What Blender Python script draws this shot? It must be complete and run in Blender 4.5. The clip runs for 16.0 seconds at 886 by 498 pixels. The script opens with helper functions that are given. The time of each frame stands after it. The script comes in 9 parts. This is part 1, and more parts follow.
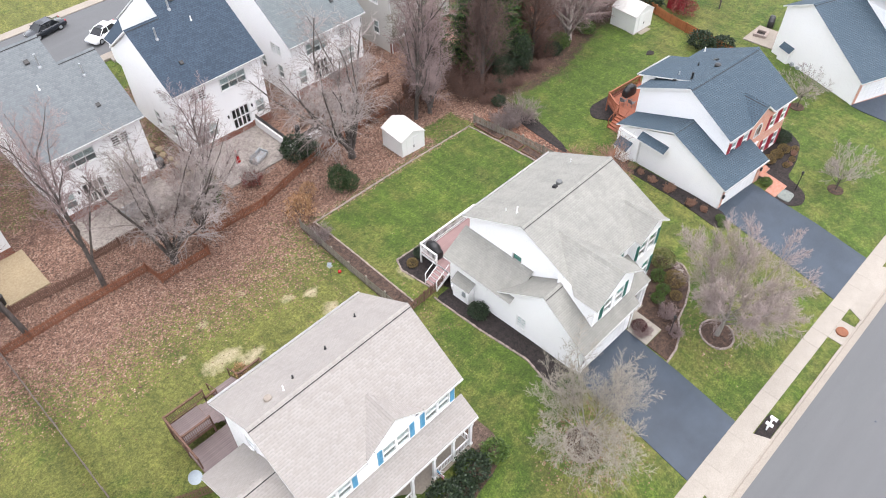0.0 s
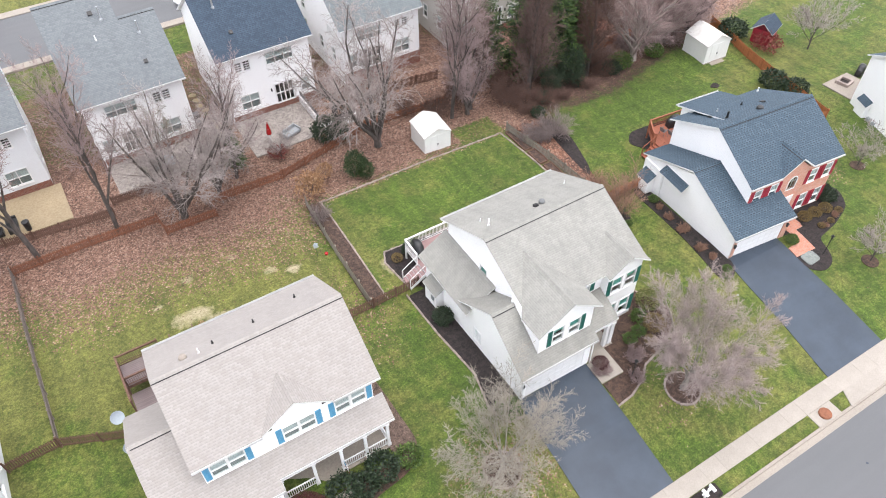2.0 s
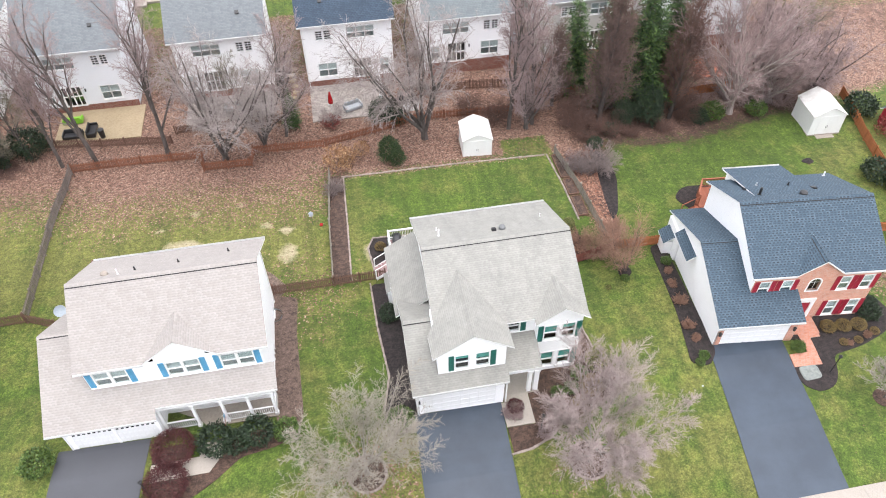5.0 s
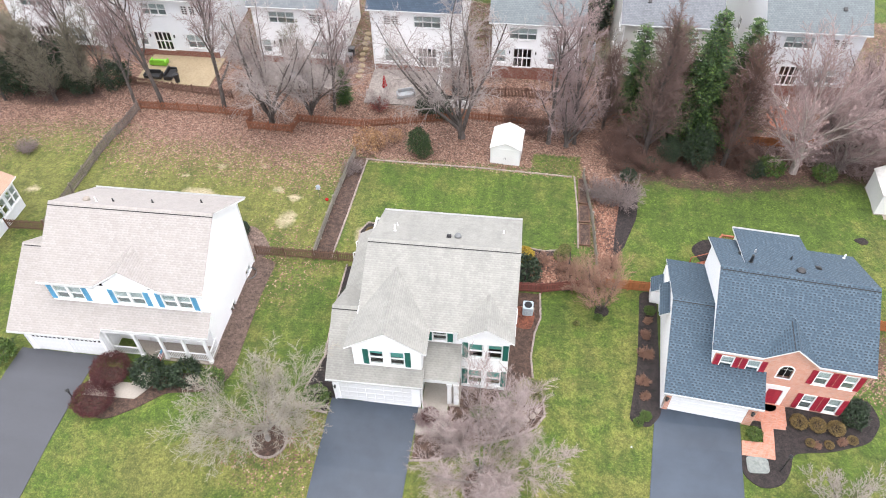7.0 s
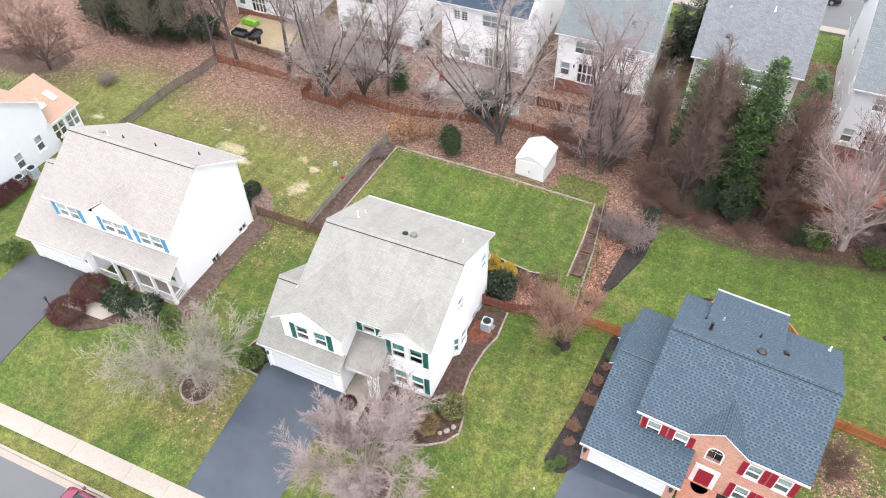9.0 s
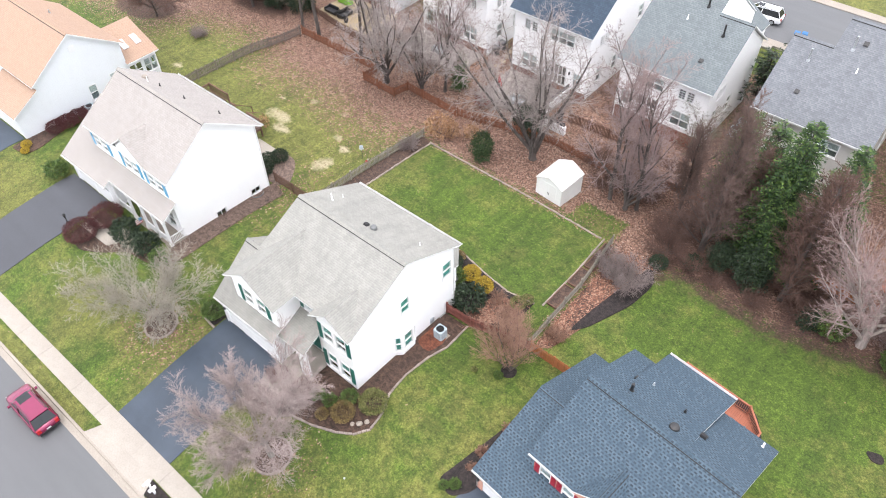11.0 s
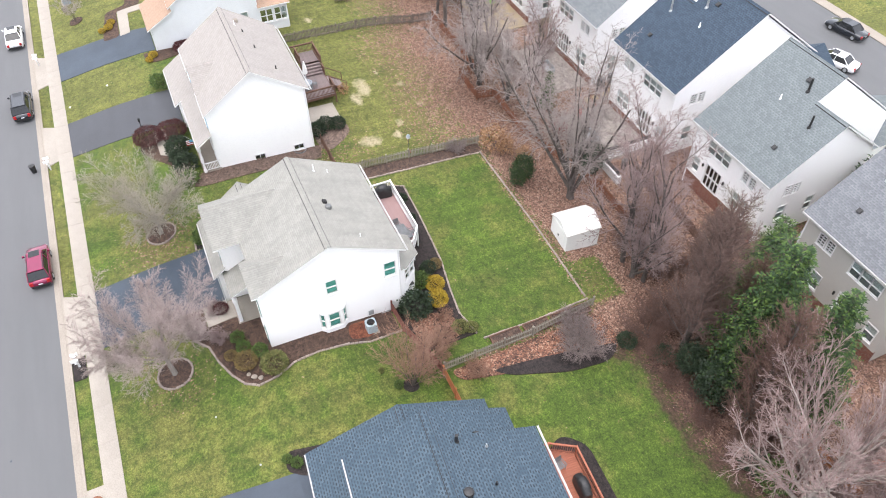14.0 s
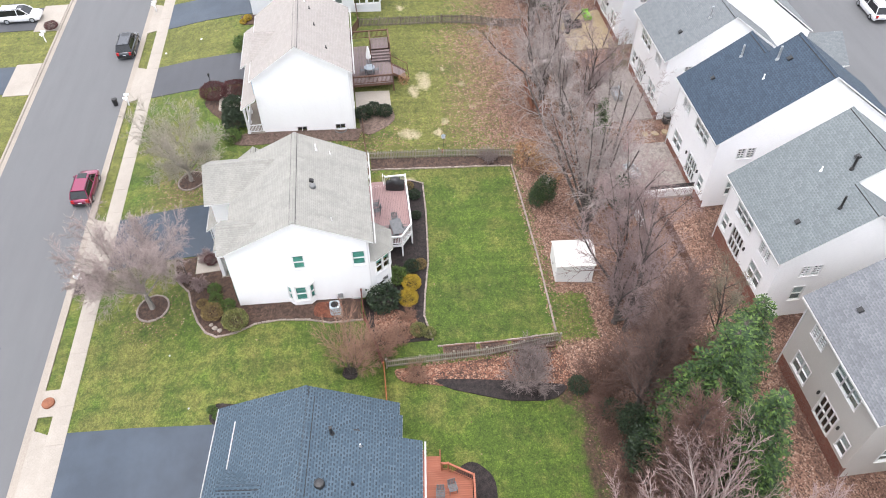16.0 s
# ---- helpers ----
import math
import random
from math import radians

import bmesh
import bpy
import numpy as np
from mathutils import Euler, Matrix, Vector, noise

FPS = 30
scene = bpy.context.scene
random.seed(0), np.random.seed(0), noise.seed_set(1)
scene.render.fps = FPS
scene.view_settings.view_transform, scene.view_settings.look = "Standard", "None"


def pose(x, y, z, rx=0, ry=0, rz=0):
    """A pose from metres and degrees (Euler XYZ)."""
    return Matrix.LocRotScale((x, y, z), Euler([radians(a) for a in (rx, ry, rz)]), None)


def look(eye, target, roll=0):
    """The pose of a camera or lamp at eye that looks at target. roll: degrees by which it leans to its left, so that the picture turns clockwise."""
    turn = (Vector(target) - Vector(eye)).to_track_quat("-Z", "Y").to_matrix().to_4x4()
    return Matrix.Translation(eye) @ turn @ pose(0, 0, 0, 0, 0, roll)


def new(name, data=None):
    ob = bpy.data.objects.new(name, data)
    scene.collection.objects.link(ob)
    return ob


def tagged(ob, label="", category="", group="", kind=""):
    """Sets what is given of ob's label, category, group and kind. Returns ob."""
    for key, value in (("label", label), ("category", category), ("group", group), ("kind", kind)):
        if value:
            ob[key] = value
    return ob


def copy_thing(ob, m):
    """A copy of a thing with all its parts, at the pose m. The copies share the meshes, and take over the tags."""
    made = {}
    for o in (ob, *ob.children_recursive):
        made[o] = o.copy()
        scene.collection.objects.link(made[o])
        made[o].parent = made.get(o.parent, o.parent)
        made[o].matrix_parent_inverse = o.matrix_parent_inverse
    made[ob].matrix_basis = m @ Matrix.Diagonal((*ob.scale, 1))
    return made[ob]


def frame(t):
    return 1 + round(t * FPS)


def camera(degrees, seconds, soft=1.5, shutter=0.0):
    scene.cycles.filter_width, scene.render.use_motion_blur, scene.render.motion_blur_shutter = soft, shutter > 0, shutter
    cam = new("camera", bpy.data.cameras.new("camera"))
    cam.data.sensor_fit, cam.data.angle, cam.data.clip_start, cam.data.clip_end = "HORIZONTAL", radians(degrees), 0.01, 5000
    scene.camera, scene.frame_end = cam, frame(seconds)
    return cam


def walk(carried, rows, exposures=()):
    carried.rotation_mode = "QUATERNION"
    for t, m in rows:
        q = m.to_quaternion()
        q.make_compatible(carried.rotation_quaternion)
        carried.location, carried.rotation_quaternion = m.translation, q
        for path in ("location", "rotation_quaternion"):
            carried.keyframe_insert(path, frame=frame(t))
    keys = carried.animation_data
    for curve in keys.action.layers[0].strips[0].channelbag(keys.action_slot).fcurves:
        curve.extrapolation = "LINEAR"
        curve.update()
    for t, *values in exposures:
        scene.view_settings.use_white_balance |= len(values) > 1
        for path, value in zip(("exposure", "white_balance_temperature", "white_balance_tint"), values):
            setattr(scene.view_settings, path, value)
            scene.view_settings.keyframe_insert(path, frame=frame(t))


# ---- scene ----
cam = camera(62.5, 16.0, soft=1.0)
METRES, EYE, TILT, LEAN, TURN = 98.0, 45.0, -47.3, 0.63, -45.2
EAST, NORTH = -32.85, -20.71
ROWS = [
    (0.0, 0.0, 0.0, 0.0, 0.0, 0.0, -0.0),
    (0.5, 0.0263, 0.0006, 0.0018, 2.24, -0.06, -2.52),
    (1.0, 0.053, 0.0025, 0.0042, 4.55, -0.26, -5.01),
    (1.5, 0.0789, 0.0053, 0.0084, 6.85, -0.62, -7.5),
    (2.0, 0.1055, 0.0095, 0.0127, 9.25, -1.01, -9.97),
    (2.5, 0.1318, 0.0142, 0.0186, 11.69, -1.43, -12.48),
    (3.0, 0.1573, 0.0198, 0.0261, 14.21, -2.07, -14.94),
    (3.5, 0.1821, 0.0274, 0.0337, 16.75, -2.79, -17.32),
    (4.0, 0.2056, 0.0355, 0.0428, 19.31, -3.66, -19.65),
    (6.5, 0.3292, 0.1037, 0.1188, 36.87, -11.93, -32.75),
    (7.0, 0.3507, 0.1221, 0.1384, 41.18, -14.38, -35.13),
    (7.5, 0.3694, 0.1415, 0.1578, 45.61, -17.06, -37.3),
    (8.0, 0.3861, 0.1622, 0.179, 50.42, -20.1, -39.33),
    (8.5, 0.4005, 0.1833, 0.2007, 55.55, -23.44, -41.18),
    (9.0, 0.4118, 0.2036, 0.2223, 60.6, -26.88, -42.66),
    (11.5, 0.4385, 0.3125, 0.3397, 89.98, -47.84, -46.48),
    (12.0, 0.4364, 0.334, 0.3644, 96.09, -52.33, -46.29),
    (12.5, 0.4317, 0.3547, 0.389, 102.15, -56.76, -45.8),
    (13.0, 0.4252, 0.3756, 0.4129, 108.09, -61.01, -45.0),
    (13.5, 0.4164, 0.3958, 0.4359, 113.81, -65.1, -43.97),
    (14.0, 0.4054, 0.4153, 0.4589, 119.16, -68.82, -42.58),
    (14.5, 0.392, 0.4349, 0.4819, 124.39, -72.33, -40.89),
    (15.0, 0.3759, 0.4544, 0.5038, 129.33, -75.59, -38.94),
    (15.5, 0.3579, 0.4725, 0.5247, 134.1, -78.59, -36.83),
    (16.0, 0.3374, 0.4898, 0.5451, 138.61, -81.31, -34.44),
]
walk(cam, [(t, pose(EAST, NORTH, EYE, TILT, LEAN, TURN) @ pose(METRES * x, METRES * y, METRES * z, 90 + pitch, roll, yaw)) for t, x, y, z, yaw, pitch, roll in ROWS],
     [(0.0, 1.78, 6440, 13), (3.5, 1.82, 6440, 13), (7.5, 1.97, 6440, 13), (9.0, 1.97, 6440, 13), (12.5, 1.88, 6440, 13), (16.0, 1.82, 6440, 13)])

# ---- light: a bright overcast winter day ----
world = bpy.data.worlds.new("overcast_sky")
scene.world = world
world.use_nodes = True
wn, wl = world.node_tree.nodes, world.node_tree.links
sky = wn.new("ShaderNodeTexSky")
sky.sky_type, sky.sun_disc = "NISHITA", False
sky.sun_elevation, sky.sun_rotation = radians(82), radians(160)
sky.air_density, sky.dust_density, sky.ozone_density = 1.0, 4.0, 1.0
grey = wn.new("ShaderNodeHueSaturation")
grey.inputs["Saturation"].default_value = 0.46
wl.new(sky.outputs[0], grey.inputs["Color"])
wl.new(grey.outputs[0], wn["Background"].inputs["Color"])
wn["Background"].inputs["Strength"].default_value = 0.07
cloud = wn.new("ShaderNodeBackground")       # the even white of the cloud deck
cloud.inputs["Color"].default_value, cloud.inputs["Strength"].default_value = (0.95, 0.97, 1.0, 1), 0.41
both = wn.new("ShaderNodeAddShader")
wl.new(wn["Background"].outputs[0], both.inputs[0])
wl.new(cloud.outputs[0], both.inputs[1])
wl.new(both.outputs[0], wn["World Output"].inputs["Surface"])
sun = new("sun", bpy.data.lights.new("sun", "SUN"))
sun.data.energy, sun.data.angle, sun.data.color = 0.35, radians(70), (1.0, 0.97, 0.93)
sun.matrix_world = look((6, -14, 90), (0, 0, 0))

# ---- materials ----
def nodes_of(name):
    m = bpy.data.materials.new(name)
    m.use_nodes = True
    return m, m.node_tree.nodes, m.node_tree.links, m.node_tree.nodes["Principled BSDF"]


def ramp(n, l, fac, stops):
    r = n.new("ShaderNodeValToRGB")
    e = r.color_ramp.elements
    while len(e) < len(stops):
        e.new(0.5)
    for k, (p, c) in enumerate(stops):
        e[k].position, e[k].color = p, (*c, 1)
    l.new(fac, r.inputs["Fac"])
    return r.outputs["Color"]


def noise_tex(n, l, co, scale, detail=4.0, rough=0.6, stretch=None):
    t = n.new("ShaderNodeTexNoise")
    t.inputs["Scale"].default_value, t.inputs["Detail"].default_value, t.inputs["Roughness"].default_value = scale, detail, rough
    if stretch:
        mp = n.new("ShaderNodeMapping")
        mp.inputs["Scale"].default_value = stretch
        l.new(co, mp.inputs["Vector"])
        co = mp.outputs["Vector"]
    l.new(co, t.inputs["Vector"])
    return t.outputs["Fac"]


def mixed(n, l, fac, a, b, mode="MIX"):
    x = n.new("ShaderNodeMix")
    x.data_type, x.blend_type = "RGBA", mode
    for sock, val in ((x.inputs[0], fac), (x.inputs[6], a), (x.inputs[7], b)):
        if isinstance(val, bpy.types.NodeSocket):
            l.new(val, sock)
        elif isinstance(val, tuple):
            sock.default_value = (*val, 1)
        else:
            sock.default_value = val
    return x.outputs[2]


def maths(n, l, op, a, b=0.0, c=None):
    x = n.new("ShaderNodeMath")
    x.operation = op
    for k, val in enumerate((a, b) if c is None else (a, b, c)):
        if isinstance(val, bpy.types.NodeSocket):
            l.new(val, x.inputs[k])
        else:
            x.inputs[k].default_value = val
    return x.outputs[0]


def bumped(n, l, p, height, strength, dist=0.02):
    b = n.new("ShaderNodeBump")
    b.inputs["Strength"].default_value, b.inputs["Distance"].default_value = strength, dist
    l.new(height, b.inputs["Height"])
    l.new(b.outputs["Normal"], p.inputs["Normal"])


def plain(name, c1, c2, scale=8.0, rough=0.7, bump=0.2, big=0.35, metal=0.0, stretch=None, per=0.0):
    """A worn surface: fine grain between two colours, broad weathering, a little relief; per: spread from piece to piece."""
    m, n, l, p = nodes_of(name)
    co = n.new("ShaderNodeTexCoord").outputs["Object"]
    fine = noise_tex(n, l, co, scale, 5.0, 0.65, stretch)
    col = ramp(n, l, fine, ((0.32, c1), (0.68, c2)))
    broad = noise_tex(n, l, co, big, 3.0)
    col = mixed(n, l, 0.55, col, ramp(n, l, broad, ((0.3, (0.72, 0.72, 0.72)), (0.7, (1.0, 1.0, 1.0)))), "MULTIPLY")
    if per:
        rnd = n.new("ShaderNodeObjectInfo").outputs["Random"]
        col = mixed(n, l, per, col, ramp(n, l, rnd, ((0.0, (0.45, 0.45, 0.45)), (1.0, (1.2, 1.2, 1.2)))), "MULTIPLY")
    l.new(col, p.inputs["Base Color"])
    p.inputs["Roughness"].default_value, p.inputs["Metallic"].default_value = rough, metal
    if bump:
        bumped(n, l, p, fine, bump)
    return m


def shingle(name, dark, mid, light, streak=0.5, pick=0.2, course=0.15, tab=0.3):
    """Laminated asphalt shingles: courses of tabs cut to uneven lengths and tones, shade painted under each course,
    faint weathering.
    pick: how strongly the painted shade of the dragon-tooth tabs darkens the course below."""
    m, n, l, p = nodes_of(name)
    uv = n.new("ShaderNodeTexCoord").outputs["UV"]
    sep = n.new("ShaderNodeSeparateXYZ")
    l.new(uv, sep.inputs[0])
    rows = maths(n, l, "DIVIDE", sep.outputs["Y"], course)
    row = maths(n, l, "FLOOR", rows)
    lap = maths(n, l, "FRACT", rows)
    hop = n.new("ShaderNodeTexWhiteNoise")
    hop.noise_dimensions = "1D"
    l.new(row, hop.inputs["W"])
    sway = noise_tex(n, l, uv, 1.7, 2.0, 0.5)
    along = maths(n, l, "ADD", maths(n, l, "DIVIDE", sep.outputs["X"], tab), maths(n, l, "ADD", maths(n, l, "MULTIPLY", row, 0.5), maths(n, l, "ADD", maths(n, l, "MULTIPLY", hop.outputs["Value"], 0.45), maths(n, l, "MULTIPLY", sway, 0.8))))
    cell = maths(n, l, "FLOOR", along)
    spot = n.new("ShaderNodeCombineXYZ")
    l.new(cell, spot.inputs["X"])
    l.new(row, spot.inputs["Y"])
    tone = n.new("ShaderNodeTexWhiteNoise")
    tone.noise_dimensions = "2D"
    l.new(spot.outputs[0], tone.inputs["Vector"])
    grain = noise_tex(n, l, uv, 30.0, 3.0, 0.8)
    shade = maths(n, l, "ADD", maths(n, l, "MULTIPLY", tone.outputs["Value"], 0.4), maths(n, l, "MULTIPLY", grain, 0.6))
    col = ramp(n, l, shade, ((0.26, dark), (0.5, mid), (0.76, light)))
    # shade of the thicker tabs on the course below, painted as dark dashes
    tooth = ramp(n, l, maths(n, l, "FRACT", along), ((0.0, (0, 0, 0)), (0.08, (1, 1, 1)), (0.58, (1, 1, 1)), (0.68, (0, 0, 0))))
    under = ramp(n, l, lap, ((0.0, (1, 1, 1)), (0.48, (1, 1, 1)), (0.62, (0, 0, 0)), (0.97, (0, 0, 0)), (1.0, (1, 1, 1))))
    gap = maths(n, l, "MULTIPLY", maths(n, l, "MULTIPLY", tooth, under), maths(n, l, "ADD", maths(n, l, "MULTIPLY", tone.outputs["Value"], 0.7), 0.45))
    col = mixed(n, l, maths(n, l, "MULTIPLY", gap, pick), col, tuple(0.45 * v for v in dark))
    # shadow at the foot of each course, multiplied into the colour
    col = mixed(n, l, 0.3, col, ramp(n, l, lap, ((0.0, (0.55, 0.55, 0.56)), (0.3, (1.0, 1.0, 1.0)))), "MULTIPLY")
    blot = noise_tex(n, l, uv, 0.8, 6.0, 0.72, (1.0, 0.4, 1.0))
    col = mixed(n, l, streak, col, ramp(n, l, blot, ((0.3, (0.76, 0.76, 0.77)), (0.7, (1.1, 1.1, 1.09)))), "MULTIPLY")
    l.new(col, p.inputs["Base Color"])
    p.inputs["Roughness"].default_value = 0.78
    bumped(n, l, p, maths(n, l, "ADD", maths(n, l, "MULTIPLY", lap, -0.5), maths(n, l, "ADD", shade, grain)), 0.6, 0.02)
    return m


def siding(name, c, grime):
    """Lapped vinyl boards, 0.11 m to the course."""
    m, n, l, p = nodes_of(name)
    co = n.new("ShaderNodeTexCoord").outputs["Object"]
    sep = n.new("ShaderNodeSeparateXYZ")
    l.new(co, sep.inputs[0])
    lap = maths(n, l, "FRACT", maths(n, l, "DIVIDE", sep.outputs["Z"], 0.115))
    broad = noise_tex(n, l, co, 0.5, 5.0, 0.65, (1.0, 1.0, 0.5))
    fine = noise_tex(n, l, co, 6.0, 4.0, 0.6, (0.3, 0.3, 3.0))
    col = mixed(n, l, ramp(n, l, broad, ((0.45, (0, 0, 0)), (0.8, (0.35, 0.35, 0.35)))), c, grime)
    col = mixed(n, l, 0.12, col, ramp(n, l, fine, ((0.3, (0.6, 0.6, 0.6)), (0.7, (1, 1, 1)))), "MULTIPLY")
    # shade under each board's lip, drawn into the colour as a grey line
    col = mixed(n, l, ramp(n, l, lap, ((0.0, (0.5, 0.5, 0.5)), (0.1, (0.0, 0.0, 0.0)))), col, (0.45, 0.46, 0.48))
    l.new(col, p.inputs["Base Color"])
    p.inputs["Roughness"].default_value = 0.45
    bumped(n, l, p, maths(n, l, "SUBTRACT", 1.0, lap), 0.5, 0.015)
    return m


def brickwork(name, c1, c2, mortar, turn=False):
    m, n, l, p = nodes_of(name)
    co = n.new("ShaderNodeTexCoord").outputs["Object"]
    sep, com = n.new("ShaderNodeSeparateXYZ"), n.new("ShaderNodeCombineXYZ")
    l.new(co, sep.inputs[0])
    l.new(maths(n, l, "ADD", sep.outputs["X"], sep.outputs["Y"]), com.inputs["X"])
    l.new(sep.outputs["Y" if turn else "Z"], com.inputs["Y"])
    br = n.new("ShaderNodeTexBrick")
    for key, val in (("Scale", 1.0), ("Brick Width", 0.215), ("Row Height", 0.075), ("Mortar Size", 0.006), ("Mortar Smooth", 0.2)):
        br.inputs[key].default_value = val
    br.inputs["Color1"].default_value, br.inputs["Color2"].default_value, br.inputs["Mortar"].default_value = (*c1, 1), (*c2, 1), (*mortar, 1)
    l.new(com.outputs[0], br.inputs["Vector"])
    broad = noise_tex(n, l, co, 1.2, 5.0, 0.7)
    col = mixed(n, l, 0.5, br.outputs["Color"], ramp(n, l, broad, ((0.3, (0.72, 0.7, 0.7)), (0.7, (1.05, 1.05, 1.05)))), "MULTIPLY")
    l.new(col, p.inputs["Base Color"])
    p.inputs["Roughness"].default_value = 0.85
    bumped(n, l, p, maths(n, l, "SUBTRACT", 1.0, br.outputs["Fac"]), 0.5, 0.01)
    return m


def asphalt(name, c1, c2, patch, rough=0.85):
    m, n, l, p = nodes_of(name)
    co = n.new("ShaderNodeTexCoord").outputs["Object"]
    grit = noise_tex(n, l, co, 45.0, 2.0, 0.8)
    broad = noise_tex(n, l, co, 0.35, 6.0, 0.62)
    streaks = noise_tex(n, l, co, 0.9, 4.0, 0.6, (0.12, 1.0, 1.0))
    col = ramp(n, l, grit, ((0.3, c1), (0.7, c2)))
    col = mixed(n, l, ramp(n, l, broad, ((0.38, (0, 0, 0)), (0.72, (0.7, 0.7, 0.7)))), col, patch)
    col = mixed(n, l, 0.5, col, ramp(n, l, streaks, ((0.3, (0.86, 0.86, 0.86)), (0.7, (1.08, 1.08, 1.08)))), "MULTIPLY")
    l.new(col, p.inputs["Base Color"])
    p.inputs["Roughness"].default_value = rough
    bumped(n, l, p, grit, 0.35, 0.01)
    return m


def mulch(name, c1, c2, leafy, c3=(0.16, 0.092, 0.064), c4=(0.30, 0.22, 0.17)):
    """Shredded bark with fallen leaves lying on it in drifts."""
    m, n, l, p = nodes_of(name)
    co = n.new("ShaderNodeTexCoord").outputs["Object"]
    chips = noise_tex(n, l, co, 16.0, 4.0, 0.75)
    drift = noise_tex(n, l, co, 0.8, 5.0, 0.65)
    clods = noise_tex(n, l, co, 3.2, 5.0, 0.75)
    col = ramp(n, l, maths(n, l, "ADD", maths(n, l, "MULTIPLY", chips, 0.5), maths(n, l, "MULTIPLY", clods, 0.5)), ((0.4, tuple(0.6 * v for v in c1)), (0.5, tuple(0.5 * (v + w) for v, w in zip(c1, c2))), (0.62, tuple(1.25 * v for v in c2))))
    vor = n.new("ShaderNodeTexVoronoi")
    vor.inputs["Scale"].default_value, vor.inputs["Randomness"].default_value = 11.0, 1.0
    l.new(co, vor.inputs["Vector"])
    tone = n.new("ShaderNodeSeparateColor")
    l.new(vor.outputs["Color"], tone.inputs[0])
    cover = maths(n, l, "ADD", maths(n, l, "MULTIPLY", drift, 1.5), maths(n, l, "MULTIPLY", tone.outputs[1], 0.6))
    col = mixed(n, l, ramp(n, l, cover, ((1.45 - leafy, (0, 0, 0)), (1.52 - leafy, (1, 1, 1)))), col, ramp(n, l, tone.outputs[0], ((0.0, tuple(0.5 * v for v in c3)), (0.6, c3), (1.0, c4))))
    l.new(col, p.inputs["Base Color"])
    p.inputs["Roughness"].default_value = 0.95
    bumped(n, l, p, maths(n, l, "ADD", chips, tone.outputs[2]), 0.8, 0.04)
    return m


def lawn_material():
    """Turf with mown, tired and straw-coloured patches; 'leaf', 'soil' and 'straw' say where litter, bare soil and worn
    turf lie.
    'soil' and a lowered 'dry' also paint tree shade along the eastern lawn.
    """
    m, n, l, p = nodes_of("turf")
    co = n.new("ShaderNodeTexCoord").outputs["Object"]
    blades = noise_tex(n, l, co, 9.0, 4.0, 0.8)
    tussock = noise_tex(n, l, co, 5.0, 3.0, 0.7)
    tufts = noise_tex(n, l, co, 2.2, 6.0, 0.74)
    broad = noise_tex(n, l, co, 0.16, 5.0, 0.62)
    mown = noise_tex(n, l, co, 0.9, 4.0, 0.6, (1.0, 0.10, 1.0))
    across = noise_tex(n, l, co, 0.75, 4.0, 0.6, (0.22, 1.0, 1.0))
    green = ramp(n, l, blades, ((0.28, (0.018, 0.036, 0.003)), (0.52, (0.063, 0.101, 0.011)), (0.76, (0.148, 0.194, 0.034))))
    dry = ramp(n, l, blades, ((0.28, (0.052, 0.057, 0.012)), (0.53, (0.132, 0.131, 0.031)), (0.78, (0.250, 0.228, 0.085))))
    patchy = noise_tex(n, l, co, 0.62, 5.0, 0.66)
    worn = maths(n, l, "ADD", maths(n, l, "MULTIPLY", broad, 0.36), maths(n, l, "ADD", maths(n, l, "MULTIPLY", patchy, 0.46), maths(n, l, "MULTIPLY", tufts, 0.18)))
    att = {}
    for key in ("leaf", "soil", "straw", "dry"):
        a = n.new("ShaderNodeAttribute")
        a.attribute_name = key
        att[key] = a.outputs["Fac"]
    dryness = maths(n, l, "ADD", worn, maths(n, l, "MULTIPLY", att["dry"], 0.22))
    col = mixed(n, l, ramp(n, l, dryness, ((0.46, (0, 0, 0)), (0.61, (0.95, 0.95, 0.95)))), green, dry)
    col = mixed(n, l, 0.65, col, ramp(n, l, mown, ((0.36, (0.68, 0.74, 0.66)), (0.64, (1.22, 1.2, 1.2)))), "MULTIPLY")
    col = mixed(n, l, 0.45, col, ramp(n, l, across, ((0.36, (0.72, 0.78, 0.7)), (0.64, (1.18, 1.18, 1.18)))), "MULTIPLY")
    col = mixed(n, l, 0.6, col, ramp(n, l, tufts, ((0.36, (0.40, 0.47, 0.38)), (0.6, (1.22, 1.22, 1.2)))), "MULTIPLY")
    col = mixed(n, l, 0.55, col, ramp(n, l, tussock, ((0.33, (0.42, 0.46, 0.42)), (0.5, (1.0, 1.0, 1.0)), (0.68, (1.4, 1.38, 1.35)))), "MULTIPLY")
    # rank dark green clumps standing in the paler turf
    clump = noise_tex(n, l, co, 1.25, 5.0, 0.75)
    col = mixed(n, l, ramp(n, l, clump, ((0.58, (0, 0, 0)), (0.66, (0.7, 0.7, 0.7)))), col, ramp(n, l, blades, ((0.3, (0.012, 0.030, 0.003)), (0.7, (0.062, 0.106, 0.012)))))
    # straw-coloured worn turf
    ragged = noise_tex(n, l, co, 1.1, 6.0, 0.74)
    s = maths(n, l, "ADD", att["straw"], maths(n, l, "MULTIPLY", maths(n, l, "SUBTRACT", ragged, 0.5), 1.3))
    col = mixed(n, l, ramp(n, l, s, ((0.40, (0, 0, 0)), (0.85, (1, 1, 1)))), col, ramp(n, l, blades, ((0.3, (0.25, 0.205, 0.12)), (0.7, (0.44, 0.385, 0.262)))))
    # leaf litter: scattered single leaves, closing up to a carpet
    vor = n.new("ShaderNodeTexVoronoi")
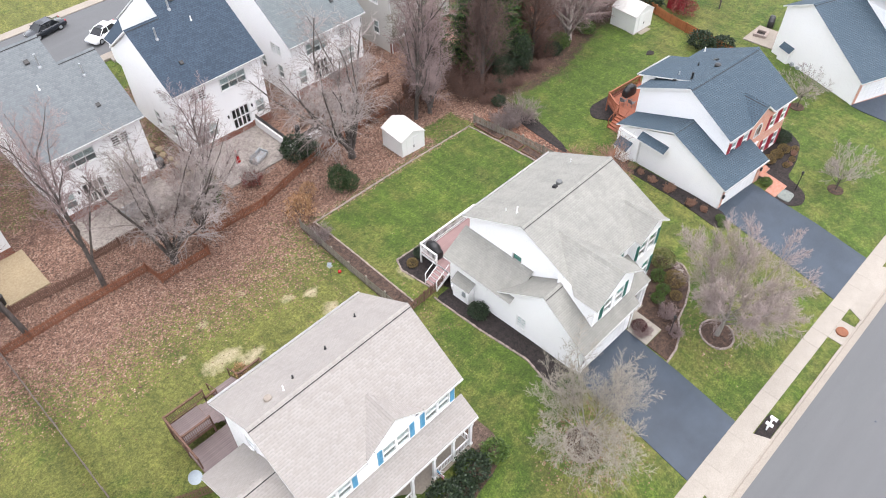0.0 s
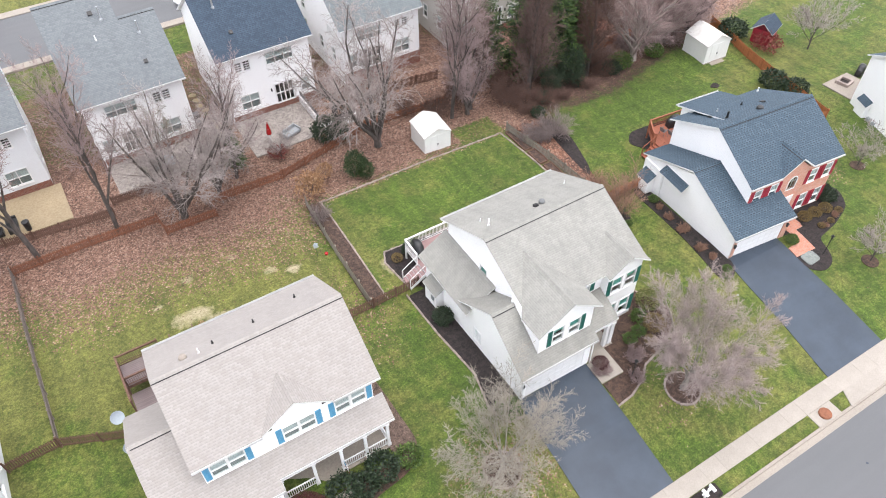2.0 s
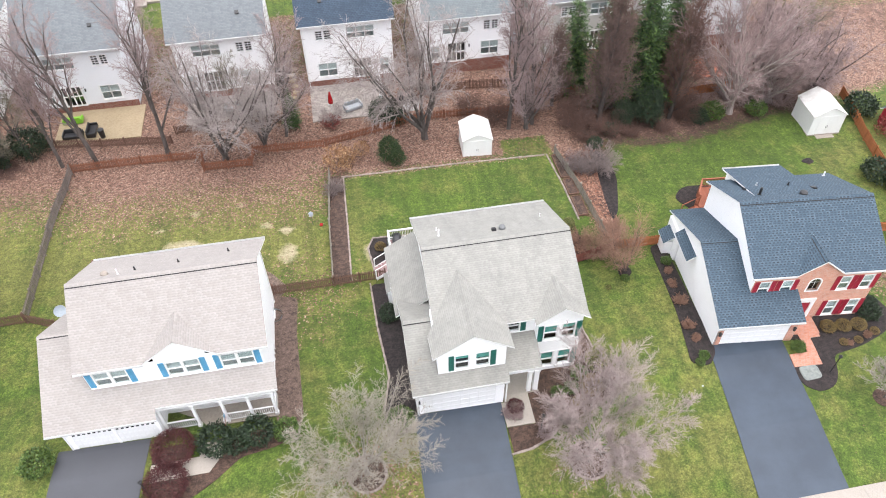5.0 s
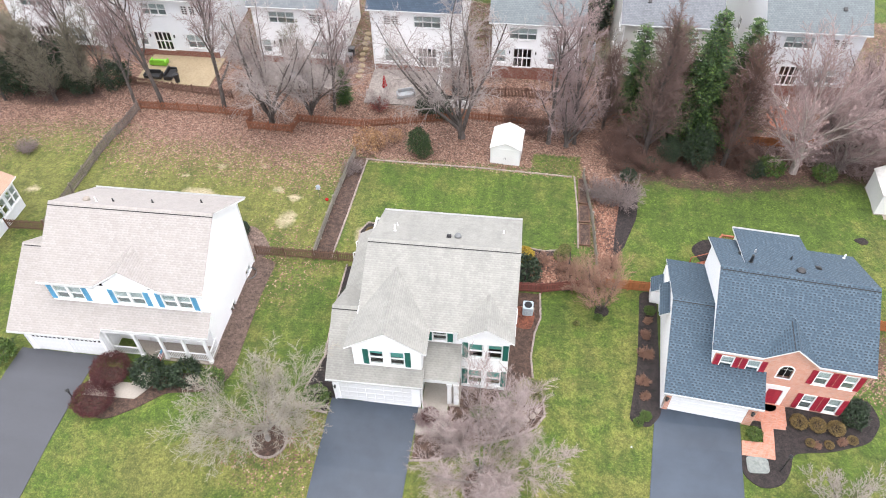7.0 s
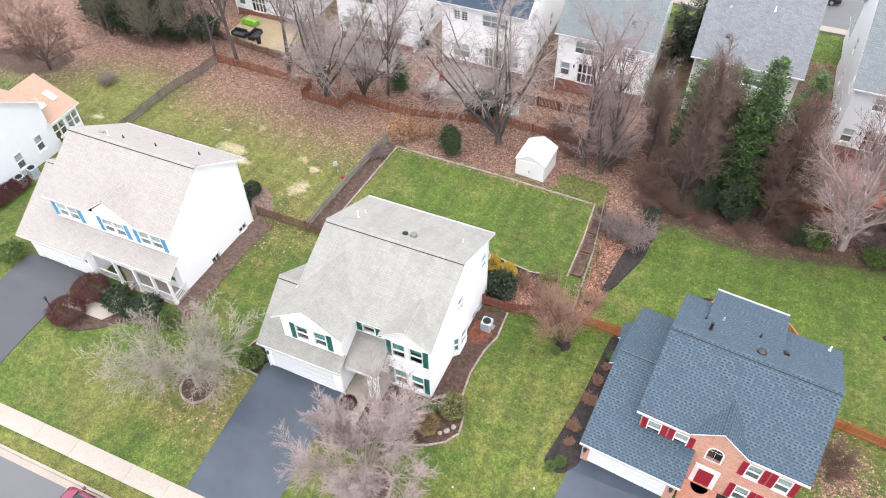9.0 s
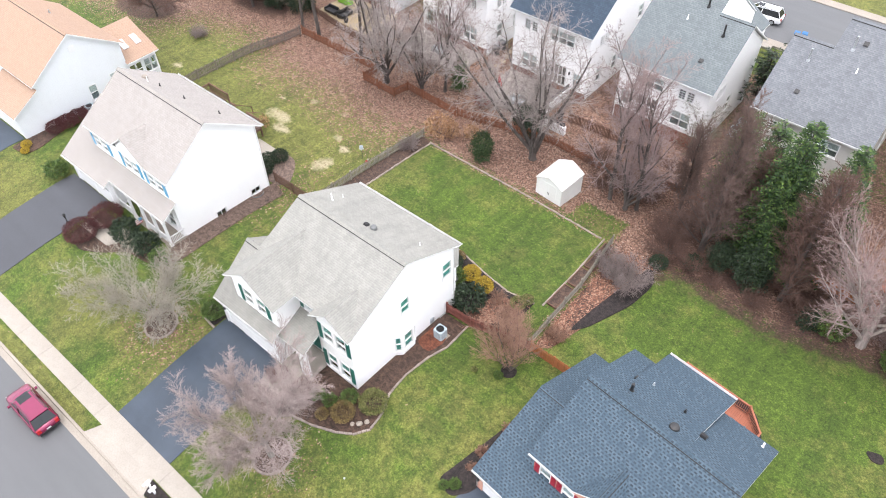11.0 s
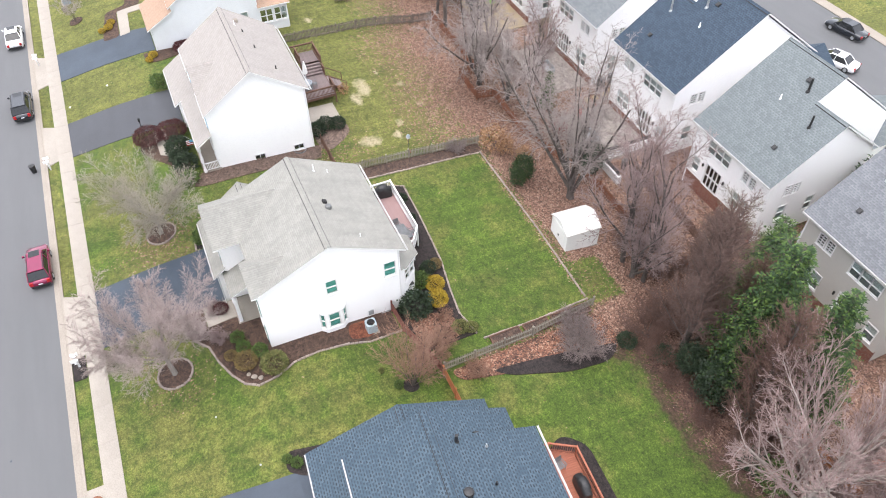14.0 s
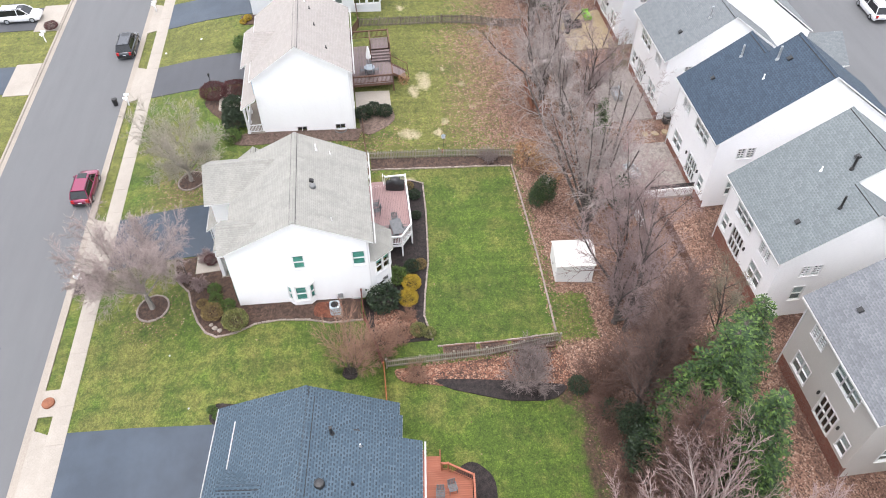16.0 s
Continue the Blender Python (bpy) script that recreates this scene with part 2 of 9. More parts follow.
    vor.inputs["Scale"].default_value, vor.inputs["Randomness"].default_value = 10.5, 1.0
    l.new(co, vor.inputs["Vector"])
    tone = n.new("ShaderNodeSeparateColor")
    l.new(vor.outputs["Color"], tone.inputs[0])
    leafcol = ramp(n, l, tone.outputs[0], ((0.0, (0.055, 0.032, 0.024)), (0.35, (0.150, 0.083, 0.058)), (0.72, (0.232, 0.136, 0.098)), (0.9, (0.29, 0.185, 0.138)), (1.0, (0.37, 0.275, 0.222))))
    leafcol = mixed(n, l, 0.6, leafcol, ramp(n, l, tufts, ((0.34, (0.42, 0.38, 0.36)), (0.6, (1.18, 1.16, 1.14)))), "MULTIPLY")
    cover = maths(n, l, "ADD", att["leaf"], maths(n, l, "MULTIPLY", maths(n, l, "SUBTRACT", ragged, 0.5), 0.8))
    cover = maths(n, l, "ADD", cover, maths(n, l, "MULTIPLY", maths(n, l, "SUBTRACT", tone.outputs[1], 0.5), 0.8))
    col = mixed(n, l, ramp(n, l, cover, ((0.46, (0, 0, 0)), (0.54, (1, 1, 1)))), col, leafcol)
    so = maths(n, l, "ADD", att["soil"], maths(n, l, "MULTIPLY", maths(n, l, "SUBTRACT", ragged, 0.5), 0.6))
    col = mixed(n, l, ramp(n, l, so, ((0.46, (0, 0, 0)), (0.6, (0.85, 0.85, 0.85)))), col, ramp(n, l, tussock, ((0.3, (0.017, 0.009, 0.007)), (0.7, (0.086, 0.043, 0.033)))))
    l.new(col, p.inputs["Base Color"])
    p.inputs["Roughness"].default_value = 0.95
    bumped(n, l, p, maths(n, l, "ADD", blades, maths(n, l, "ADD", tussock, tufts)), 0.8, 0.07)
    return m


def glass_material():
    m, n, l, p = nodes_of("window_glass")
    p.inputs["Base Color"].default_value = (0.86, 0.95, 0.93, 1)
    p.inputs["Roughness"].default_value, p.inputs["IOR"].default_value = 0.02, 1.5
    p.inputs["Transmission Weight"].default_value = 1.0
    return m


def foliage(name, c1, c2, c3, rough=0.6):
    m, n, l, p = nodes_of(name)
    geo = n.new("ShaderNodeNewGeometry").outputs["Random Per Island"]
    col = ramp(n, l, geo, ((0.0, c1), (0.55, c2), (1.0, c3)))
    co = n.new("ShaderNodeTexCoord").outputs["Object"]
    col = mixed(n, l, 0.6, col, ramp(n, l, noise_tex(n, l, co, 1.6, 3.0), ((0.3, (0.55, 0.55, 0.55)), (0.7, (1.15, 1.15, 1.15)))), "MULTIPLY")
    l.new(col, p.inputs["Base Color"])
    p.inputs["Roughness"].default_value = rough
    return m


TURF = lawn_material()
GLASS = glass_material()
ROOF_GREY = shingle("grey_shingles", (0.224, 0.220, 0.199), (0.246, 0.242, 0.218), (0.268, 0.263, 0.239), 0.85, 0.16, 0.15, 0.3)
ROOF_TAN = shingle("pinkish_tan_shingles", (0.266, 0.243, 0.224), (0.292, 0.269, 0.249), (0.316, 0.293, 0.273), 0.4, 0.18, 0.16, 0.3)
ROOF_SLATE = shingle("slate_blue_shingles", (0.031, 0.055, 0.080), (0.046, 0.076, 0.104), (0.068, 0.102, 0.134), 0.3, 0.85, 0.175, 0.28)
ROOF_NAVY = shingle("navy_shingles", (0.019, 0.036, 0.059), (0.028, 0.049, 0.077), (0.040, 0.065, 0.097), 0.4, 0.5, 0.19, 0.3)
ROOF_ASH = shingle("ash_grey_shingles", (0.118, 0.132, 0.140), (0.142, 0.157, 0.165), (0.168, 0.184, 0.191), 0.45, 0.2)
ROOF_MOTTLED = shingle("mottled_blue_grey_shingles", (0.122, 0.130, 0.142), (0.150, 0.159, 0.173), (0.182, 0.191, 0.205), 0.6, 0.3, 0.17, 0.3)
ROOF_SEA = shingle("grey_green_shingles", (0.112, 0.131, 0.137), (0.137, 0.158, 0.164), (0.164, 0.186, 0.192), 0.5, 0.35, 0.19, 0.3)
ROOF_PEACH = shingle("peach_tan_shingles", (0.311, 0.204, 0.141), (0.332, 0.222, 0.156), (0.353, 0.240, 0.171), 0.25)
# near-black: painted shade along ridge vents, and the colour of a box vent
RIDGE_DARK = plain("ridge_gap_shade_and_dark_vent", (0.017, 0.017, 0.018), (0.041, 0.041, 0.042), 9.0, 0.9)
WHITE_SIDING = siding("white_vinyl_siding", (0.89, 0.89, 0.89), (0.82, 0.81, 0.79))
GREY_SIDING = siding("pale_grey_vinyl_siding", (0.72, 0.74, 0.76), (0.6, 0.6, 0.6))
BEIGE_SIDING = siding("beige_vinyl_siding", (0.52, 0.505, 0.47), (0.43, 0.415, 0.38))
GUTTER = plain("dull_white_gutter", (0.46, 0.46, 0.45), (0.60, 0.60, 0.59), 3.0, 0.5, 0.05)
TRIM = plain("white_trim_paint", (0.76, 0.76, 0.75), (0.83, 0.83, 0.83), 5.0, 0.4, 0.05)
BLIND = plain("window_blind", (0.48, 0.50, 0.51), (0.60, 0.62, 0.63), 3.0, 0.8, 0.1, stretch=(0.2, 0.2, 14.0))
CURTAIN = plain("grey_net_curtain", (0.13, 0.145, 0.15), (0.24, 0.255, 0.26), 3.0, 0.9, 0.1, stretch=(9.0, 9.0, 0.3))
# blind coloured sea-green for the sky's reflection in the panes
SKY_TEAL_BLIND = plain("blind_in_painted_sky_teal", (0.09, 0.36, 0.31), (0.13, 0.46, 0.40), 3.0, 0.7, 0.1, stretch=(0.2, 0.2, 14.0))
# near-black, standing in for the darkness of unlit rooms
INDOORS = plain("dim_room", (0.032, 0.032, 0.032), (0.064, 0.060, 0.055), 2.0, 0.9)
TEAL_SHUTTER = plain("dark_green_shutter_paint", (0.012, 0.10, 0.08), (0.02, 0.15, 0.115), 6.0, 0.5, 0.1)
BLUE_SHUTTER = plain("sky_blue_shutter_paint", (0.075, 0.27, 0.43), (0.12, 0.35, 0.52), 6.0, 0.5, 0.1)
RED_SHUTTER = plain("crimson_shutter_paint", (0.263, 0.014, 0.030), (0.359, 0.023, 0.048), 6.0, 0.5, 0.1)
BRICK_PINK = brickwork("salmon_brick", (0.510, 0.220, 0.146), (0.595, 0.319, 0.230), (0.525, 0.441, 0.389))
BRICK_RED = brickwork("red_brick", (0.179, 0.059, 0.038), (0.248, 0.097, 0.065), (0.276, 0.235, 0.207))
BRICK_PAVE = brickwork("brick_paving", (0.383, 0.147, 0.088), (0.456, 0.221, 0.155), (0.331, 0.258, 0.221), True)
ROAD = asphalt("worn_grey_asphalt", (0.085, 0.087, 0.091), (0.115, 0.118, 0.121), (0.107, 0.107, 0.111), 0.75)
DRIVE = asphalt("sealed_dark_asphalt", (0.013, 0.022, 0.035), (0.026, 0.040, 0.060), (0.041, 0.059, 0.083), 0.5)
DRIVE_OLD = asphalt("faded_asphalt", (0.036, 0.038, 0.045), (0.059, 0.062, 0.070), (0.055, 0.059, 0.068), 0.7)
CONCRETE = plain("pale_concrete", (0.272, 0.242, 0.206), (0.355, 0.322, 0.280), 14.0, 0.85, 0.2, per=0.06)
KERB = plain("kerb_concrete", (0.247, 0.212, 0.175), (0.319, 0.286, 0.245), 9.0, 0.85, 0.3)
PATIO = plain("patio_slab", (0.247, 0.212, 0.176), (0.323, 0.282, 0.240), 7.0, 0.9, 0.3)
FLAG = plain("grey_green_flagstone", (0.135, 0.150, 0.138), (0.225, 0.245, 0.228), 5.0, 0.85, 0.3, 1.5)
PATIO_LEAFY = mulch("leaf_strewn_patio", (0.215, 0.186, 0.166), (0.310, 0.276, 0.250), 0.08)
PATIO_SAND = plain("sandy_patio_slab", (0.270, 0.205, 0.123), (0.352, 0.282, 0.181), 6.0, 0.9, 0.3)
MULCH = mulch("dark_mulch", (0.007, 0.006, 0.006), (0.036, 0.026, 0.024), 0.17)
MULCH_BROWN = mulch("leafy_brown_mulch", (0.024, 0.015, 0.011), (0.097, 0.057, 0.040), 0.36)
MULCH_LEAFY = mulch("leaf_strewn_soil", (0.026, 0.017, 0.014), (0.101, 0.063, 0.046), 0.32, (0.115, 0.062, 0.043), (0.22, 0.15, 0.11))
MULCH_AUTUMN = mulch("mulch_under_red_leaves", (0.030, 0.017, 0.013), (0.105, 0.055, 0.038), 0.5, (0.205, 0.092, 0.058), (0.34, 0.22, 0.155))
MULCH_WORN = mulch("worn_brown_mulch", (0.050, 0.032, 0.025), (0.150, 0.102, 0.080), 0.42, (0.170, 0.105, 0.078), (0.31, 0.235, 0.185))
MULCH_RED = mulch("red_bark_mulch", (0.064, 0.020, 0.011), (0.202, 0.069, 0.037), 0.15)
MULCH_PALE = mulch("bleached_pinkish_mulch", (0.078, 0.052, 0.041), (0.193, 0.138, 0.112), 0.3, (0.202, 0.138, 0.110), (0.331, 0.258, 0.216))
EDGING = plain("edging_stone", (0.225, 0.178, 0.153), (0.390, 0.325, 0.292), 9.0, 0.9, 0.4, per=0.5)
TIMBER = plain("weathered_rust_timber", (0.159, 0.057, 0.028), (0.270, 0.107, 0.055), 6.0, 0.85, 0.3, stretch=(1.150, 1.100, 0.200), per=0.45)
RED_STAIN = plain("red_brown_fence_stain", (0.140, 0.042, 0.032), (0.225, 0.078, 0.058), 6.0, 0.85, 0.3, stretch=(1, 1, 0.2), per=0.35)
CEDAR = plain("orange_cedar_board", (0.317, 0.103, 0.035), (0.428, 0.166, 0.063), 6.0, 0.8, 0.3, stretch=(1, 1, 0.2), per=0.35)
PALEWOOD = plain("bleached_grey_wood", (0.190, 0.172, 0.138), (0.350, 0.322, 0.268), 6.0, 0.9, 0.4, stretch=(1.25, 1.22, 0.24), per=0.4)
GREYWOOD = plain("grey_weathered_wood", (0.129, 0.105, 0.091), (0.250, 0.211, 0.186), 6.0, 0.9, 0.4, stretch=(1.250, 1.220, 0.240), per=0.45)
BROWNWOOD = plain("brown_weathered_wood", (0.090, 0.046, 0.031), (0.173, 0.097, 0.069), 6.0, 0.9, 0.4, stretch=(1, 1, 0.2))
DECK_PINK = plain("pinkish_deck_board", (0.275, 0.170, 0.163), (0.345, 0.230, 0.220), 5.0, 0.75, 0.2, stretch=(0.2, 3, 1), per=0.2)
DECK_RED = plain("redwood_deck_stain", (0.276, 0.079, 0.041), (0.359, 0.132, 0.076), 5.0, 0.7, 0.2, stretch=(3, 0.2, 1), per=0.2)
DECK_BROWN = plain("worn_brown_deck_board", (0.125, 0.094, 0.092), (0.215, 0.170, 0.166), 5.0, 0.8, 0.3, stretch=(0.2, 3, 1), per=0.25)
BARK = plain("grey_brown_bark", (0.045, 0.037, 0.032), (0.125, 0.106, 0.095), 9.0, 0.95, 0.6, stretch=(0.588, 0.588, 0.147))
TWIG_GREY = plain("grey_twigs", (0.225, 0.184, 0.170), (0.410, 0.355, 0.335), 4.0, 0.9, 0.0)
TWIG_MAUVE = plain("mauve_budding_twigs", (0.195, 0.136, 0.129), (0.350, 0.268, 0.257), 4.0, 0.9, 0.0)
TWIG_DUSK = plain("dusky_grey_twigs", (0.135, 0.104, 0.096), (0.265, 0.215, 0.203), 4.0, 0.9, 0.0)
TWIG_OLIVE = plain("lichen_olive_twigs", (0.120, 0.104, 0.072), (0.235, 0.212, 0.158), 4.0, 0.9, 0.0)
TWIG_PALE = plain("pinkish_grey_twigs", (0.232, 0.176, 0.163), (0.410, 0.338, 0.318), 4.0, 0.9, 0.0)
TWIG_LICHEN = plain("pale_lichened_twigs", (0.215, 0.186, 0.148), (0.380, 0.346, 0.290), 4.0, 0.9, 0.0)
TWIG_RUST = plain("rust_brown_twigs", (0.080, 0.042, 0.032), (0.162, 0.094, 0.072), 4.0, 0.9, 0.0)
TWIG_UMBER = plain("umber_twigs", (0.084, 0.050, 0.041), (0.170, 0.112, 0.094), 4.0, 0.9, 0.0)
TWIG_TAWNY = plain("tawny_twigs", (0.170, 0.090, 0.060), (0.340, 0.202, 0.144), 4.0, 0.9, 0.0)
GREEN_DARK = foliage("dark_evergreen_leaves", (0.007, 0.016, 0.008), (0.018, 0.037, 0.014), (0.040, 0.065, 0.025))
GREEN_YEW = foliage("yew_needles", (0.011, 0.026, 0.008), (0.030, 0.060, 0.016), (0.070, 0.110, 0.030))
GREEN_FIR = foliage("fir_needles", (0.009, 0.027, 0.008), (0.034, 0.076, 0.016), (0.100, 0.165, 0.030), 0.8)
LIME = foliage("variegated_yellow_green_leaves", (0.046, 0.061, 0.011), (0.120, 0.129, 0.028), (0.276, 0.262, 0.101))
GREEN_MID = foliage("garden_shrub_leaves", (0.028, 0.059, 0.010), (0.063, 0.114, 0.017), (0.138, 0.193, 0.041))
YELLOW = foliage("golden_shrub_leaves", (0.227, 0.148, 0.008), (0.386, 0.262, 0.014), (0.538, 0.400, 0.041))
OCHRE = foliage("ochre_shrub_leaves", (0.096, 0.063, 0.022), (0.177, 0.121, 0.040), (0.280, 0.206, 0.074))
MAROON = foliage("maroon_barberry_leaves", (0.042, 0.008, 0.009), (0.070, 0.014, 0.015), (0.112, 0.028, 0.027))
RUSSET = foliage("dead_oak_leaves", (0.184, 0.088, 0.037), (0.309, 0.162, 0.074), (0.456, 0.294, 0.162))
SCARLET = foliage("red_leaves", (0.120, 0.018, 0.016), (0.190, 0.030, 0.025), (0.260, 0.062, 0.045))
LITTER = foliage("fallen_leaves", (0.055, 0.026, 0.016), (0.150, 0.075, 0.046), (0.270, 0.180, 0.130), 0.9)
BLACK = plain("black_paint", (0.011, 0.011, 0.012), (0.028, 0.028, 0.029), 8.0, 0.45, 0.05)
STEEL = plain("galvanised_steel", (0.386, 0.405, 0.423), (0.515, 0.534, 0.552), 7.0, 0.45, 0.05, metal=0.6)
PALE_STEEL = plain("pale_blue_grey_enamel", (0.36, 0.44, 0.48), (0.43, 0.51, 0.55), 7.0, 0.45, 0.04)
GREY_PAINT = plain("grey_paint", (0.276, 0.294, 0.304), (0.350, 0.368, 0.377), 7.0, 0.5, 0.05)
VENT = plain("dull_grey_vent_metal", (0.10, 0.105, 0.105), (0.16, 0.165, 0.165), 7.0, 0.6, 0.05)
DISH = plain("pale_blue_grey_dish", (0.24, 0.28, 0.31), (0.30, 0.34, 0.37), 5.0, 0.5, 0.05)
BARK_FAN = plain("pale_pinkish_bark", (0.24, 0.195, 0.175), (0.42, 0.36, 0.33), 7.0, 0.95, 0.4, stretch=(1, 1, 0.3))
TWIG_FAN = plain("pinkish_brown_twigs", (0.20, 0.135, 0.125), (0.36, 0.265, 0.25), 4.0, 0.9, 0.0)
BARK_PALE = plain("pale_lichened_bark", (0.16, 0.145, 0.128), (0.33, 0.30, 0.27), 7.0, 0.95, 0.5, stretch=(1, 1, 0.3))
OUTDOOR = plain("grey_outdoor_furniture", (0.10, 0.105, 0.11), (0.17, 0.175, 0.18), 6.0, 0.6, 0.1)
SHED_WHITE = siding("shed_panels", (0.74, 0.74, 0.72), (0.56, 0.55, 0.52))
SHED_ROOF = plain("dull_white_shed_roof", (0.576, 0.558, 0.526), (0.702, 0.693, 0.666), 3.0, 0.6, 0.1, 0.9)
TYRE = plain("tyre_rubber", (0.011, 0.011, 0.011), (0.023, 0.023, 0.023), 20.0, 0.85, 0.1)
CAR_GLASS = plain("dark_car_glass", (0.011, 0.013, 0.015), (0.018, 0.020, 0.023), 1.0, 0.06, 0.0)
LAMP_RED = plain("red_lamp_lens", (0.35, 0.01, 0.015), (0.42, 0.02, 0.02), 5.0, 0.2, 0.0)
LAMP_CLEAR = plain("clear_lamp_lens", (0.55, 0.56, 0.58), (0.66, 0.67, 0.69), 5.0, 0.15, 0.0)


def car_paint(name, c, metal=0.4):
    m = plain(name, tuple(0.9 * v for v in c), c, 3.0, 0.22, 0.0, 0.6, metal)
    m.node_tree.nodes["Principled BSDF"].inputs["Coat Weight"].default_value = 0.8
    return m

# ---- building helpers ----
from mathutils.geometry import tessellate_polygon


def part(name, bm, material, parent=None, label="", m=None, kind=""):
    """Link a bmesh as one mesh object under a thing or a part."""
    me = bpy.data.meshes.new(name)
    bm.to_mesh(me)
    bm.free()
    return placed(name, me, material, parent, label, m, kind)


def placed(name, me, material, parent=None, label="", m=None, kind=""):
    for mt in material if isinstance(material, (tuple, list)) else (material,):
        if mt and mt.name not in me.materials:
            me.materials.append(mt)
    ob = new(name, me)
    ob.parent = parent
    if m is not None:
        ob.matrix_basis = m
    return tagged(ob, label=label, kind=kind)


def thing(name, m, label, category, group="", kind=""):
    ob = new(name)
    ob.empty_display_size = 0.3
    ob.matrix_basis = m
    return tagged(ob, label, category, group, kind)


def box(bm, x0, x1, y0, y1, z0, z1, m=None):
    vs = [bm.verts.new(v) for v in ((x0, y0, z0), (x1, y0, z0), (x1, y1, z0), (x0, y1, z0), (x0, y0, z1), (x1, y0, z1), (x1, y1, z1), (x0, y1, z1))]
    if m is not None:
        for v in vs:
            v.co = m @ v.co
    for f in ((3, 2, 1, 0), (4, 5, 6, 7), (0, 1, 5, 4), (1, 2, 6, 5), (2, 3, 7, 6), (3, 0, 4, 7)):
        bm.faces.new([vs[k] for k in f])
    return vs


def boxed(*sizes):
    bm = bmesh.new()
    for s in sizes:
        box(bm, *s)
    return bm


def tube(bm, p0, p1, r0, r1, n=8, caps=True):
    a, b = Vector(p0), Vector(p1)
    q = (b - a).to_track_quat("Z", "Y")
    rings = []
    for c, r in ((a, r0), (b, r1)):
        rings.append([bm.verts.new(c + q @ Vector((r * math.cos(k * math.tau / n), r * math.sin(k * math.tau / n), 0))) for k in range(n)])
    for k in range(n):
        bm.faces.new((rings[0][k], rings[0][(k + 1) % n], rings[1][(k + 1) % n], rings[1][k]))
    if caps:
        bm.faces.new(rings[0][::-1])
        bm.faces.new(rings[1])


def lathe(bm, profile, n=12, m=None):
    """Turn (radius, height) pairs round the z axis."""
    rings = []
    for r, z in profile:
        ring = [bm.verts.new((max(r, 0.001) * math.cos(k * math.tau / n), max(r, 0.001) * math.sin(k * math.tau / n), z)) for k in range(n)]
        rings.append(ring)
    for a, b in zip(rings, rings[1:]):
        for k in range(n):
            bm.faces.new((a[k], a[(k + 1) % n], b[(k + 1) % n], b[k]))
    bm.faces.new(rings[0][::-1])
    bm.faces.new(rings[-1])
    if m is not None:
        bmesh.ops.transform(bm, matrix=m, verts=[v for r in rings for v in r])


def slab(outer, holes=(), th=0.15):
    """An upright sheet with openings: outline and holes as (across, up); its face at y = 0, its back at y = th."""
    bm = bmesh.new()
    loops = [list(outer)] + [list(h) for h in holes]
    tris = tessellate_polygon([[Vector((u, v, 0)) for u, v in lp] for lp in loops])
    flat = [p for lp in loops for p in lp]
    front = [bm.verts.new((u, 0, v)) for u, v in flat]
    back = [bm.verts.new((u, th, v)) for u, v in flat]
    for a, b, c in tris:
        for f in ((front[a], front[b], front[c]), (back[c], back[b], back[a])):
            try:
                bm.faces.new(f)
            except ValueError:
                pass
    k = 0
    for lp in loops:
        n = len(lp)
        for i in range(n):
            a, b = k + i, k + (i + 1) % n
            bm.faces.new((front[a], front[b], back[b], back[a]))
        k += n
    bmesh.ops.recalc_face_normals(bm, faces=bm.faces)
    return bm


def rect(u, v, w, h):
    return [(u - w / 2, v - h / 2), (u + w / 2, v - h / 2), (u + w / 2, v + h / 2), (u - w / 2, v + h / 2)]


SHARED = {}


def shared(key, build):
    """A mesh that alike pieces share."""
    if key not in SHARED:
        bm = build()
        me = bpy.data.meshes.new(str(key[0]))
        bm.to_mesh(me)
        bm.free()
        SHARED[key] = me
    return SHARED[key]


def ring_frame(w, h, t, y0, y1, panes=((0.0, 0.0, 1.0, 1.0),)):
    """One frame of w by h with its border t; panes are openings as shares of the clear size."""
    bm = slab(rect(0, 0, w + 2 * t, h + 2 * t), [rect(cx * w, cz * h, pw * w, ph * h) for cx, cz, pw, ph in panes], y1 - y0)
    bmesh.ops.translate(bm, verts=bm.verts, vec=(0, y0, 0))
    return bm


BLIND_NOW = BLIND


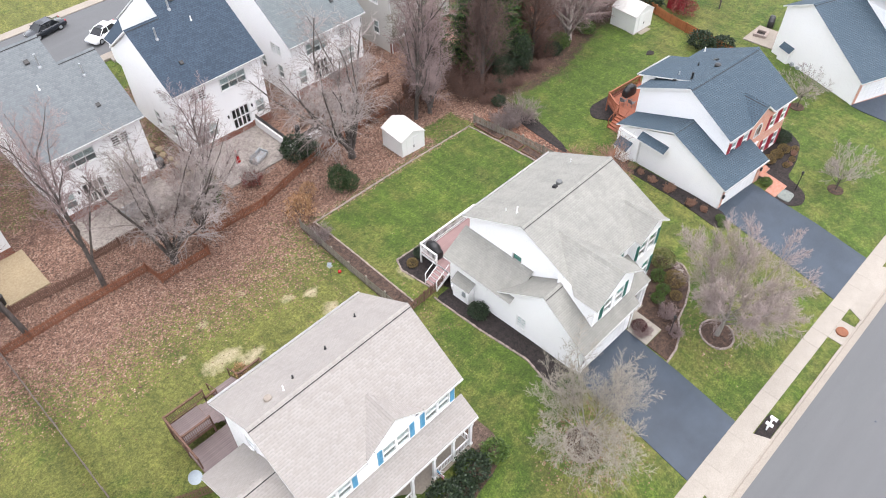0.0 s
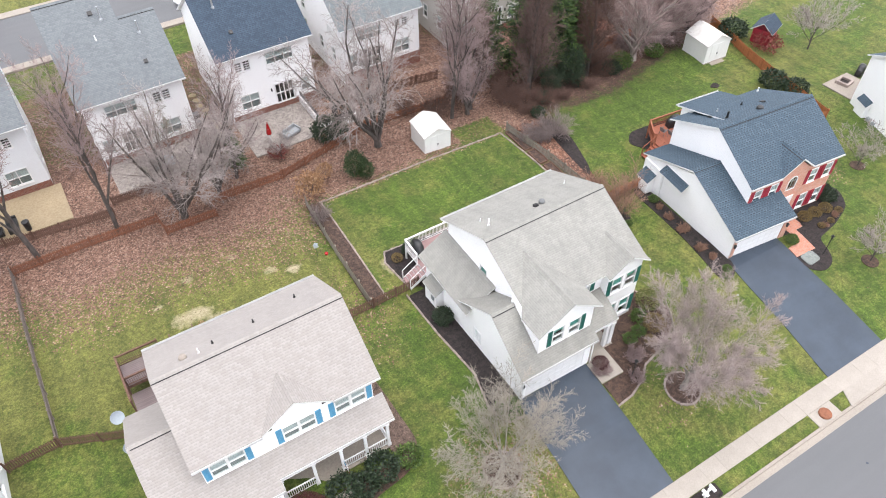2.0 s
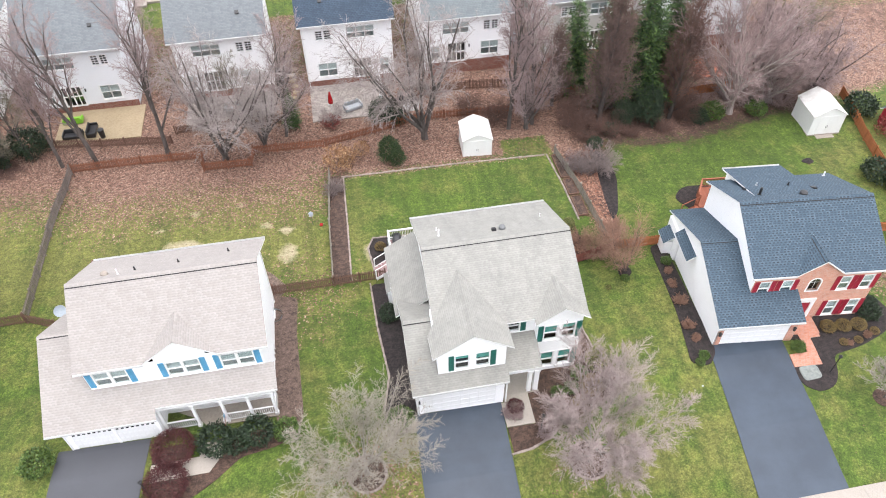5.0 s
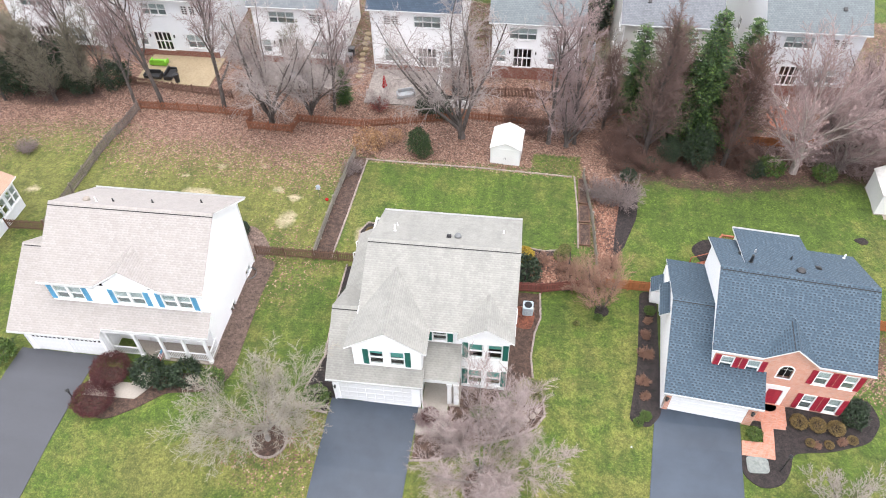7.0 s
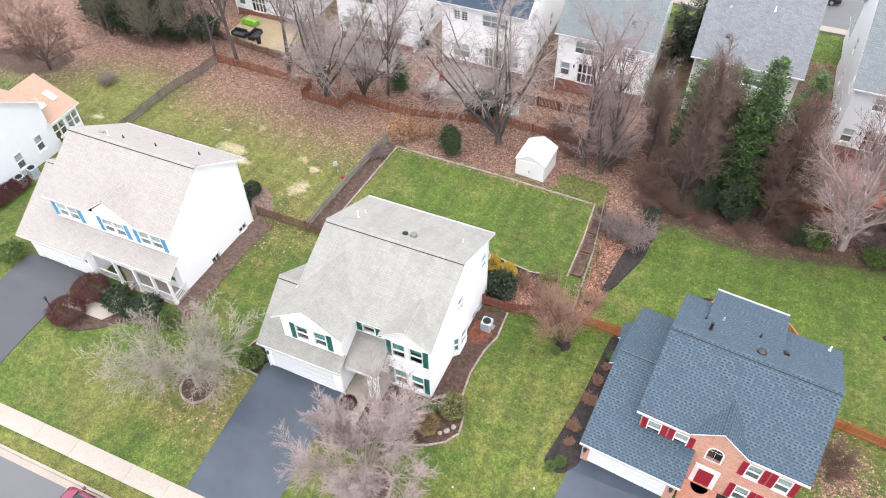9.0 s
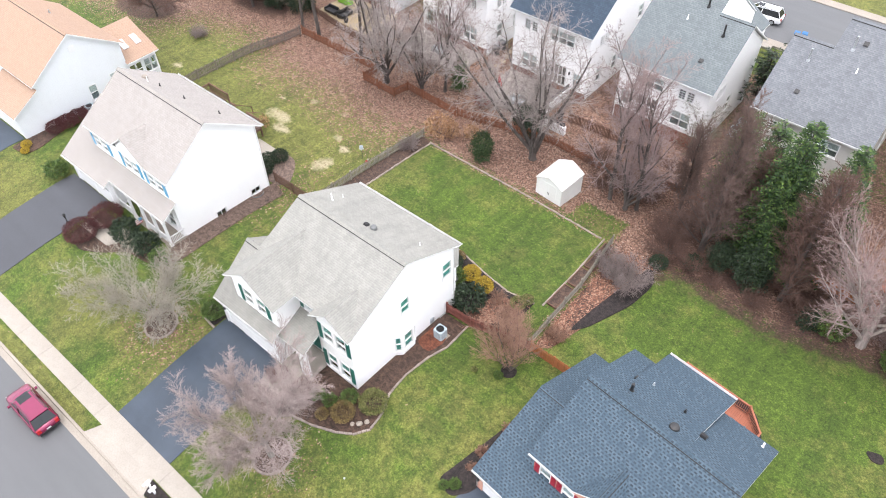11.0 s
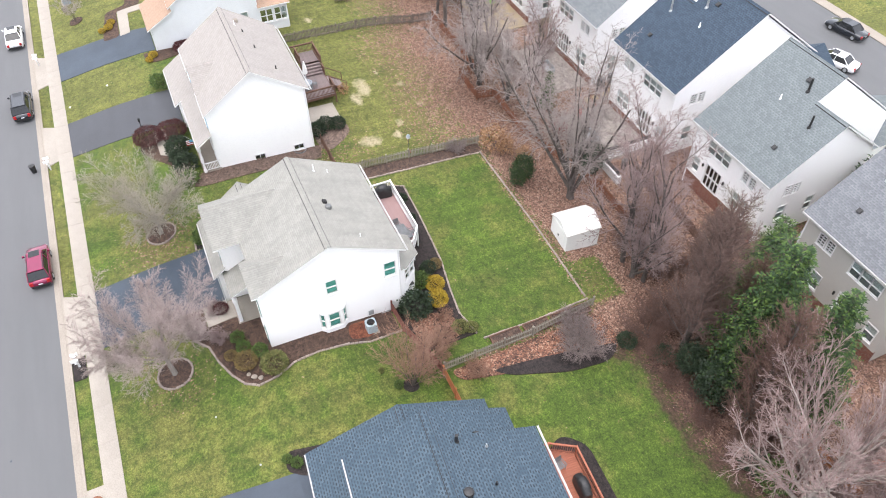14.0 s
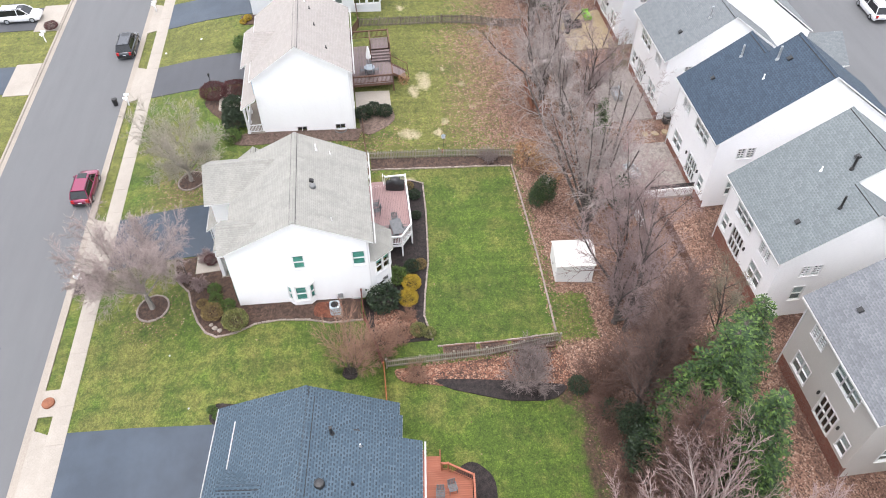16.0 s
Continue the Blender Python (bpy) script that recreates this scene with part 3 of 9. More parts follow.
def window(parent, m, w, h, grid=False, blind=0.5, sash=True, frame_mat=None):
    """A sash window in an opening of w by h: frame, sill, two panes, a blind drawn part of the way."""
    gu, gv = (0.022 if grid else 0.03) / w, (0.022 if grid else 0.03) / h
    if sash and grid:
        lights = [(sx * 0.25, sz, 0.5 - gu * 1.5, 0.25 - gv * 1.5) for sx in (-1, 1) for sz in (-0.375, -0.125, 0.125, 0.375)]
    elif sash:
        lights = [(0, sz, 1 - gu, 0.5 - gv * 1.6) for sz in (-0.25, 0.25)]
    else:
        lights = [(sx, 0, 0.5 - gu * 1.5, 1 - gv) for sx in (-0.25, 0.25)]
    frame_mat = frame_mat or TRIM
    win = placed("window", shared(("window", w, h, grid, sash, frame_mat.name), lambda: ring_frame(w, h, 0.07, -0.035, 0.07, lights)), frame_mat, parent, m=m)
    placed("sill", shared(("sill", w, h), lambda: boxed((-w / 2 - 0.1, w / 2 + 0.1, -0.08, 0.0, -h / 2 - 0.12, -h / 2 - 0.07))), frame_mat, win)
    for up in ((0.25, -0.25) if sash else (0.25, -0.25)):
        if sash:
            key, dims, off = ("pane", w, h, 0), (-w / 2, w / 2, 0.03, 0.036, -h / 4 + 0.015, h / 4 - 0.015), (0, 0, up * h)
        else:
            key, dims, off = ("pane", w, h, 1), (-w / 4 + 0.012, w / 4 - 0.012, 0.03, 0.036, -h / 2, h / 2), (up * w, 0, 0)
        placed("pane", shared(key, lambda: boxed(dims)), GLASS, win, m=Matrix.Translation(off)).visible_shadow = False
    if blind > 0.02:
        if blind < 0.92 and BLIND_NOW is BLIND:
            placed("curtain", shared(("curtain", w, h, blind), lambda: boxed((-w / 2 + 0.02, w / 2 - 0.02, 0.115, 0.125, -h / 2, h / 2 - blind * h + 0.05))), CURTAIN, win)
        placed("blind", shared(("blind", w, h, blind, BLIND_NOW.name), lambda: boxed((-w / 2 + 0.02, w / 2 - 0.02, 0.09, 0.10, h / 2 - blind * h, h / 2))), BLIND_NOW, win)
    return win


def shutter_mesh(w, h, mat):
    def build():
        bm = boxed((-w / 2, -w / 2 + 0.05, -0.045, 0.0, -h / 2, h / 2), (w / 2 - 0.05, w / 2, -0.045, 0.0, -h / 2, h / 2),
                   (-w / 2 + 0.05, w / 2 - 0.05, -0.045, 0.0, -h / 2, -h / 2 + 0.07), (-w / 2 + 0.05, w / 2 - 0.05, -0.045, 0.0, h / 2 - 0.07, h / 2),
                   (-w / 2 + 0.05, w / 2 - 0.05, -0.045, 0.0, -0.035, 0.035), (-w / 2 + 0.05, w / 2 - 0.05, -0.012, 0.0, -h / 2 + 0.07, h / 2 - 0.07))
        k = -h / 2 + 0.11
        while k < h / 2 - 0.1:
            box(bm, -w / 2 + 0.05, w / 2 - 0.05, -0.035, -0.012, k, k + 0.03)
            k += 0.07
        return bm
    return shared(("shutter", w, h, mat.name), build)


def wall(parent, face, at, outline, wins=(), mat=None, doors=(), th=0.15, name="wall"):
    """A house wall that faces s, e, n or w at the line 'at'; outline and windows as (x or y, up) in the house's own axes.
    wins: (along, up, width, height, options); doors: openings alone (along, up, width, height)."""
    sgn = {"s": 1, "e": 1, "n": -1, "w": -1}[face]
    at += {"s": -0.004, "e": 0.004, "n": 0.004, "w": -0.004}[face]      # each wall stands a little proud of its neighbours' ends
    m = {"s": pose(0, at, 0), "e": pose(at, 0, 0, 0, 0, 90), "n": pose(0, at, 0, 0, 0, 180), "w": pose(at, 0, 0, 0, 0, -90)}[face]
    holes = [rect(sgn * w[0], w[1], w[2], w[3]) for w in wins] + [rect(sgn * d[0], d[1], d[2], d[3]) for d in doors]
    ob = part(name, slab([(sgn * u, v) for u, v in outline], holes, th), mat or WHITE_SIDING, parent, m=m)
    for w in wins:
        opt = dict(w[4]) if len(w) > 4 else {}
        shut = opt.pop("shut", None)
        sides = opt.pop("sides", "lr")
        mm = m @ pose(sgn * w[0], 0, w[1])
        window(parent, mm, w[2], w[3], **opt)
        if shut:
            for s, key in ((-1, "l"), (1, "r")):
                if key in sides:
                    placed("shutter", shutter_mesh(0.36, w[3] + 0.14, shut), shut, parent, m=mm @ pose(s * (w[2] / 2 + 0.07 + 0.19), -0.004, 0))
    return ob


def facet(parent, a, b, z0, z1, wins, mat=None):
    """A wall between two points of a plan, its outside to the right of the way; wins: (share along, up, width, height, blind)."""
    ln = math.hypot(b[0] - a[0], b[1] - a[1])
    m = pose(a[0], a[1], 0, 0, 0, math.degrees(math.atan2(b[1] - a[1], b[0] - a[0])))
    part("wall", slab([(0, z0), (ln, z0), (ln, z1), (0, z1)], [rect(w[0] * ln, w[1], w[2], w[3]) for w in wins], 0.12), mat or WHITE_SIDING, parent, m=m)
    for u, v, w, hh, bl in wins:
        window(parent, m @ pose(u * ln, 0, v), w, hh, blind=bl)


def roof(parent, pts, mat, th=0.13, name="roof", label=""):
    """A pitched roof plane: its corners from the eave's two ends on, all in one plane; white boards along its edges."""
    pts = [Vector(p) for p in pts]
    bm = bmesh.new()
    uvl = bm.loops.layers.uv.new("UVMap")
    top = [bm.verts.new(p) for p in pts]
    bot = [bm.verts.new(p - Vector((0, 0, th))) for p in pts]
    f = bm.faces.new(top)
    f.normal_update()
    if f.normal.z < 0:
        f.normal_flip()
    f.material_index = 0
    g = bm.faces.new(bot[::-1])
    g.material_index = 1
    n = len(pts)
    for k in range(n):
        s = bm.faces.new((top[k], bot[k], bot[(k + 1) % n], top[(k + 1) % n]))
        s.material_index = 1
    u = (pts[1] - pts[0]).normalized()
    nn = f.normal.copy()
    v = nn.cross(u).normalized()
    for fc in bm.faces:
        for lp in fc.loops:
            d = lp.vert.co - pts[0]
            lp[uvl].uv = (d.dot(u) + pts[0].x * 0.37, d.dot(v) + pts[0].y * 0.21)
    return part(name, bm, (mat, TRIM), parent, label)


def ridge_cap(parent, a, b, mat, w=0.17, slope=0.5, name="ridge_cap", up=0.05, vent=True):
    """A raised, vented ridge strip between two points; a vent's flanks are painted dark as its shadow line."""
    a, b = Vector(a), Vector(b)
    d = (b - a).normalized()
    side = Vector((-d.y, d.x, 0)).normalized()
    bm = bmesh.new()
    vs = []
    for p in (a, b):
        f = w + 0.035
        for off, dz in ((-f, -f * slope + 0.012), (-w, -w * slope + up), (0, up + 0.015), (w, -w * slope + up), (f, -f * slope + 0.012)):
            vs.append(bm.verts.new(p + side * off + Vector((0, 0, dz))))
    uvl = bm.loops.layers.uv.new("UVMap")
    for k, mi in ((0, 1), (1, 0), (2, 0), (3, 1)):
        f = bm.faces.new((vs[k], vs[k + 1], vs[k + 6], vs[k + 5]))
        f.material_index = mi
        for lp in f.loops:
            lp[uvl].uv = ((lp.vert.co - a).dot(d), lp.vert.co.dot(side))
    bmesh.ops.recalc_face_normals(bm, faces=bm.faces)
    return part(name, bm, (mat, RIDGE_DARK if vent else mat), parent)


def gable(parent, x0, x1, yf, yr, yb, zf, zr, zb, mat, cap=True, notch=None):
    """A roof with its ridge along x: front eave, ridge and back eave by place and height."""
    cut = []
    if notch:       # the eave stops at a front gable: left foot, middle, right foot, its ridge's height
        xl, xm, xr, zm = notch
        cut = [(xl, yf, zf), (xm, yr - (zr - zm) * (yr - yf) / (zr - zf), zm), (xr, yf, zf)]
    roof(parent, [(x0, yf, zf)] + cut + [(x1, yf, zf), (x1, yr, zr), (x0, yr, zr)], mat, name="front_roof_slope")
    roof(parent, [(x1, yb, zb), (x0, yb, zb), (x0, yr + 0.003, zr), (x1, yr + 0.003, zr)], mat, name="back_roof_slope")
    if cap:
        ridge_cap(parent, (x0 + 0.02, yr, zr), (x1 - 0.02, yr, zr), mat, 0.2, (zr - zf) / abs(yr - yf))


def cross_gable(parent, xl, xm, xr, yf, zl, zm, mat, main, cap=True, vent=False):
    """A front gable whose ridge runs back into a main slope; main(z) gives the y at which that slope has height z."""
    yl, ym = main(zl) + 0.0, main(zm)
    roof(parent, [(xl, yl, zl), (xl, yf, zl), (xm, yf, zm), (xm, ym, zm)], mat, name="gable_roof_slope")
    roof(parent, [(xr, yf, zl), (xr, yl, zl), (xm + 0.003, ym, zm), (xm + 0.003, yf, zm)], mat, name="gable_roof_slope")
    if cap:
        ridge_cap(parent, (xm, yf + 0.03, zm), (xm, ym - 0.1, zm), mat, 0.15, (zm - zl) / (xr - xm), up=0.03, vent=vent)


def gutter(parent, x0, x1, y, z, axis="x"):
    """An open rainwater channel along an eave, its lip to the outside."""
    out = 1 if y > 0 else -1
    bm = bmesh.new()
    for a, b, lo, hi in ((0.0, 0.1, -0.13, -0.115), (0.085, 0.1, -0.115, -0.03), (0.0, 0.012, -0.115, -0.04)):
        ya, yb = sorted((y + out * (a - 0.02), y + out * (b - 0.02)))
        box(bm, *((x0, x1, ya, yb) if axis == "x" else (ya, yb, x0, x1)), z + lo, z + hi)
    part("gutter", bm, GUTTER, parent)


def downspout(parent, x, y, z0, z1):
    part("downspout", boxed((x - 0.04, x + 0.04, y - 0.03, y + 0.03, z0, z1)), TRIM, parent)


def roof_pipe(parent, x, y, z, h=0.5, r=0.05, mat=None, name="vent_pipe"):
    bm = bmesh.new()
    lathe(bm, ((r * 2.0, -0.12), (r * 1.6, 0.04), (r, 0.1), (r, h), (r * 0.7, h)), 10, pose(x, y, z))
    return part(name, bm, mat or STEEL, parent)


def roof_turtle(parent, x, y, z, r=0.26, mat=None, slope=0.0):
    bm = bmesh.new()
    lathe(bm, ((r, -0.05), (r, 0.12), (r * 0.86, 0.2), (r * 0.3, 0.25)), 14, pose(x, y, z, slope))
    return part("roof_vent", bm, mat or GREY_PAINT, parent)


def roof_boxvent(parent, x, y, z, mat=None, s=0.2, slope=0.0):
    bm = bmesh.new()
    box(bm, -s, s, -s, s, -0.05, 0.12, pose(x, y, z, slope))
    box(bm, -s * 0.8, s * 0.8, -s * 0.8, s * 0.8, 0.12, 0.15, pose(x, y, z, slope))
    return part("roof_vent", bm, mat or RIDGE_DARK, parent)


def garage_door(parent, m, w, h, lights=0):
    door = part("garage_door", boxed((-w / 2, w / 2, 0.05, 0.09, 0, h)), TRIM, parent, "white panelled garage door", m)
    cols, rows = 8, 4
    pw, ph = w / cols, h / rows
    for r in range(rows):
        for c in range(cols):
            mm = pose(-w / 2 + pw * (c + 0.5), 0.05, ph * (r + 0.5))
            if lights and r == rows - 1:
                placed("pane", shared(("lite", pw, ph), lambda: boxed((-pw / 2 + 0.07, pw / 2 - 0.07, -0.012, 0.0, -ph / 2 + 0.14, ph / 2 - 0.14))), CAR_GLASS, door, m=mm)
            else:
                placed("panel", shared(("panel", pw, ph), lambda: boxed((-pw / 2 + 0.05, pw / 2 - 0.05, -0.014, 0.0, -ph / 2 + 0.05, ph / 2 - 0.05))), TRIM, door, m=mm)
    return door


def front_door(parent, m, w, h, mat, label=""):
    door = part("door", ring_frame(w, h, 0.1, -0.04, 0.08), TRIM, parent, m=m)
    part("door_leaf", boxed((-w / 2, w / 2, 0.02, 0.07, -h / 2, h / 2), (-w / 2 + 0.1, -0.05, 0.01, 0.02, 0.1, h / 2 - 0.12), (0.05, w / 2 - 0.1, 0.01, 0.02, 0.1, h / 2 - 0.12),
                            (-w / 2 + 0.1, -0.05, 0.01, 0.02, -h / 2 + 0.12, -0.02), (0.05, w / 2 - 0.1, 0.01, 0.02, -h / 2 + 0.12, -0.02)), mat, door, label)
    return door


def glass_door(parent, m, w=1.8, h=2.05):
    door = part("patio_door", ring_frame(w, h, 0.09, -0.03, 0.08, [(u, v, 0.2, 0.46) for u in (-0.37, -0.13, 0.13, 0.37) for v in (-0.25, 0.25)]), TRIM, parent, m=m)
    for s in (-1, 1):
        placed("pane", shared(("dpane", w, h), lambda: boxed((-w / 4 + 0.04, w / 4 - 0.04, 0.03, 0.036, -h / 2, h / 2))), GLASS, door, m=pose(s * w / 4, 0, 0)).visible_shadow = False
    return door


# ---- the lie of the land ----
KNOTS_Y = (-90, -29.8, -29.5, -19.5, -19.2, -16.7, -12, -6.5, -3, 4, 10, 18.5, 21, 24, 33, 60, 90)
KNOTS_Z = (0.25, 0.12, -0.12, -0.12, 0.10, 0.16, 0.92, 1.45, 1.35, 0.95, 0.70, 0.35, 0.05, -0.2, -0.35, -0.1, 0.0)


def gz(x, y):
    base = np.interp(y, KNOTS_Y, KNOTS_Z)
    return float(base - 0.025 * np.clip(x, -34, 34) * np.interp(y, (-17, -8, 16, 22, 46, 53), (0, 1, 1, 0.35, 0.35, 0)))


def inside(x, y, poly):
    hit, n = False, len(poly)
    for k in range(n):
        (ax, ay), (bx, by) = poly[k], poly[(k + 1) % n]
        if (ay > y) != (by > y) and x < (bx - ax) * (y - ay) / (by - ay) + ax:
            hit = not hit
    return hit


def sheet(outline, up, step=0.6, skirt=0.12):
    """A sheet that lies on the land inside a closed outline, with a turned-down edge."""
    xs, ys = [p[0] for p in outline], [p[1] for p in outline]
    bm = bmesh.new()
    vs = [bm.verts.new((x, y, 0)) for x, y in outline]
    bm.faces.new(vs)
    for axis, lo, hi in ((0, min(xs), max(xs)), (1, min(ys), max(ys))):
        k = lo + step
        while k < hi:
            co, no = ((k, 0, 0), (1, 0, 0)) if axis == 0 else ((0, k, 0), (0, 1, 0))
            bmesh.ops.bisect_plane(bm, geom=bm.verts[:] + bm.edges[:] + bm.faces[:], plane_co=co, plane_no=no)
            k += step
    bmesh.ops.recalc_face_normals(bm, faces=bm.faces)
    if sum(f.normal.z for f in bm.faces) < 0:
        bmesh.ops.reverse_faces(bm, faces=bm.faces)
    rim = [e for e in bm.edges if e.is_boundary]
    ext = bmesh.ops.extrude_edge_only(bm, edges=rim)
    low = {v for v in ext["geom"] if isinstance(v, bmesh.types.BMVert)}
    for v in bm.verts:
        v.co.z = gz(v.co.x, v.co.y) + up - (skirt if v in low else 0)
    return bm


def rounded(points, rad=0.6, n=4):
    """A closed outline with its corners rounded."""
    out, k = [], len(points)
    for i in range(k):
        p, a, b = Vector(points[i]), Vector(points[i - 1]), Vector(points[(i + 1) % k])
        r = min(rad, (a - p).length * 0.45, (b - p).length * 0.45)
        s, e = p + (a - p).normalized() * r, p + (b - p).normalized() * r
        for j in range(n + 1):
            t = j / n
            q = s * (1 - t) ** 2 + p * 2 * t * (1 - t) + e * t * t
            out.append((q.x, q.y))
    return out

# ---- ground, road, pavements, drives ----
LEAFY = [(-70, 12), (-47, 14.0), (-44.5, 17.5), (-39, 19.5), (-34, 18.5), (-31, 16.5), (-24, 17.2), (-17, 16), (-12, 16.5), (-10.4, 18.6), (9.9, 18.9), (10.4, 17), (11.5, 8), (14.5, 17), (16.5, 18.6), (24, 18.2), (29, 19.5), (33, 20.5), (36, 21), (60, 26), (60, 40), (-70, 40)]


def near_poly(x, y, poly):
    best = 1e9
    for k in range(len(poly)):
        (ax, ay), (bx, by) = poly[k], poly[(k + 1) % len(poly)]
        t = max(0, min(1, ((x - ax) * (bx - ax) + (y - ay) * (by - ay)) / max(1e-6, (bx - ax) ** 2 + (by - ay) ** 2)))
        best = min(best, math.hypot(ax + t * (bx - ax) - x, ay + t * (by - ay) - y))
    return best if inside(x, y, poly) else -best


def blob(x, y, cx, cy, rx, ry):
    return max(0.0, 1 - math.hypot((x - cx) / rx, (y - cy) / ry))


STRAW = [(-23.4, 11.8, 2.3, 1.1), (-21.6, 10.6, 1.6, 0.9), (-16.5, 13.2, 1.0, 0.7), (-14.8, 12.4, 1.0, 0.7), (-14.8, 9.6, 1.2, 1.6), (-25.2, 14.1, 0.6, 0.5), (-22.5, 15.8, 0.9, 0.6), (-18.6, 16.2, 0.8, 0.6), (-24.5, 7.5, 0.8, 0.6), (-13.6, 16.5, 0.5, 0.4),
         (-7.6, 8.4, 1.6, 1.8), (-38, 10.5, 0.9, 0.7), (-45, -1, 1.5, 1.0)]


def build_ground():
    def axis(lo, hi, fine0, fine1, step):
        a = list(np.arange(fine0, fine1 + 1e-6, step))
        k, d = fine1, step
        while k < hi:
            d *= 1.5
            k += d
            a.append(min(k, hi))
        k, d = fine0, step
        while k > lo:
            d *= 1.5
            k -= d
            a.insert(0, max(k, lo))
        return np.array(a)
    xs, ys = axis(-2600, 2600, -58, 58, 0.5), axis(-2600, 2600, -40, 70, 0.5)
    verts = [(x, y, gz(x, y) + (0.03 * noise.noise((x * 0.4, y * 0.4, 0)) if y > -16 else 0)) for y in ys for x in xs]
    nx = len(xs)
    faces = [(j * nx + i, j * nx + i + 1, (j + 1) * nx + i + 1, (j + 1) * nx + i) for j in range(len(ys) - 1) for i in range(nx - 1)]
    me = bpy.data.meshes.new("ground")
    me.from_pydata(verts, [], faces)
    data = {"leaf": [], "soil": [], "straw": [], "dry": []}
    for x, y, z in verts:
        leaf = soil = straw = dry = 0.0
        if abs(x) < 62 and -42 < y < 72:
            d = near_poly(x, y, LEAFY)
            soft = 5.0 if -34.2 < x < -10.8 else 5.0 if x < -34.2 else 1.3
            leaf = 0.5 + 0.5 * max(-1, min(1, d / soft))
            if 13 < x < 38:
                leaf = 0.5 + 0.5 * max(-1, min(1, (d - 0.9) / 1.1))
            if 5.6 < x < 10.4 and 18.9 < y < 21.6:
                leaf = 0.12
            if -11 < x < 11 and 4 < y < 18.4:
                leaf = 0.0
            leaf = max(leaf, 0.33 * blob(x, y, -14, 5, 8, 8), 0.42 * blob(x, y, -10, -11, 6, 5), 0.3 * blob(x, y, 4, -12, 5, 4), 0.95 * blob(x, y, 30.6, 0.2, 3.6, 5.0), 0.62 * blob(x, y, -44, 22, 12, 8) + 0.2 * blob(x, y, -44, 22, 12, 8))
            soil = max(0.75 * blob(x, y, 20, 21.5, 6, 3.5), 0.7 * blob(x, y, 33.5, 13.2, 0.8, 0.5) + 0.1, 1.2 * blob(x, y, -52, 16, 8, 5), 0.9 * blob(x, y, -44, 26, 12, 5)) if y > 10 else 0
            if -40 < x < -19 and 24.8 < y < 30:
                soil = max(soil, 0.46)
            # dark soil under the trees; its fringe on the lawn paints their shade
            if 13 < x < 38 and y < 30 and d > -6:
                soil = max(soil, 0.50 + 0.055 * d if d < 0 else max(0.50, 0.60 - 0.025 * d))
            for c in STRAW:
                straw = max(straw, 1.25 * blob(x, y, *c) ** 0.5 * 0.75)
            dry = 0.9 * blob(x, y, -17.5, -13.2, 6, 3.5) + 1.4 * blob(x, y, -24, 12.5, 17, 12) + 0.8 * blob(x, y, -7, -12, 9, 5) + 0.6 * blob(x, y, 10, -13, 12, 4) + (0.9 if y < -29 else 0) + 1.6 * blob(x, y, -34, -13, 9, 6) + 2.0 * blob(x, y, -52, -12, 13, 9) + 1.1 * blob(x, y, -42, 10, 9, 14) + (0.8 if y > 69 else 0) + 0.5 * blob(x, y, 42, 12, 10, 8) + 0.5 * blob(x, y, 13.0, -4, 3, 10)
            if -9.5 < x < 9.6 and 5 < y < 18.4:
                dry -= 0.08 - 0.8 * blob(x, y, -7.5, 8, 4, 4)
            # greener, darker turf, standing in for shade beside the trees
            dry -= 0.45 * blob(x, y, 26, 15.5, 13, 7)
            if 33 < y < 50:
                soil = max(soil, 0.5)
                leaf = max(leaf, 0.7)
            if -19.3 < y < -18.0:
                dry += 0.55 if x < -8 else 0.2
            if 5 < x < 14 and -16 < y < 4:
                dry -= 0.05
        else:
            dry = 0.5
            if x < -55 and 8 < y < 45:
                leaf, soil = 0.8, 0.5
        for key, val in (("leaf", leaf), ("soil", soil), ("straw", straw), ("dry", dry)):
            data[key].append(val)
    for key, vals in data.items():
        me.attributes.new(key, "FLOAT", "POINT").data.foreach_set("value", vals)
    me.polygons.foreach_set("use_smooth", [True] * len(me.polygons))
    return tagged(placed("ground", me, TURF), "winter lawn with leaf litter and worn patches", "ground", kind="structure")


build_ground()

# the street in front, with kerbs, verge and pavement
tagged(part("road", boxed((-400, 400, -29.2, -19.78, -0.2, 0.0)), ROAD), "worn grey asphalt street with concrete gutters", "road", kind="structure")
for y0, y1, s in ((-19.8, -19.15, 1), (-29.85, -29.2, -1)):
    bm = bmesh.new()
    prof = [(0, -0.2), (0, 0.004), (0.42, 0.012), (0.47, 0.125), (0.65, 0.135), (0.65, -0.2)]
    rows = []
    for x in (-400, 400):
        rows.append([bm.verts.new((x, (y0 + u) if s > 0 else (y1 - u), v)) for u, v in prof])
    for k in range(5):
        bm.faces.new((rows[0][k], rows[0][k + 1], rows[1][k + 1], rows[1][k]))
    bmesh.ops.recalc_face_normals(bm, faces=bm.faces)
    tagged(part("kerb", bm, KERB), "pale concrete kerb and gutter", "kerb", kind="structure")
pavement = thing("pavement", pose(0, 0, 0), "pale concrete pavement of square slabs", "pavement", kind="structure")
part("pavement_bed", boxed((-300, 300, -18.08, -16.82, 0.0, 0.15)), KERB, pavement)
flag = shared(("slab",), lambda: boxed((-0.757, 0.757, -0.64, 0.64, 0.0, 0.05)))
for k in range(-60, 50):
    placed("slab", flag, CONCRETE, pavement, m=pose(k * 1.52, -17.45, 0.145 + 0.004 * ((k * 7) % 5 - 2)))


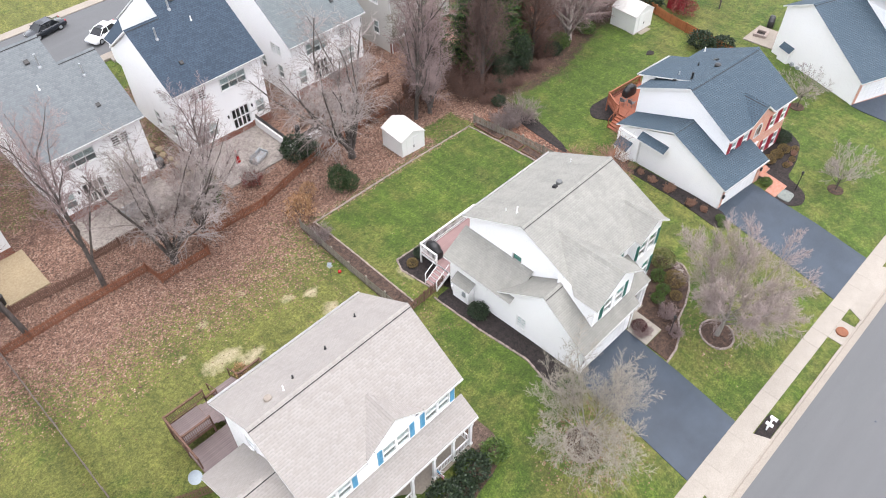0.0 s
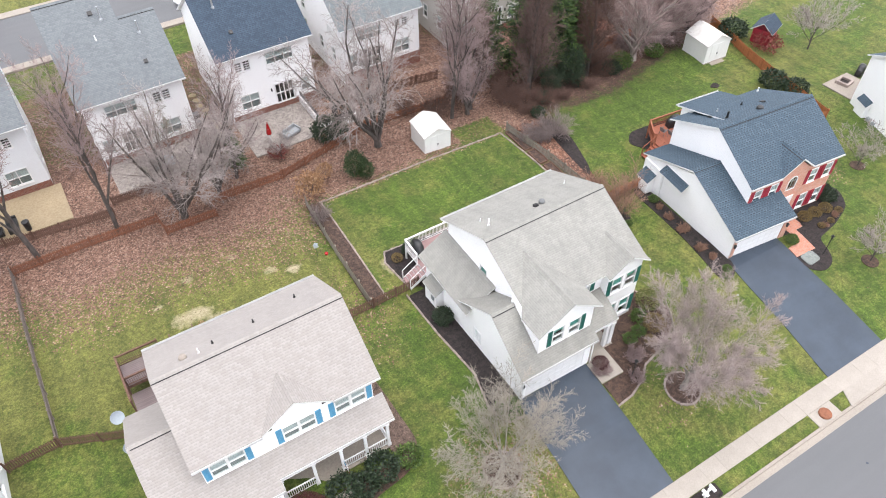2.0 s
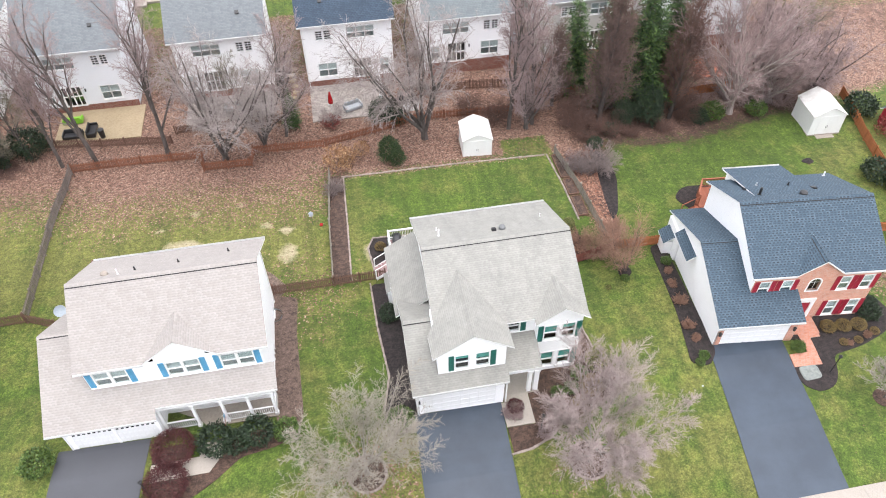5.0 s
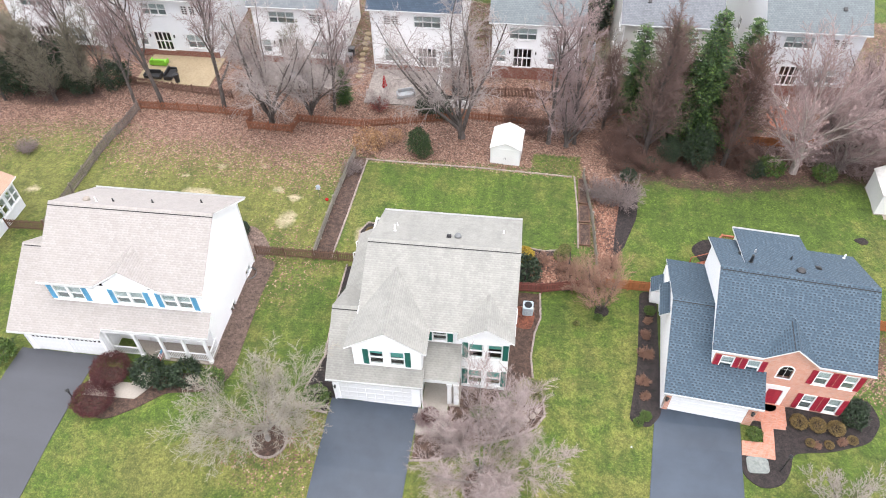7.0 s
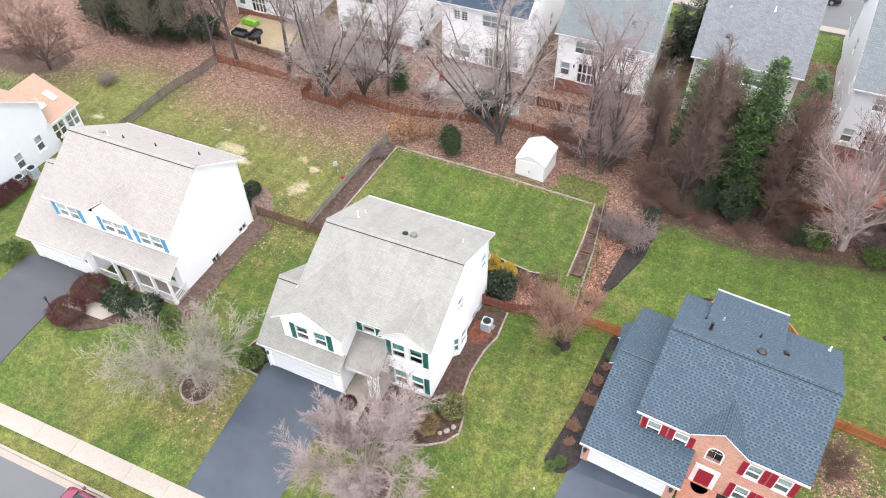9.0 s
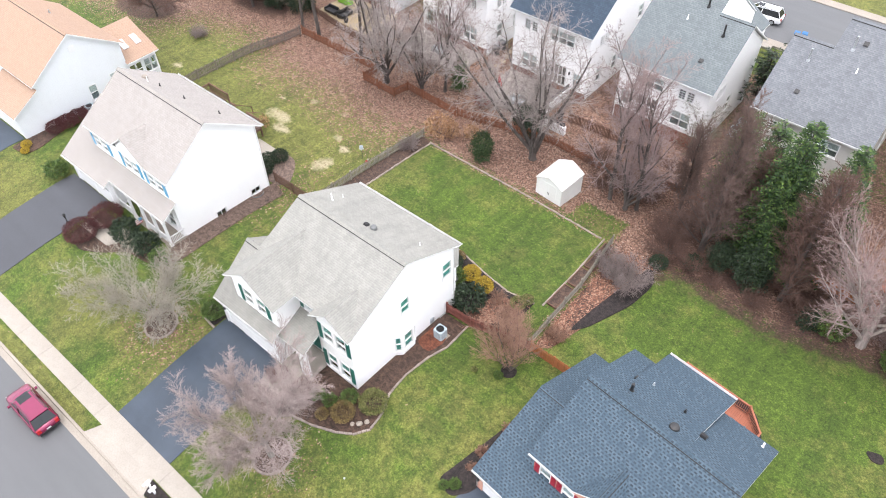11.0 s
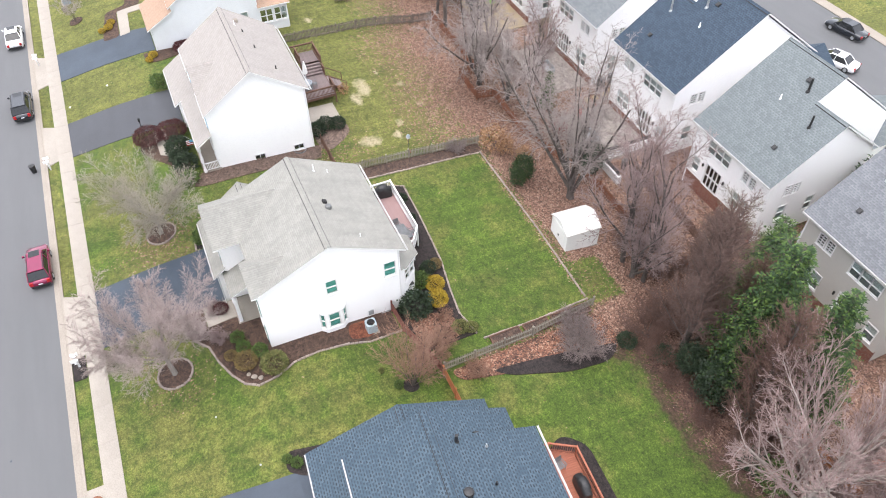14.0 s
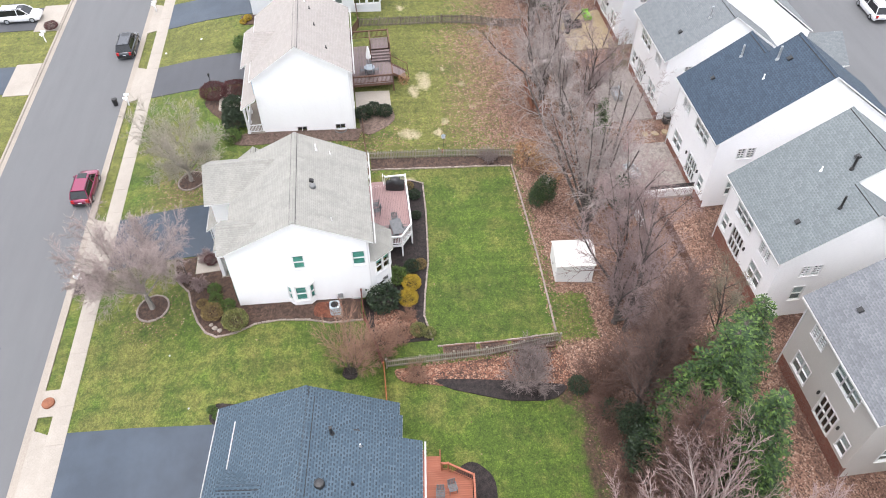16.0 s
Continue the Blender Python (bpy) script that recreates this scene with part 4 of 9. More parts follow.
def driveway(name_label, xa, xb, ya, mat, x2a=None, x2b=None):
    """A drive from the garage down to the pavement, then a concrete apron to the kerb."""
    x2a, x2b = (xa if x2a is None else x2a), (xb if x2b is None else x2b)
    tagged(part("driveway", sheet([(x2a, -16.8), (x2b, -16.8), (xb, ya), (xa, ya)], 0.05, 0.8), mat), name_label, "driveway", kind="structure")
    tagged(part("driveway_apron", sheet([(x2a - 0.5, -19.2), (x2b + 0.5, -19.2), (x2b, -18.08), (x2a, -18.08)], 0.06, 0.6), CONCRETE), "pale concrete apron between kerb and pavement", "apron", kind="structure")


driveway("freshly sealed dark asphalt driveway", -6.95, -1.0, -7.3, DRIVE, -7.3, -1.3)
driveway("smooth dark asphalt driveway", 14.9, 20.5, -5.3, DRIVE, 13.6, 19.6)
driveway("faded grey asphalt driveway", -29.7, -24.0, -6.1, DRIVE_OLD, -31.2, -25.6)
driveway("dark blue-black asphalt driveway", -42.8, -37.7, -6.5, DRIVE, -45.0, -39.3)
driveway("smooth dark asphalt driveway", 38.2, 43.6, -7.0, DRIVE, 38.2, 43.6)

# ---- the grey-roofed house in the middle ----
def room_floor(parent, x0, x1, y0, y1, levels):
    for z in levels:
        part("floor_slab", boxed((x0, x1, y0, y1, z - 0.25, z)), INDOORS, parent)


def house_grey():
    h = thing("house", pose(0, 0, 1.5), "white two-storey house, grey shingle roof, dark green shutters", "house")
    S, E = WHITE_SIDING, 0.485
    front = lambda z: -(8.42 - z) / 0.487
    gable(h, -5.1, 5.05, -5.2, 0, 5.4, 5.89, 8.42, 5.80, ROOF_GREY)
    # left front gable over the garage, right front gable
    cross_gable(h, -5.55, -2.95, -0.35, -7.1, 5.90, 7.66, ROOF_GREY, front)
    cross_gable(h, 1.42, 3.25, 5.08, -5.7, 5.86, 7.10, ROOF_GREY, front)
    g2 = {"shut": TEAL_SHUTTER, "blind": 0.35}
    wall(h, "s", -6.7, [(-5.15, 3.2), (-0.75, 3.2), (-0.75, 5.62), (-2.95, 7.4), (-5.15, 5.62)],
         [(-3.62, 4.62, 0.86, 1.45, dict(g2, sides="l", blind=0.3)), (-2.28, 4.62, 0.86, 1.45, dict(g2, sides="r", blind=0.45))])
    wall(h, "e", -0.75, [(-6.55, 2.6), (-4.7, 2.6), (-4.7, 5.75), (-6.55, 5.75)])
    wall(h, "w", -5.15, [(-6.55, 3.0), (-3.5, 4.4), (-3.5, 6.4), (-6.55, 5.7)])
    wall(h, "s", -4.7, [(-0.9, -1), (1.9, -1), (1.9, 5.95), (-0.9, 5.95)], [(0.2, 4.85, 0.86, 1.15, dict(g2, sides="lr"))], doors=[(0.15, 1.05, 1.0, 2.1)])
    front_door(h, pose(0.15, -4.7, 1.05), 1.0, 2.1, TEAL_SHUTTER)
    wall(h, "s", -5.3, [(1.7, -1), (4.75, -1), (4.75, 5.8), (3.25, 6.86), (1.7, 5.8)],
         [(2.62, 4.3, 0.86, 1.5, dict(g2, sides="l", blind=0.6)), (3.85, 4.3, 0.86, 1.5, dict(g2, sides="r")), (2.62, 1.25, 0.86, 1.6, dict(g2, sides="l", blind=0.6)), (3.85, 1.25, 0.86, 1.6, dict(g2, sides="r", blind=0.7))])
    wall(h, "w", 1.7, [(-5.15, -1), (-4.7, -1), (-4.7, 5.7), (-5.15, 5.7)])
    # gable ends and back
    ridge = [(-5.3, -1.6), (5.0, -1.6), (5.0, 5.72), (0, 8.18), (-5.0, 5.76), (-5.3, 5.5)]
    wall(h, "e", 4.75, ridge, [(-0.2, 4.15, 0.75, 1.35, {"blind": 0.95}), (4.2, 4.0, 0.85, 1.45, {"blind": 0.95})], doors=[(-0.45, 0.9, 1.6, 1.7)])
    wall(h, "w", -4.75, [(-6.5, 2.6), (5.0, 2.6), (5.0, 5.72), (0, 8.18), (-5.0, 5.76), (-6.5, 5.6)], [(0.35, 4.5, 0.8, 1.3, {"blind": 0.95})])
    wall(h, "n", 5.0, [(-4.75, -1.6), (4.75, -1.6), (4.75, 5.8), (-4.75, 5.8)], [(-3.0, 4.3, 0.86, 1.4), (0.0, 4.3, 0.86, 1.4), (-3.2, 1.6, 1.0, 1.5)], doors=[(-0.6, 1.45, 1.8, 2.1)])
    glass_door(h, pose(-0.6, 5.0, 1.45, 0, 0, 180), 1.8, 2.1)
    room_floor(h, -4.6, 4.6, -4.5, 4.85, (0.3, 2.9))
    # garage wing to the west, its roof, the lean-to behind it
    wall(h, "w", -6.7, [(-7.3, -1), (5.1, -1.6), (5.1, 2.95), (0.6, 2.95), (-3.8, 5.5), (-7.3, 2.85)], [(-2.0, 1.25, 0.75, 1.0, {"grid": True, "blind": 0.9})])
    wall(h, "n", 5.1, [(-6.7, -1.6), (-4.6, -1.6), (-4.6, 4.2), (-6.7, 2.95)])
    wall(h, "s", -7.3, [(-6.7, -1), (-0.85, -1), (-0.85, 2.85), (-6.7, 2.85)], doors=[(-3.85, 1.1, 4.9, 2.2)])
    garage_door(h, pose(-3.85, -7.3, 0), 4.9, 2.2)
    wall(h, "e", -0.85, [(-7.15, -1), (-4.55, -1), (-4.55, 2.85), (-7.15, 2.85)])
    part("garage_floor", boxed((-6.5, -1, -7.1, 4.9, -0.25, 0.02)), INDOORS, h)
    roof(h, [(-7.0, -7.62, 2.93), (-0.6, -7.62, 2.93), (-0.6, -6.62, 3.69), (-4.7, -6.62, 3.69), (-4.7, -3.8, 5.83), (-7.0, -3.8, 5.83)], ROOF_GREY, name="garage_roof_slope")
    roof(h, [(-4.72, 1.15, 2.55), (-7.0, 1.15, 2.55), (-7.0, -3.797, 5.83), (-4.72, -3.797, 5.83)], ROOF_GREY, name="garage_roof_slope")
    roof(h, [(-7.2, 5.4, 3.08), (-7.2, -1.2, 3.08), (-4.72, -1.2, 4.6), (-4.72, 5.4, 4.6)], ROOF_GREY, name="lean_to_roof")
    ridge_cap(h, (-6.98, -3.8, 5.83), (-4.75, -3.8, 5.83), ROOF_GREY, 0.18, 0.7)
    # box bay on the west wall with its own little roof
    part("box_bay", boxed((-7.35, -6.7, 2.6, 4.2, -0.5, 1.35)), S, h)
    roof(h, [(-7.5, 4.35, 1.35), (-7.5, 2.45, 1.35), (-6.68, 2.45, 1.85), (-6.68, 4.35, 1.85)], ROOF_GREY, 0.09, "box_bay_roof")
    part("meter_box", boxed((-7.45, -7.352, 2.9, 3.2, 0.5, 0.9)), GREY_PAINT, h)
    # entry roof, post, stoop
    roof(h, [(-0.8, -6.95, 2.95), (1.75, -6.95, 2.95), (1.75, -4.72, 4.05), (-0.8, -4.72, 4.05)], ROOF_GREY, name="porch_roof")
    part("porch_beam", boxed((-0.8, 1.7, -6.85, -6.65, 2.45, 2.8)), TRIM, h)
    for x, w in ((1.5, 0.16), (1.05, 0.13)):
        part("porch_post", boxed((x - w, x + w, -6.85, -6.6, -0.6, 2.45), (x - w - 0.05, x + w + 0.05, -6.9, -6.55, -0.6, -0.3), (x - w - 0.05, x + w + 0.05, -6.9, -6.55, 2.3, 2.45)), TRIM, h)
    part("stoop", boxed((-0.8, 1.75, -6.95, -4.7, -0.9, -0.02), (-0.6, 1.2, -7.35, -6.95, -0.9, -0.2)), CONCRETE, h)
    # bay window on the east wall
    foot = [(4.75, -1.5), (5.12, -1.08), (5.12, 0.18), (4.75, 0.6)]
    for a, b, w in zip(foot, foot[1:], (0.34, 0.76, 0.34)):
        facet(h, a, b, -0.35, 2.0, [(0.5, 0.98, w, 1.5, 0.95)])
    part("bay_floor", boxed((4.7, 5.0, -1.2, 0.3, -0.35, -0.3)), S, h)
    bm = bmesh.new()
    hi = [bm.verts.new((x + (0.12 if x > 5 else 0), y, 2.0)) for x, y in ((4.75, -1.56), (5.08, -1.12), (5.08, 0.22), (4.75, 0.66))]
    tip = [bm.verts.new((4.75, -1.05, 2.5)), bm.verts.new((4.75, 0.15, 2.5))]
    bm.faces.new((hi[0], hi[1], tip[0]))
    bm.faces.new((hi[1], hi[2], tip[1], tip[0]))
    bm.faces.new((hi[2], hi[3], tip[1]))
    bm.faces.new(hi[::-1])
    bmesh.ops.recalc_face_normals(bm, faces=bm.faces)
    part("bay_roof", bm, TRIM, h)
    # angled morning room behind, with a hipped roof
    foot = [(4.6, 4.99), (4.6, 5.3), (3.6, 6.5), (1.9, 6.5), (0.9, 5.3), (0.9, 4.99)]
    facet(h, foot[0], foot[1], -1.6, 3.55, [])
    facet(h, foot[1], foot[2], -1.6, 3.55, [(0.27, 2.45, 0.58, 1.4, 0.3), (0.73, 2.45, 0.58, 1.4, 0.3), (0.35, 0.2, 0.7, 0.8, 0.0)])
    facet(h, foot[2], foot[3], -1.6, 3.55, [(0.27, 2.45, 0.58, 1.4, 0.3), (0.73, 2.45, 0.58, 1.4, 0.3)])
    facet(h, foot[3], foot[4], -1.6, 3.55, [(0.27, 2.45, 0.58, 1.4, 0.3), (0.73, 2.45, 0.58, 1.4, 0.3)])
    facet(h, foot[4], foot[5], -1.6, 3.55, [])
    part("room_floor", boxed((1.3, 4.2, 5.0, 6.2, 0.7, 0.75)), INDOORS, h)
    eave = [(4.85, 5.0), (4.85, 5.4), (3.75, 6.78), (1.75, 6.78), (0.65, 5.4), (0.65, 5.0)]
    for k in range(5):
        (ax, ay), (bx, by) = eave[k], eave[k + 1]
        tops = [(2.75 + 0.4 * (1 if ax > 2.7 else -1), 5.0, 4.62), (2.75 + 0.4 * (1 if bx > 2.7 else -1), 5.0, 4.62)]
        pts = [(bx, by, 3.55), (ax, ay, 3.55), tops[0]] + ([tops[1]] if tops[0] != tops[1] else [])
        roof(h, pts, ROOF_GREY, 0.1, "bay_roof_slope")
    # rainwater goods and what stands on the roof
    gutter(h, -5.1, 5.05, 5.52, 5.8)
    gutter(h, -7.0, -0.6, -7.62, 2.93)
    downspout(h, -6.62, -7.36, -0.6, 2.85)
    downspout(h, 4.79, 4.9, -1.2, 5.7)
    downspout(h, -0.7, -7.36, -0.6, 2.85)
    roof_pipe(h, -3.6, 1.6, 7.66, 0.6, 0.055, TRIM, "flue")
    roof_pipe(h, -3.6, 2.6, 7.2, 0.25, 0.03, TRIM)
    roof_pipe(h, 3.8, 2.6, 7.18, 0.3, 0.03, TRIM)
    roof_boxvent(h, 0.15, 1.25, 7.86, s=0.15, slope=-26)
    roof_turtle(h, 0.75, 1.35, 7.8, 0.24, VENT)
    roof_boxvent(h, -2.75, -3.0, 7.0, GREY_PAINT, 0.14, 26)
    part("hose_bib", boxed((4.78, 4.88, 3.2, 3.9, -0.6, -0.55)), GREY_PAINT, h)
    part("meter_box", boxed((4.78, 4.86, 2.2, 2.6, -0.3, 0.15)), GREY_PAINT, h)
    part("coach_lamp", boxed((-6.62, -6.5, -7.42, -7.3, 1.5, 1.8)), BLACK, h)
    return h


# ---- the tan-roofed house with the porch ----
def house_tan():
    h = thing("house", pose(-21.2, 0, 1.8), "white two-storey house, tan shingle roof, sky-blue shutters", "house")
    z1 = lambda z: -(9.3 - z) / 0.7
    gable(h, -5.85, 5.75, -4.5, 0, 4.75, 6.15, 9.3, 6.25, ROOF_TAN, notch=(-1.7, 0.45, 2.6, 7.8))
    cross_gable(h, -1.75, 0.45, 2.65, -4.5, 6.2, 7.85, ROOF_TAN, z1)
    b = {"shut": BLUE_SHUTTER, "blind": 0.55}
    wall(h, "s", -4.36, [(-5.4, -1), (5.2, -1), (5.2, 6.1), (2.4, 6.1), (0.45, 7.62), (-1.5, 6.1), (-5.4, 6.1)],
         [(u, 5.12, 0.9, 1.3, dict(b, sides=s)) for u, s in ((-4.45, "l"), (-3.4, "r"), (-0.1, "l"), (0.95, "r"), (3.2, "l"), (4.25, "r"))]
         + [(2.55, 1.55, 0.9, 1.6, {"blind": 0.5}), (4.1, 1.55, 0.9, 1.6, {"blind": 0.5})], doors=[(0.85, 1.25, 1.0, 2.1)])
    front_door(h, pose(0.85, -4.36, 1.25), 1.0, 2.1, TRIM)
    for x in (-1.45, 2.35):
        bm = bmesh.new()
        vs = [bm.verts.new(p) for p in ((x - 0.35, -4.4, 6.2), (x + 0.35, -4.4, 6.2), (x + (0.35 if x < 0 else -0.35), -4.4, 6.62))]
        bm.faces.new(vs)
        bmesh.ops.solidify(bm, geom=bm.faces[:], thickness=0.03)
        part("corner_light", bm, CAR_GLASS, h)
    out = [(-4.36, -1.8), (4.45, -1.8), (4.45, 6.15), (0, 9.05), (-4.36, 5.99)]
    wall(h, "e", 5.2, out, [(-0.65, 0.08, 0.9, 0.55, {"grid": True, "blind": 0, "sash": False}), (3.0, 0.02, 0.9, 0.55, {"grid": True, "blind": 0, "sash": False})])
    wall(h, "w", -5.4, out, [(1.5, 5.0, 0.85, 1.3)])
    wall(h, "n", 4.45, [(-5.4, -1.8), (5.2, -1.8), (5.2, 6.1), (-5.4, 6.1)], [(-4.0, 4.9, 0.85, 1.3), (0, 4.9, 0.85, 1.3), (3.6, 4.9, 0.85, 1.3), (3.0, 1.6, 0.9, 1.5)], doors=[(-3.0, 1.2, 1.8, 2.1)])
    glass_door(h, pose(-3.0, 4.45, 1.2, 0, 0, 180), 1.8, 2.1)
    room_floor(h, -5.2, 5.05, -4.0, 4.3, (0.2, 3.0))
    # garage wing and the long porch roof
    wall(h, "s", -6.05, [(-7.7, -1), (-1.9, -1), (-1.9, 2.95), (-7.7, 2.95)], doors=[(-6.0, 1.15, 2.5, 2.15), (-3.35, 1.15, 2.5, 2.15)])
    garage_door(h, pose(-6.0, -6.05, 0.08), 2.5, 2.15, 1)
    garage_door(h, pose(-3.35, -6.05, 0.08), 2.5, 2.15, 1)
    wall(h, "e", -1.9, [(-5.9, -1), (-4.2, -1), (-4.2, 4.1), (-5.9, 2.98)])
    wall(h, "w", -7.7, [(-6.05, -1), (2.6, -1.6), (2.6, 2.85), (-1.1, 5.95), (-6.05, 2.9)])
    wall(h, "n", 2.6, [(-7.7, -1.6), (-5.3, -1.6), (-5.3, 3.0), (-7.7, 3.0)])
    part("garage_floor", boxed((-7.5, -2.1, -5.9, 2.4, -0.25, 0.05)), INDOORS, h)
    roof(h, [(-8.45, -6.4, 2.844), (-1.75, -6.4, 2.844), (-1.75, -5.8, 3.237), (5.8, -5.8, 3.237), (5.8, -4.34, 4.193), (-5.38, -4.34, 4.193), (-5.38, -1.2, 6.25), (-8.45, -1.2, 6.25)], ROOF_TAN, name="porch_roof")
    roof(h, [(-5.36, 2.95, 3.35), (-8.45, 2.95, 3.35), (-8.45, -1.197, 6.25), (-5.36, -1.197, 6.25)], ROOF_TAN, name="garage_roof_slope")
    ridge_cap(h, (-8.28, -1.2, 6.25), (-5.4, -1.2, 6.25), ROOF_TAN, 0.18, 0.6)
    part("porch_floor", boxed((-1.9, 5.35, -5.85, -4.2, -1.0, 0.15)), PATIO, h)
    part("porch_beam", boxed((-1.9, 5.45, -5.75, -5.55, 2.75, 3.05)), TRIM, h)
    for x in (-1.75, 0.3, 2.1, 3.75, 5.3):
        part("porch_post", boxed((x - 0.09, x + 0.09, -5.74, -5.56, 0.15, 2.75), (x - 0.13, x + 0.13, -5.78, -5.52, 0.15, 0.4), (x - 0.13, x + 0.13, -5.78, -5.52, 2.63, 2.75)), TRIM, h)
    stick = shared(("porch_baluster",), lambda: boxed((-0.02, 0.02, -0.02, 0.02, 0.33, 1.0)))
    for (xa, ya), (xb, yb) in (((-1.66, -5.645), (0.21, -5.645)), ((2.19, -5.645), (3.66, -5.645)), ((3.84, -5.645), (5.21, -5.645)), ((5.3, -5.55), (5.3, -4.2))):
        ln, ang = math.hypot(xb - xa, yb - ya), math.degrees(math.atan2(yb - ya, xb - xa))
        rail = part("porch_railing", boxed((0, ln, -0.035, 0.035, 1.0, 1.07)), TRIM, h, m=pose(xa, ya, 0, 0, 0, ang))
        part("bottom_rail", boxed((0, ln, -0.025, 0.025, 0.28, 0.33)), TRIM, rail)
        n = int(ln / 0.13)
        for k in range(1, n):
            placed("baluster", stick, TRIM, rail, m=pose(ln * k / n, 0, 0))
    for y in (-0.65, 3.0):
        bm = bmesh.new()
        ring = [(5.2 + 0.6 * math.sin(a), y - 0.62 * math.cos(a)) for a in [math.pi * k / 12 for k in range(13)]]
        for (ax, ay), (bx, by) in zip(ring, ring[1:]):
            vs = [bm.verts.new(p) for p in ((ax, ay, -1.2), (bx, by, -1.2), (bx, by, -0.22), (ax, ay, -0.22))]
            bm.faces.new(vs)
        bmesh.ops.solidify(bm, geom=bm.faces[:], thickness=0.04)
        bmesh.ops.recalc_face_normals(bm, faces=bm.faces)
        part("window_well", bm, GREY_PAINT, h, "grey half-round window well")
    part("porch_step", boxed((0.4, 2.0, -6.3, -5.85, -0.9, -0.03), (0.4, 2.0, -6.7, -6.3, -0.9, -0.2)), PATIO, h)
    gutter(h, -5.85, -1.75, -4.5, 6.15)
    gutter(h, 2.65, 5.75, -4.5, 6.15)
    gutter(h, -8.45, -1.75, -6.4, 2.844)
    gutter(h, -1.75, 5.8, -5.8, 3.237)
    gutter(h, -5.85, 5.75, 4.87, 6.25)
    downspout(h, 5.24, 4.35, -1.4, 6.1)
    downspout(h, -7.6, -6.1, -0.8, 2.8)
    for x, y, s in ((-3.8, 1.0, 0), (-2.0, 1.2, 1), (0.6, 1.6, 1), (3.6, 2.6, 1)):
        z = 9.3 - 0.642 * y
        if s:
            roof_pipe(h, x, y, z, 0.28, 0.05, BLACK)
        else:
            roof_turtle(h, x, y, z, 0.24, PATIO)
    roof_pipe(h, -2.9, 0.75, 8.82, 0.45, 0.045, TRIM, "flue")
    # two dishes on the west side
    for y, z, r in ((3.0, 3.6, 0.42), (0.9, 3.2, 0.34)):
        bm = bmesh.new()
        lathe(bm, ((0.02, 0.0), (r * 0.5, 0.04), (r, 0.16), (r, 0.18), (r * 0.5, 0.07), (0.02, 0.03)), 16, pose(-8.68, y, z, 40, -15, 30))
        tube(bm, (-8.2, y, z - 0.6), (-8.53, y, z), 0.025, 0.025)
        part("satellite_dish", bm, DISH, h, "pale grey satellite dish")
    return h


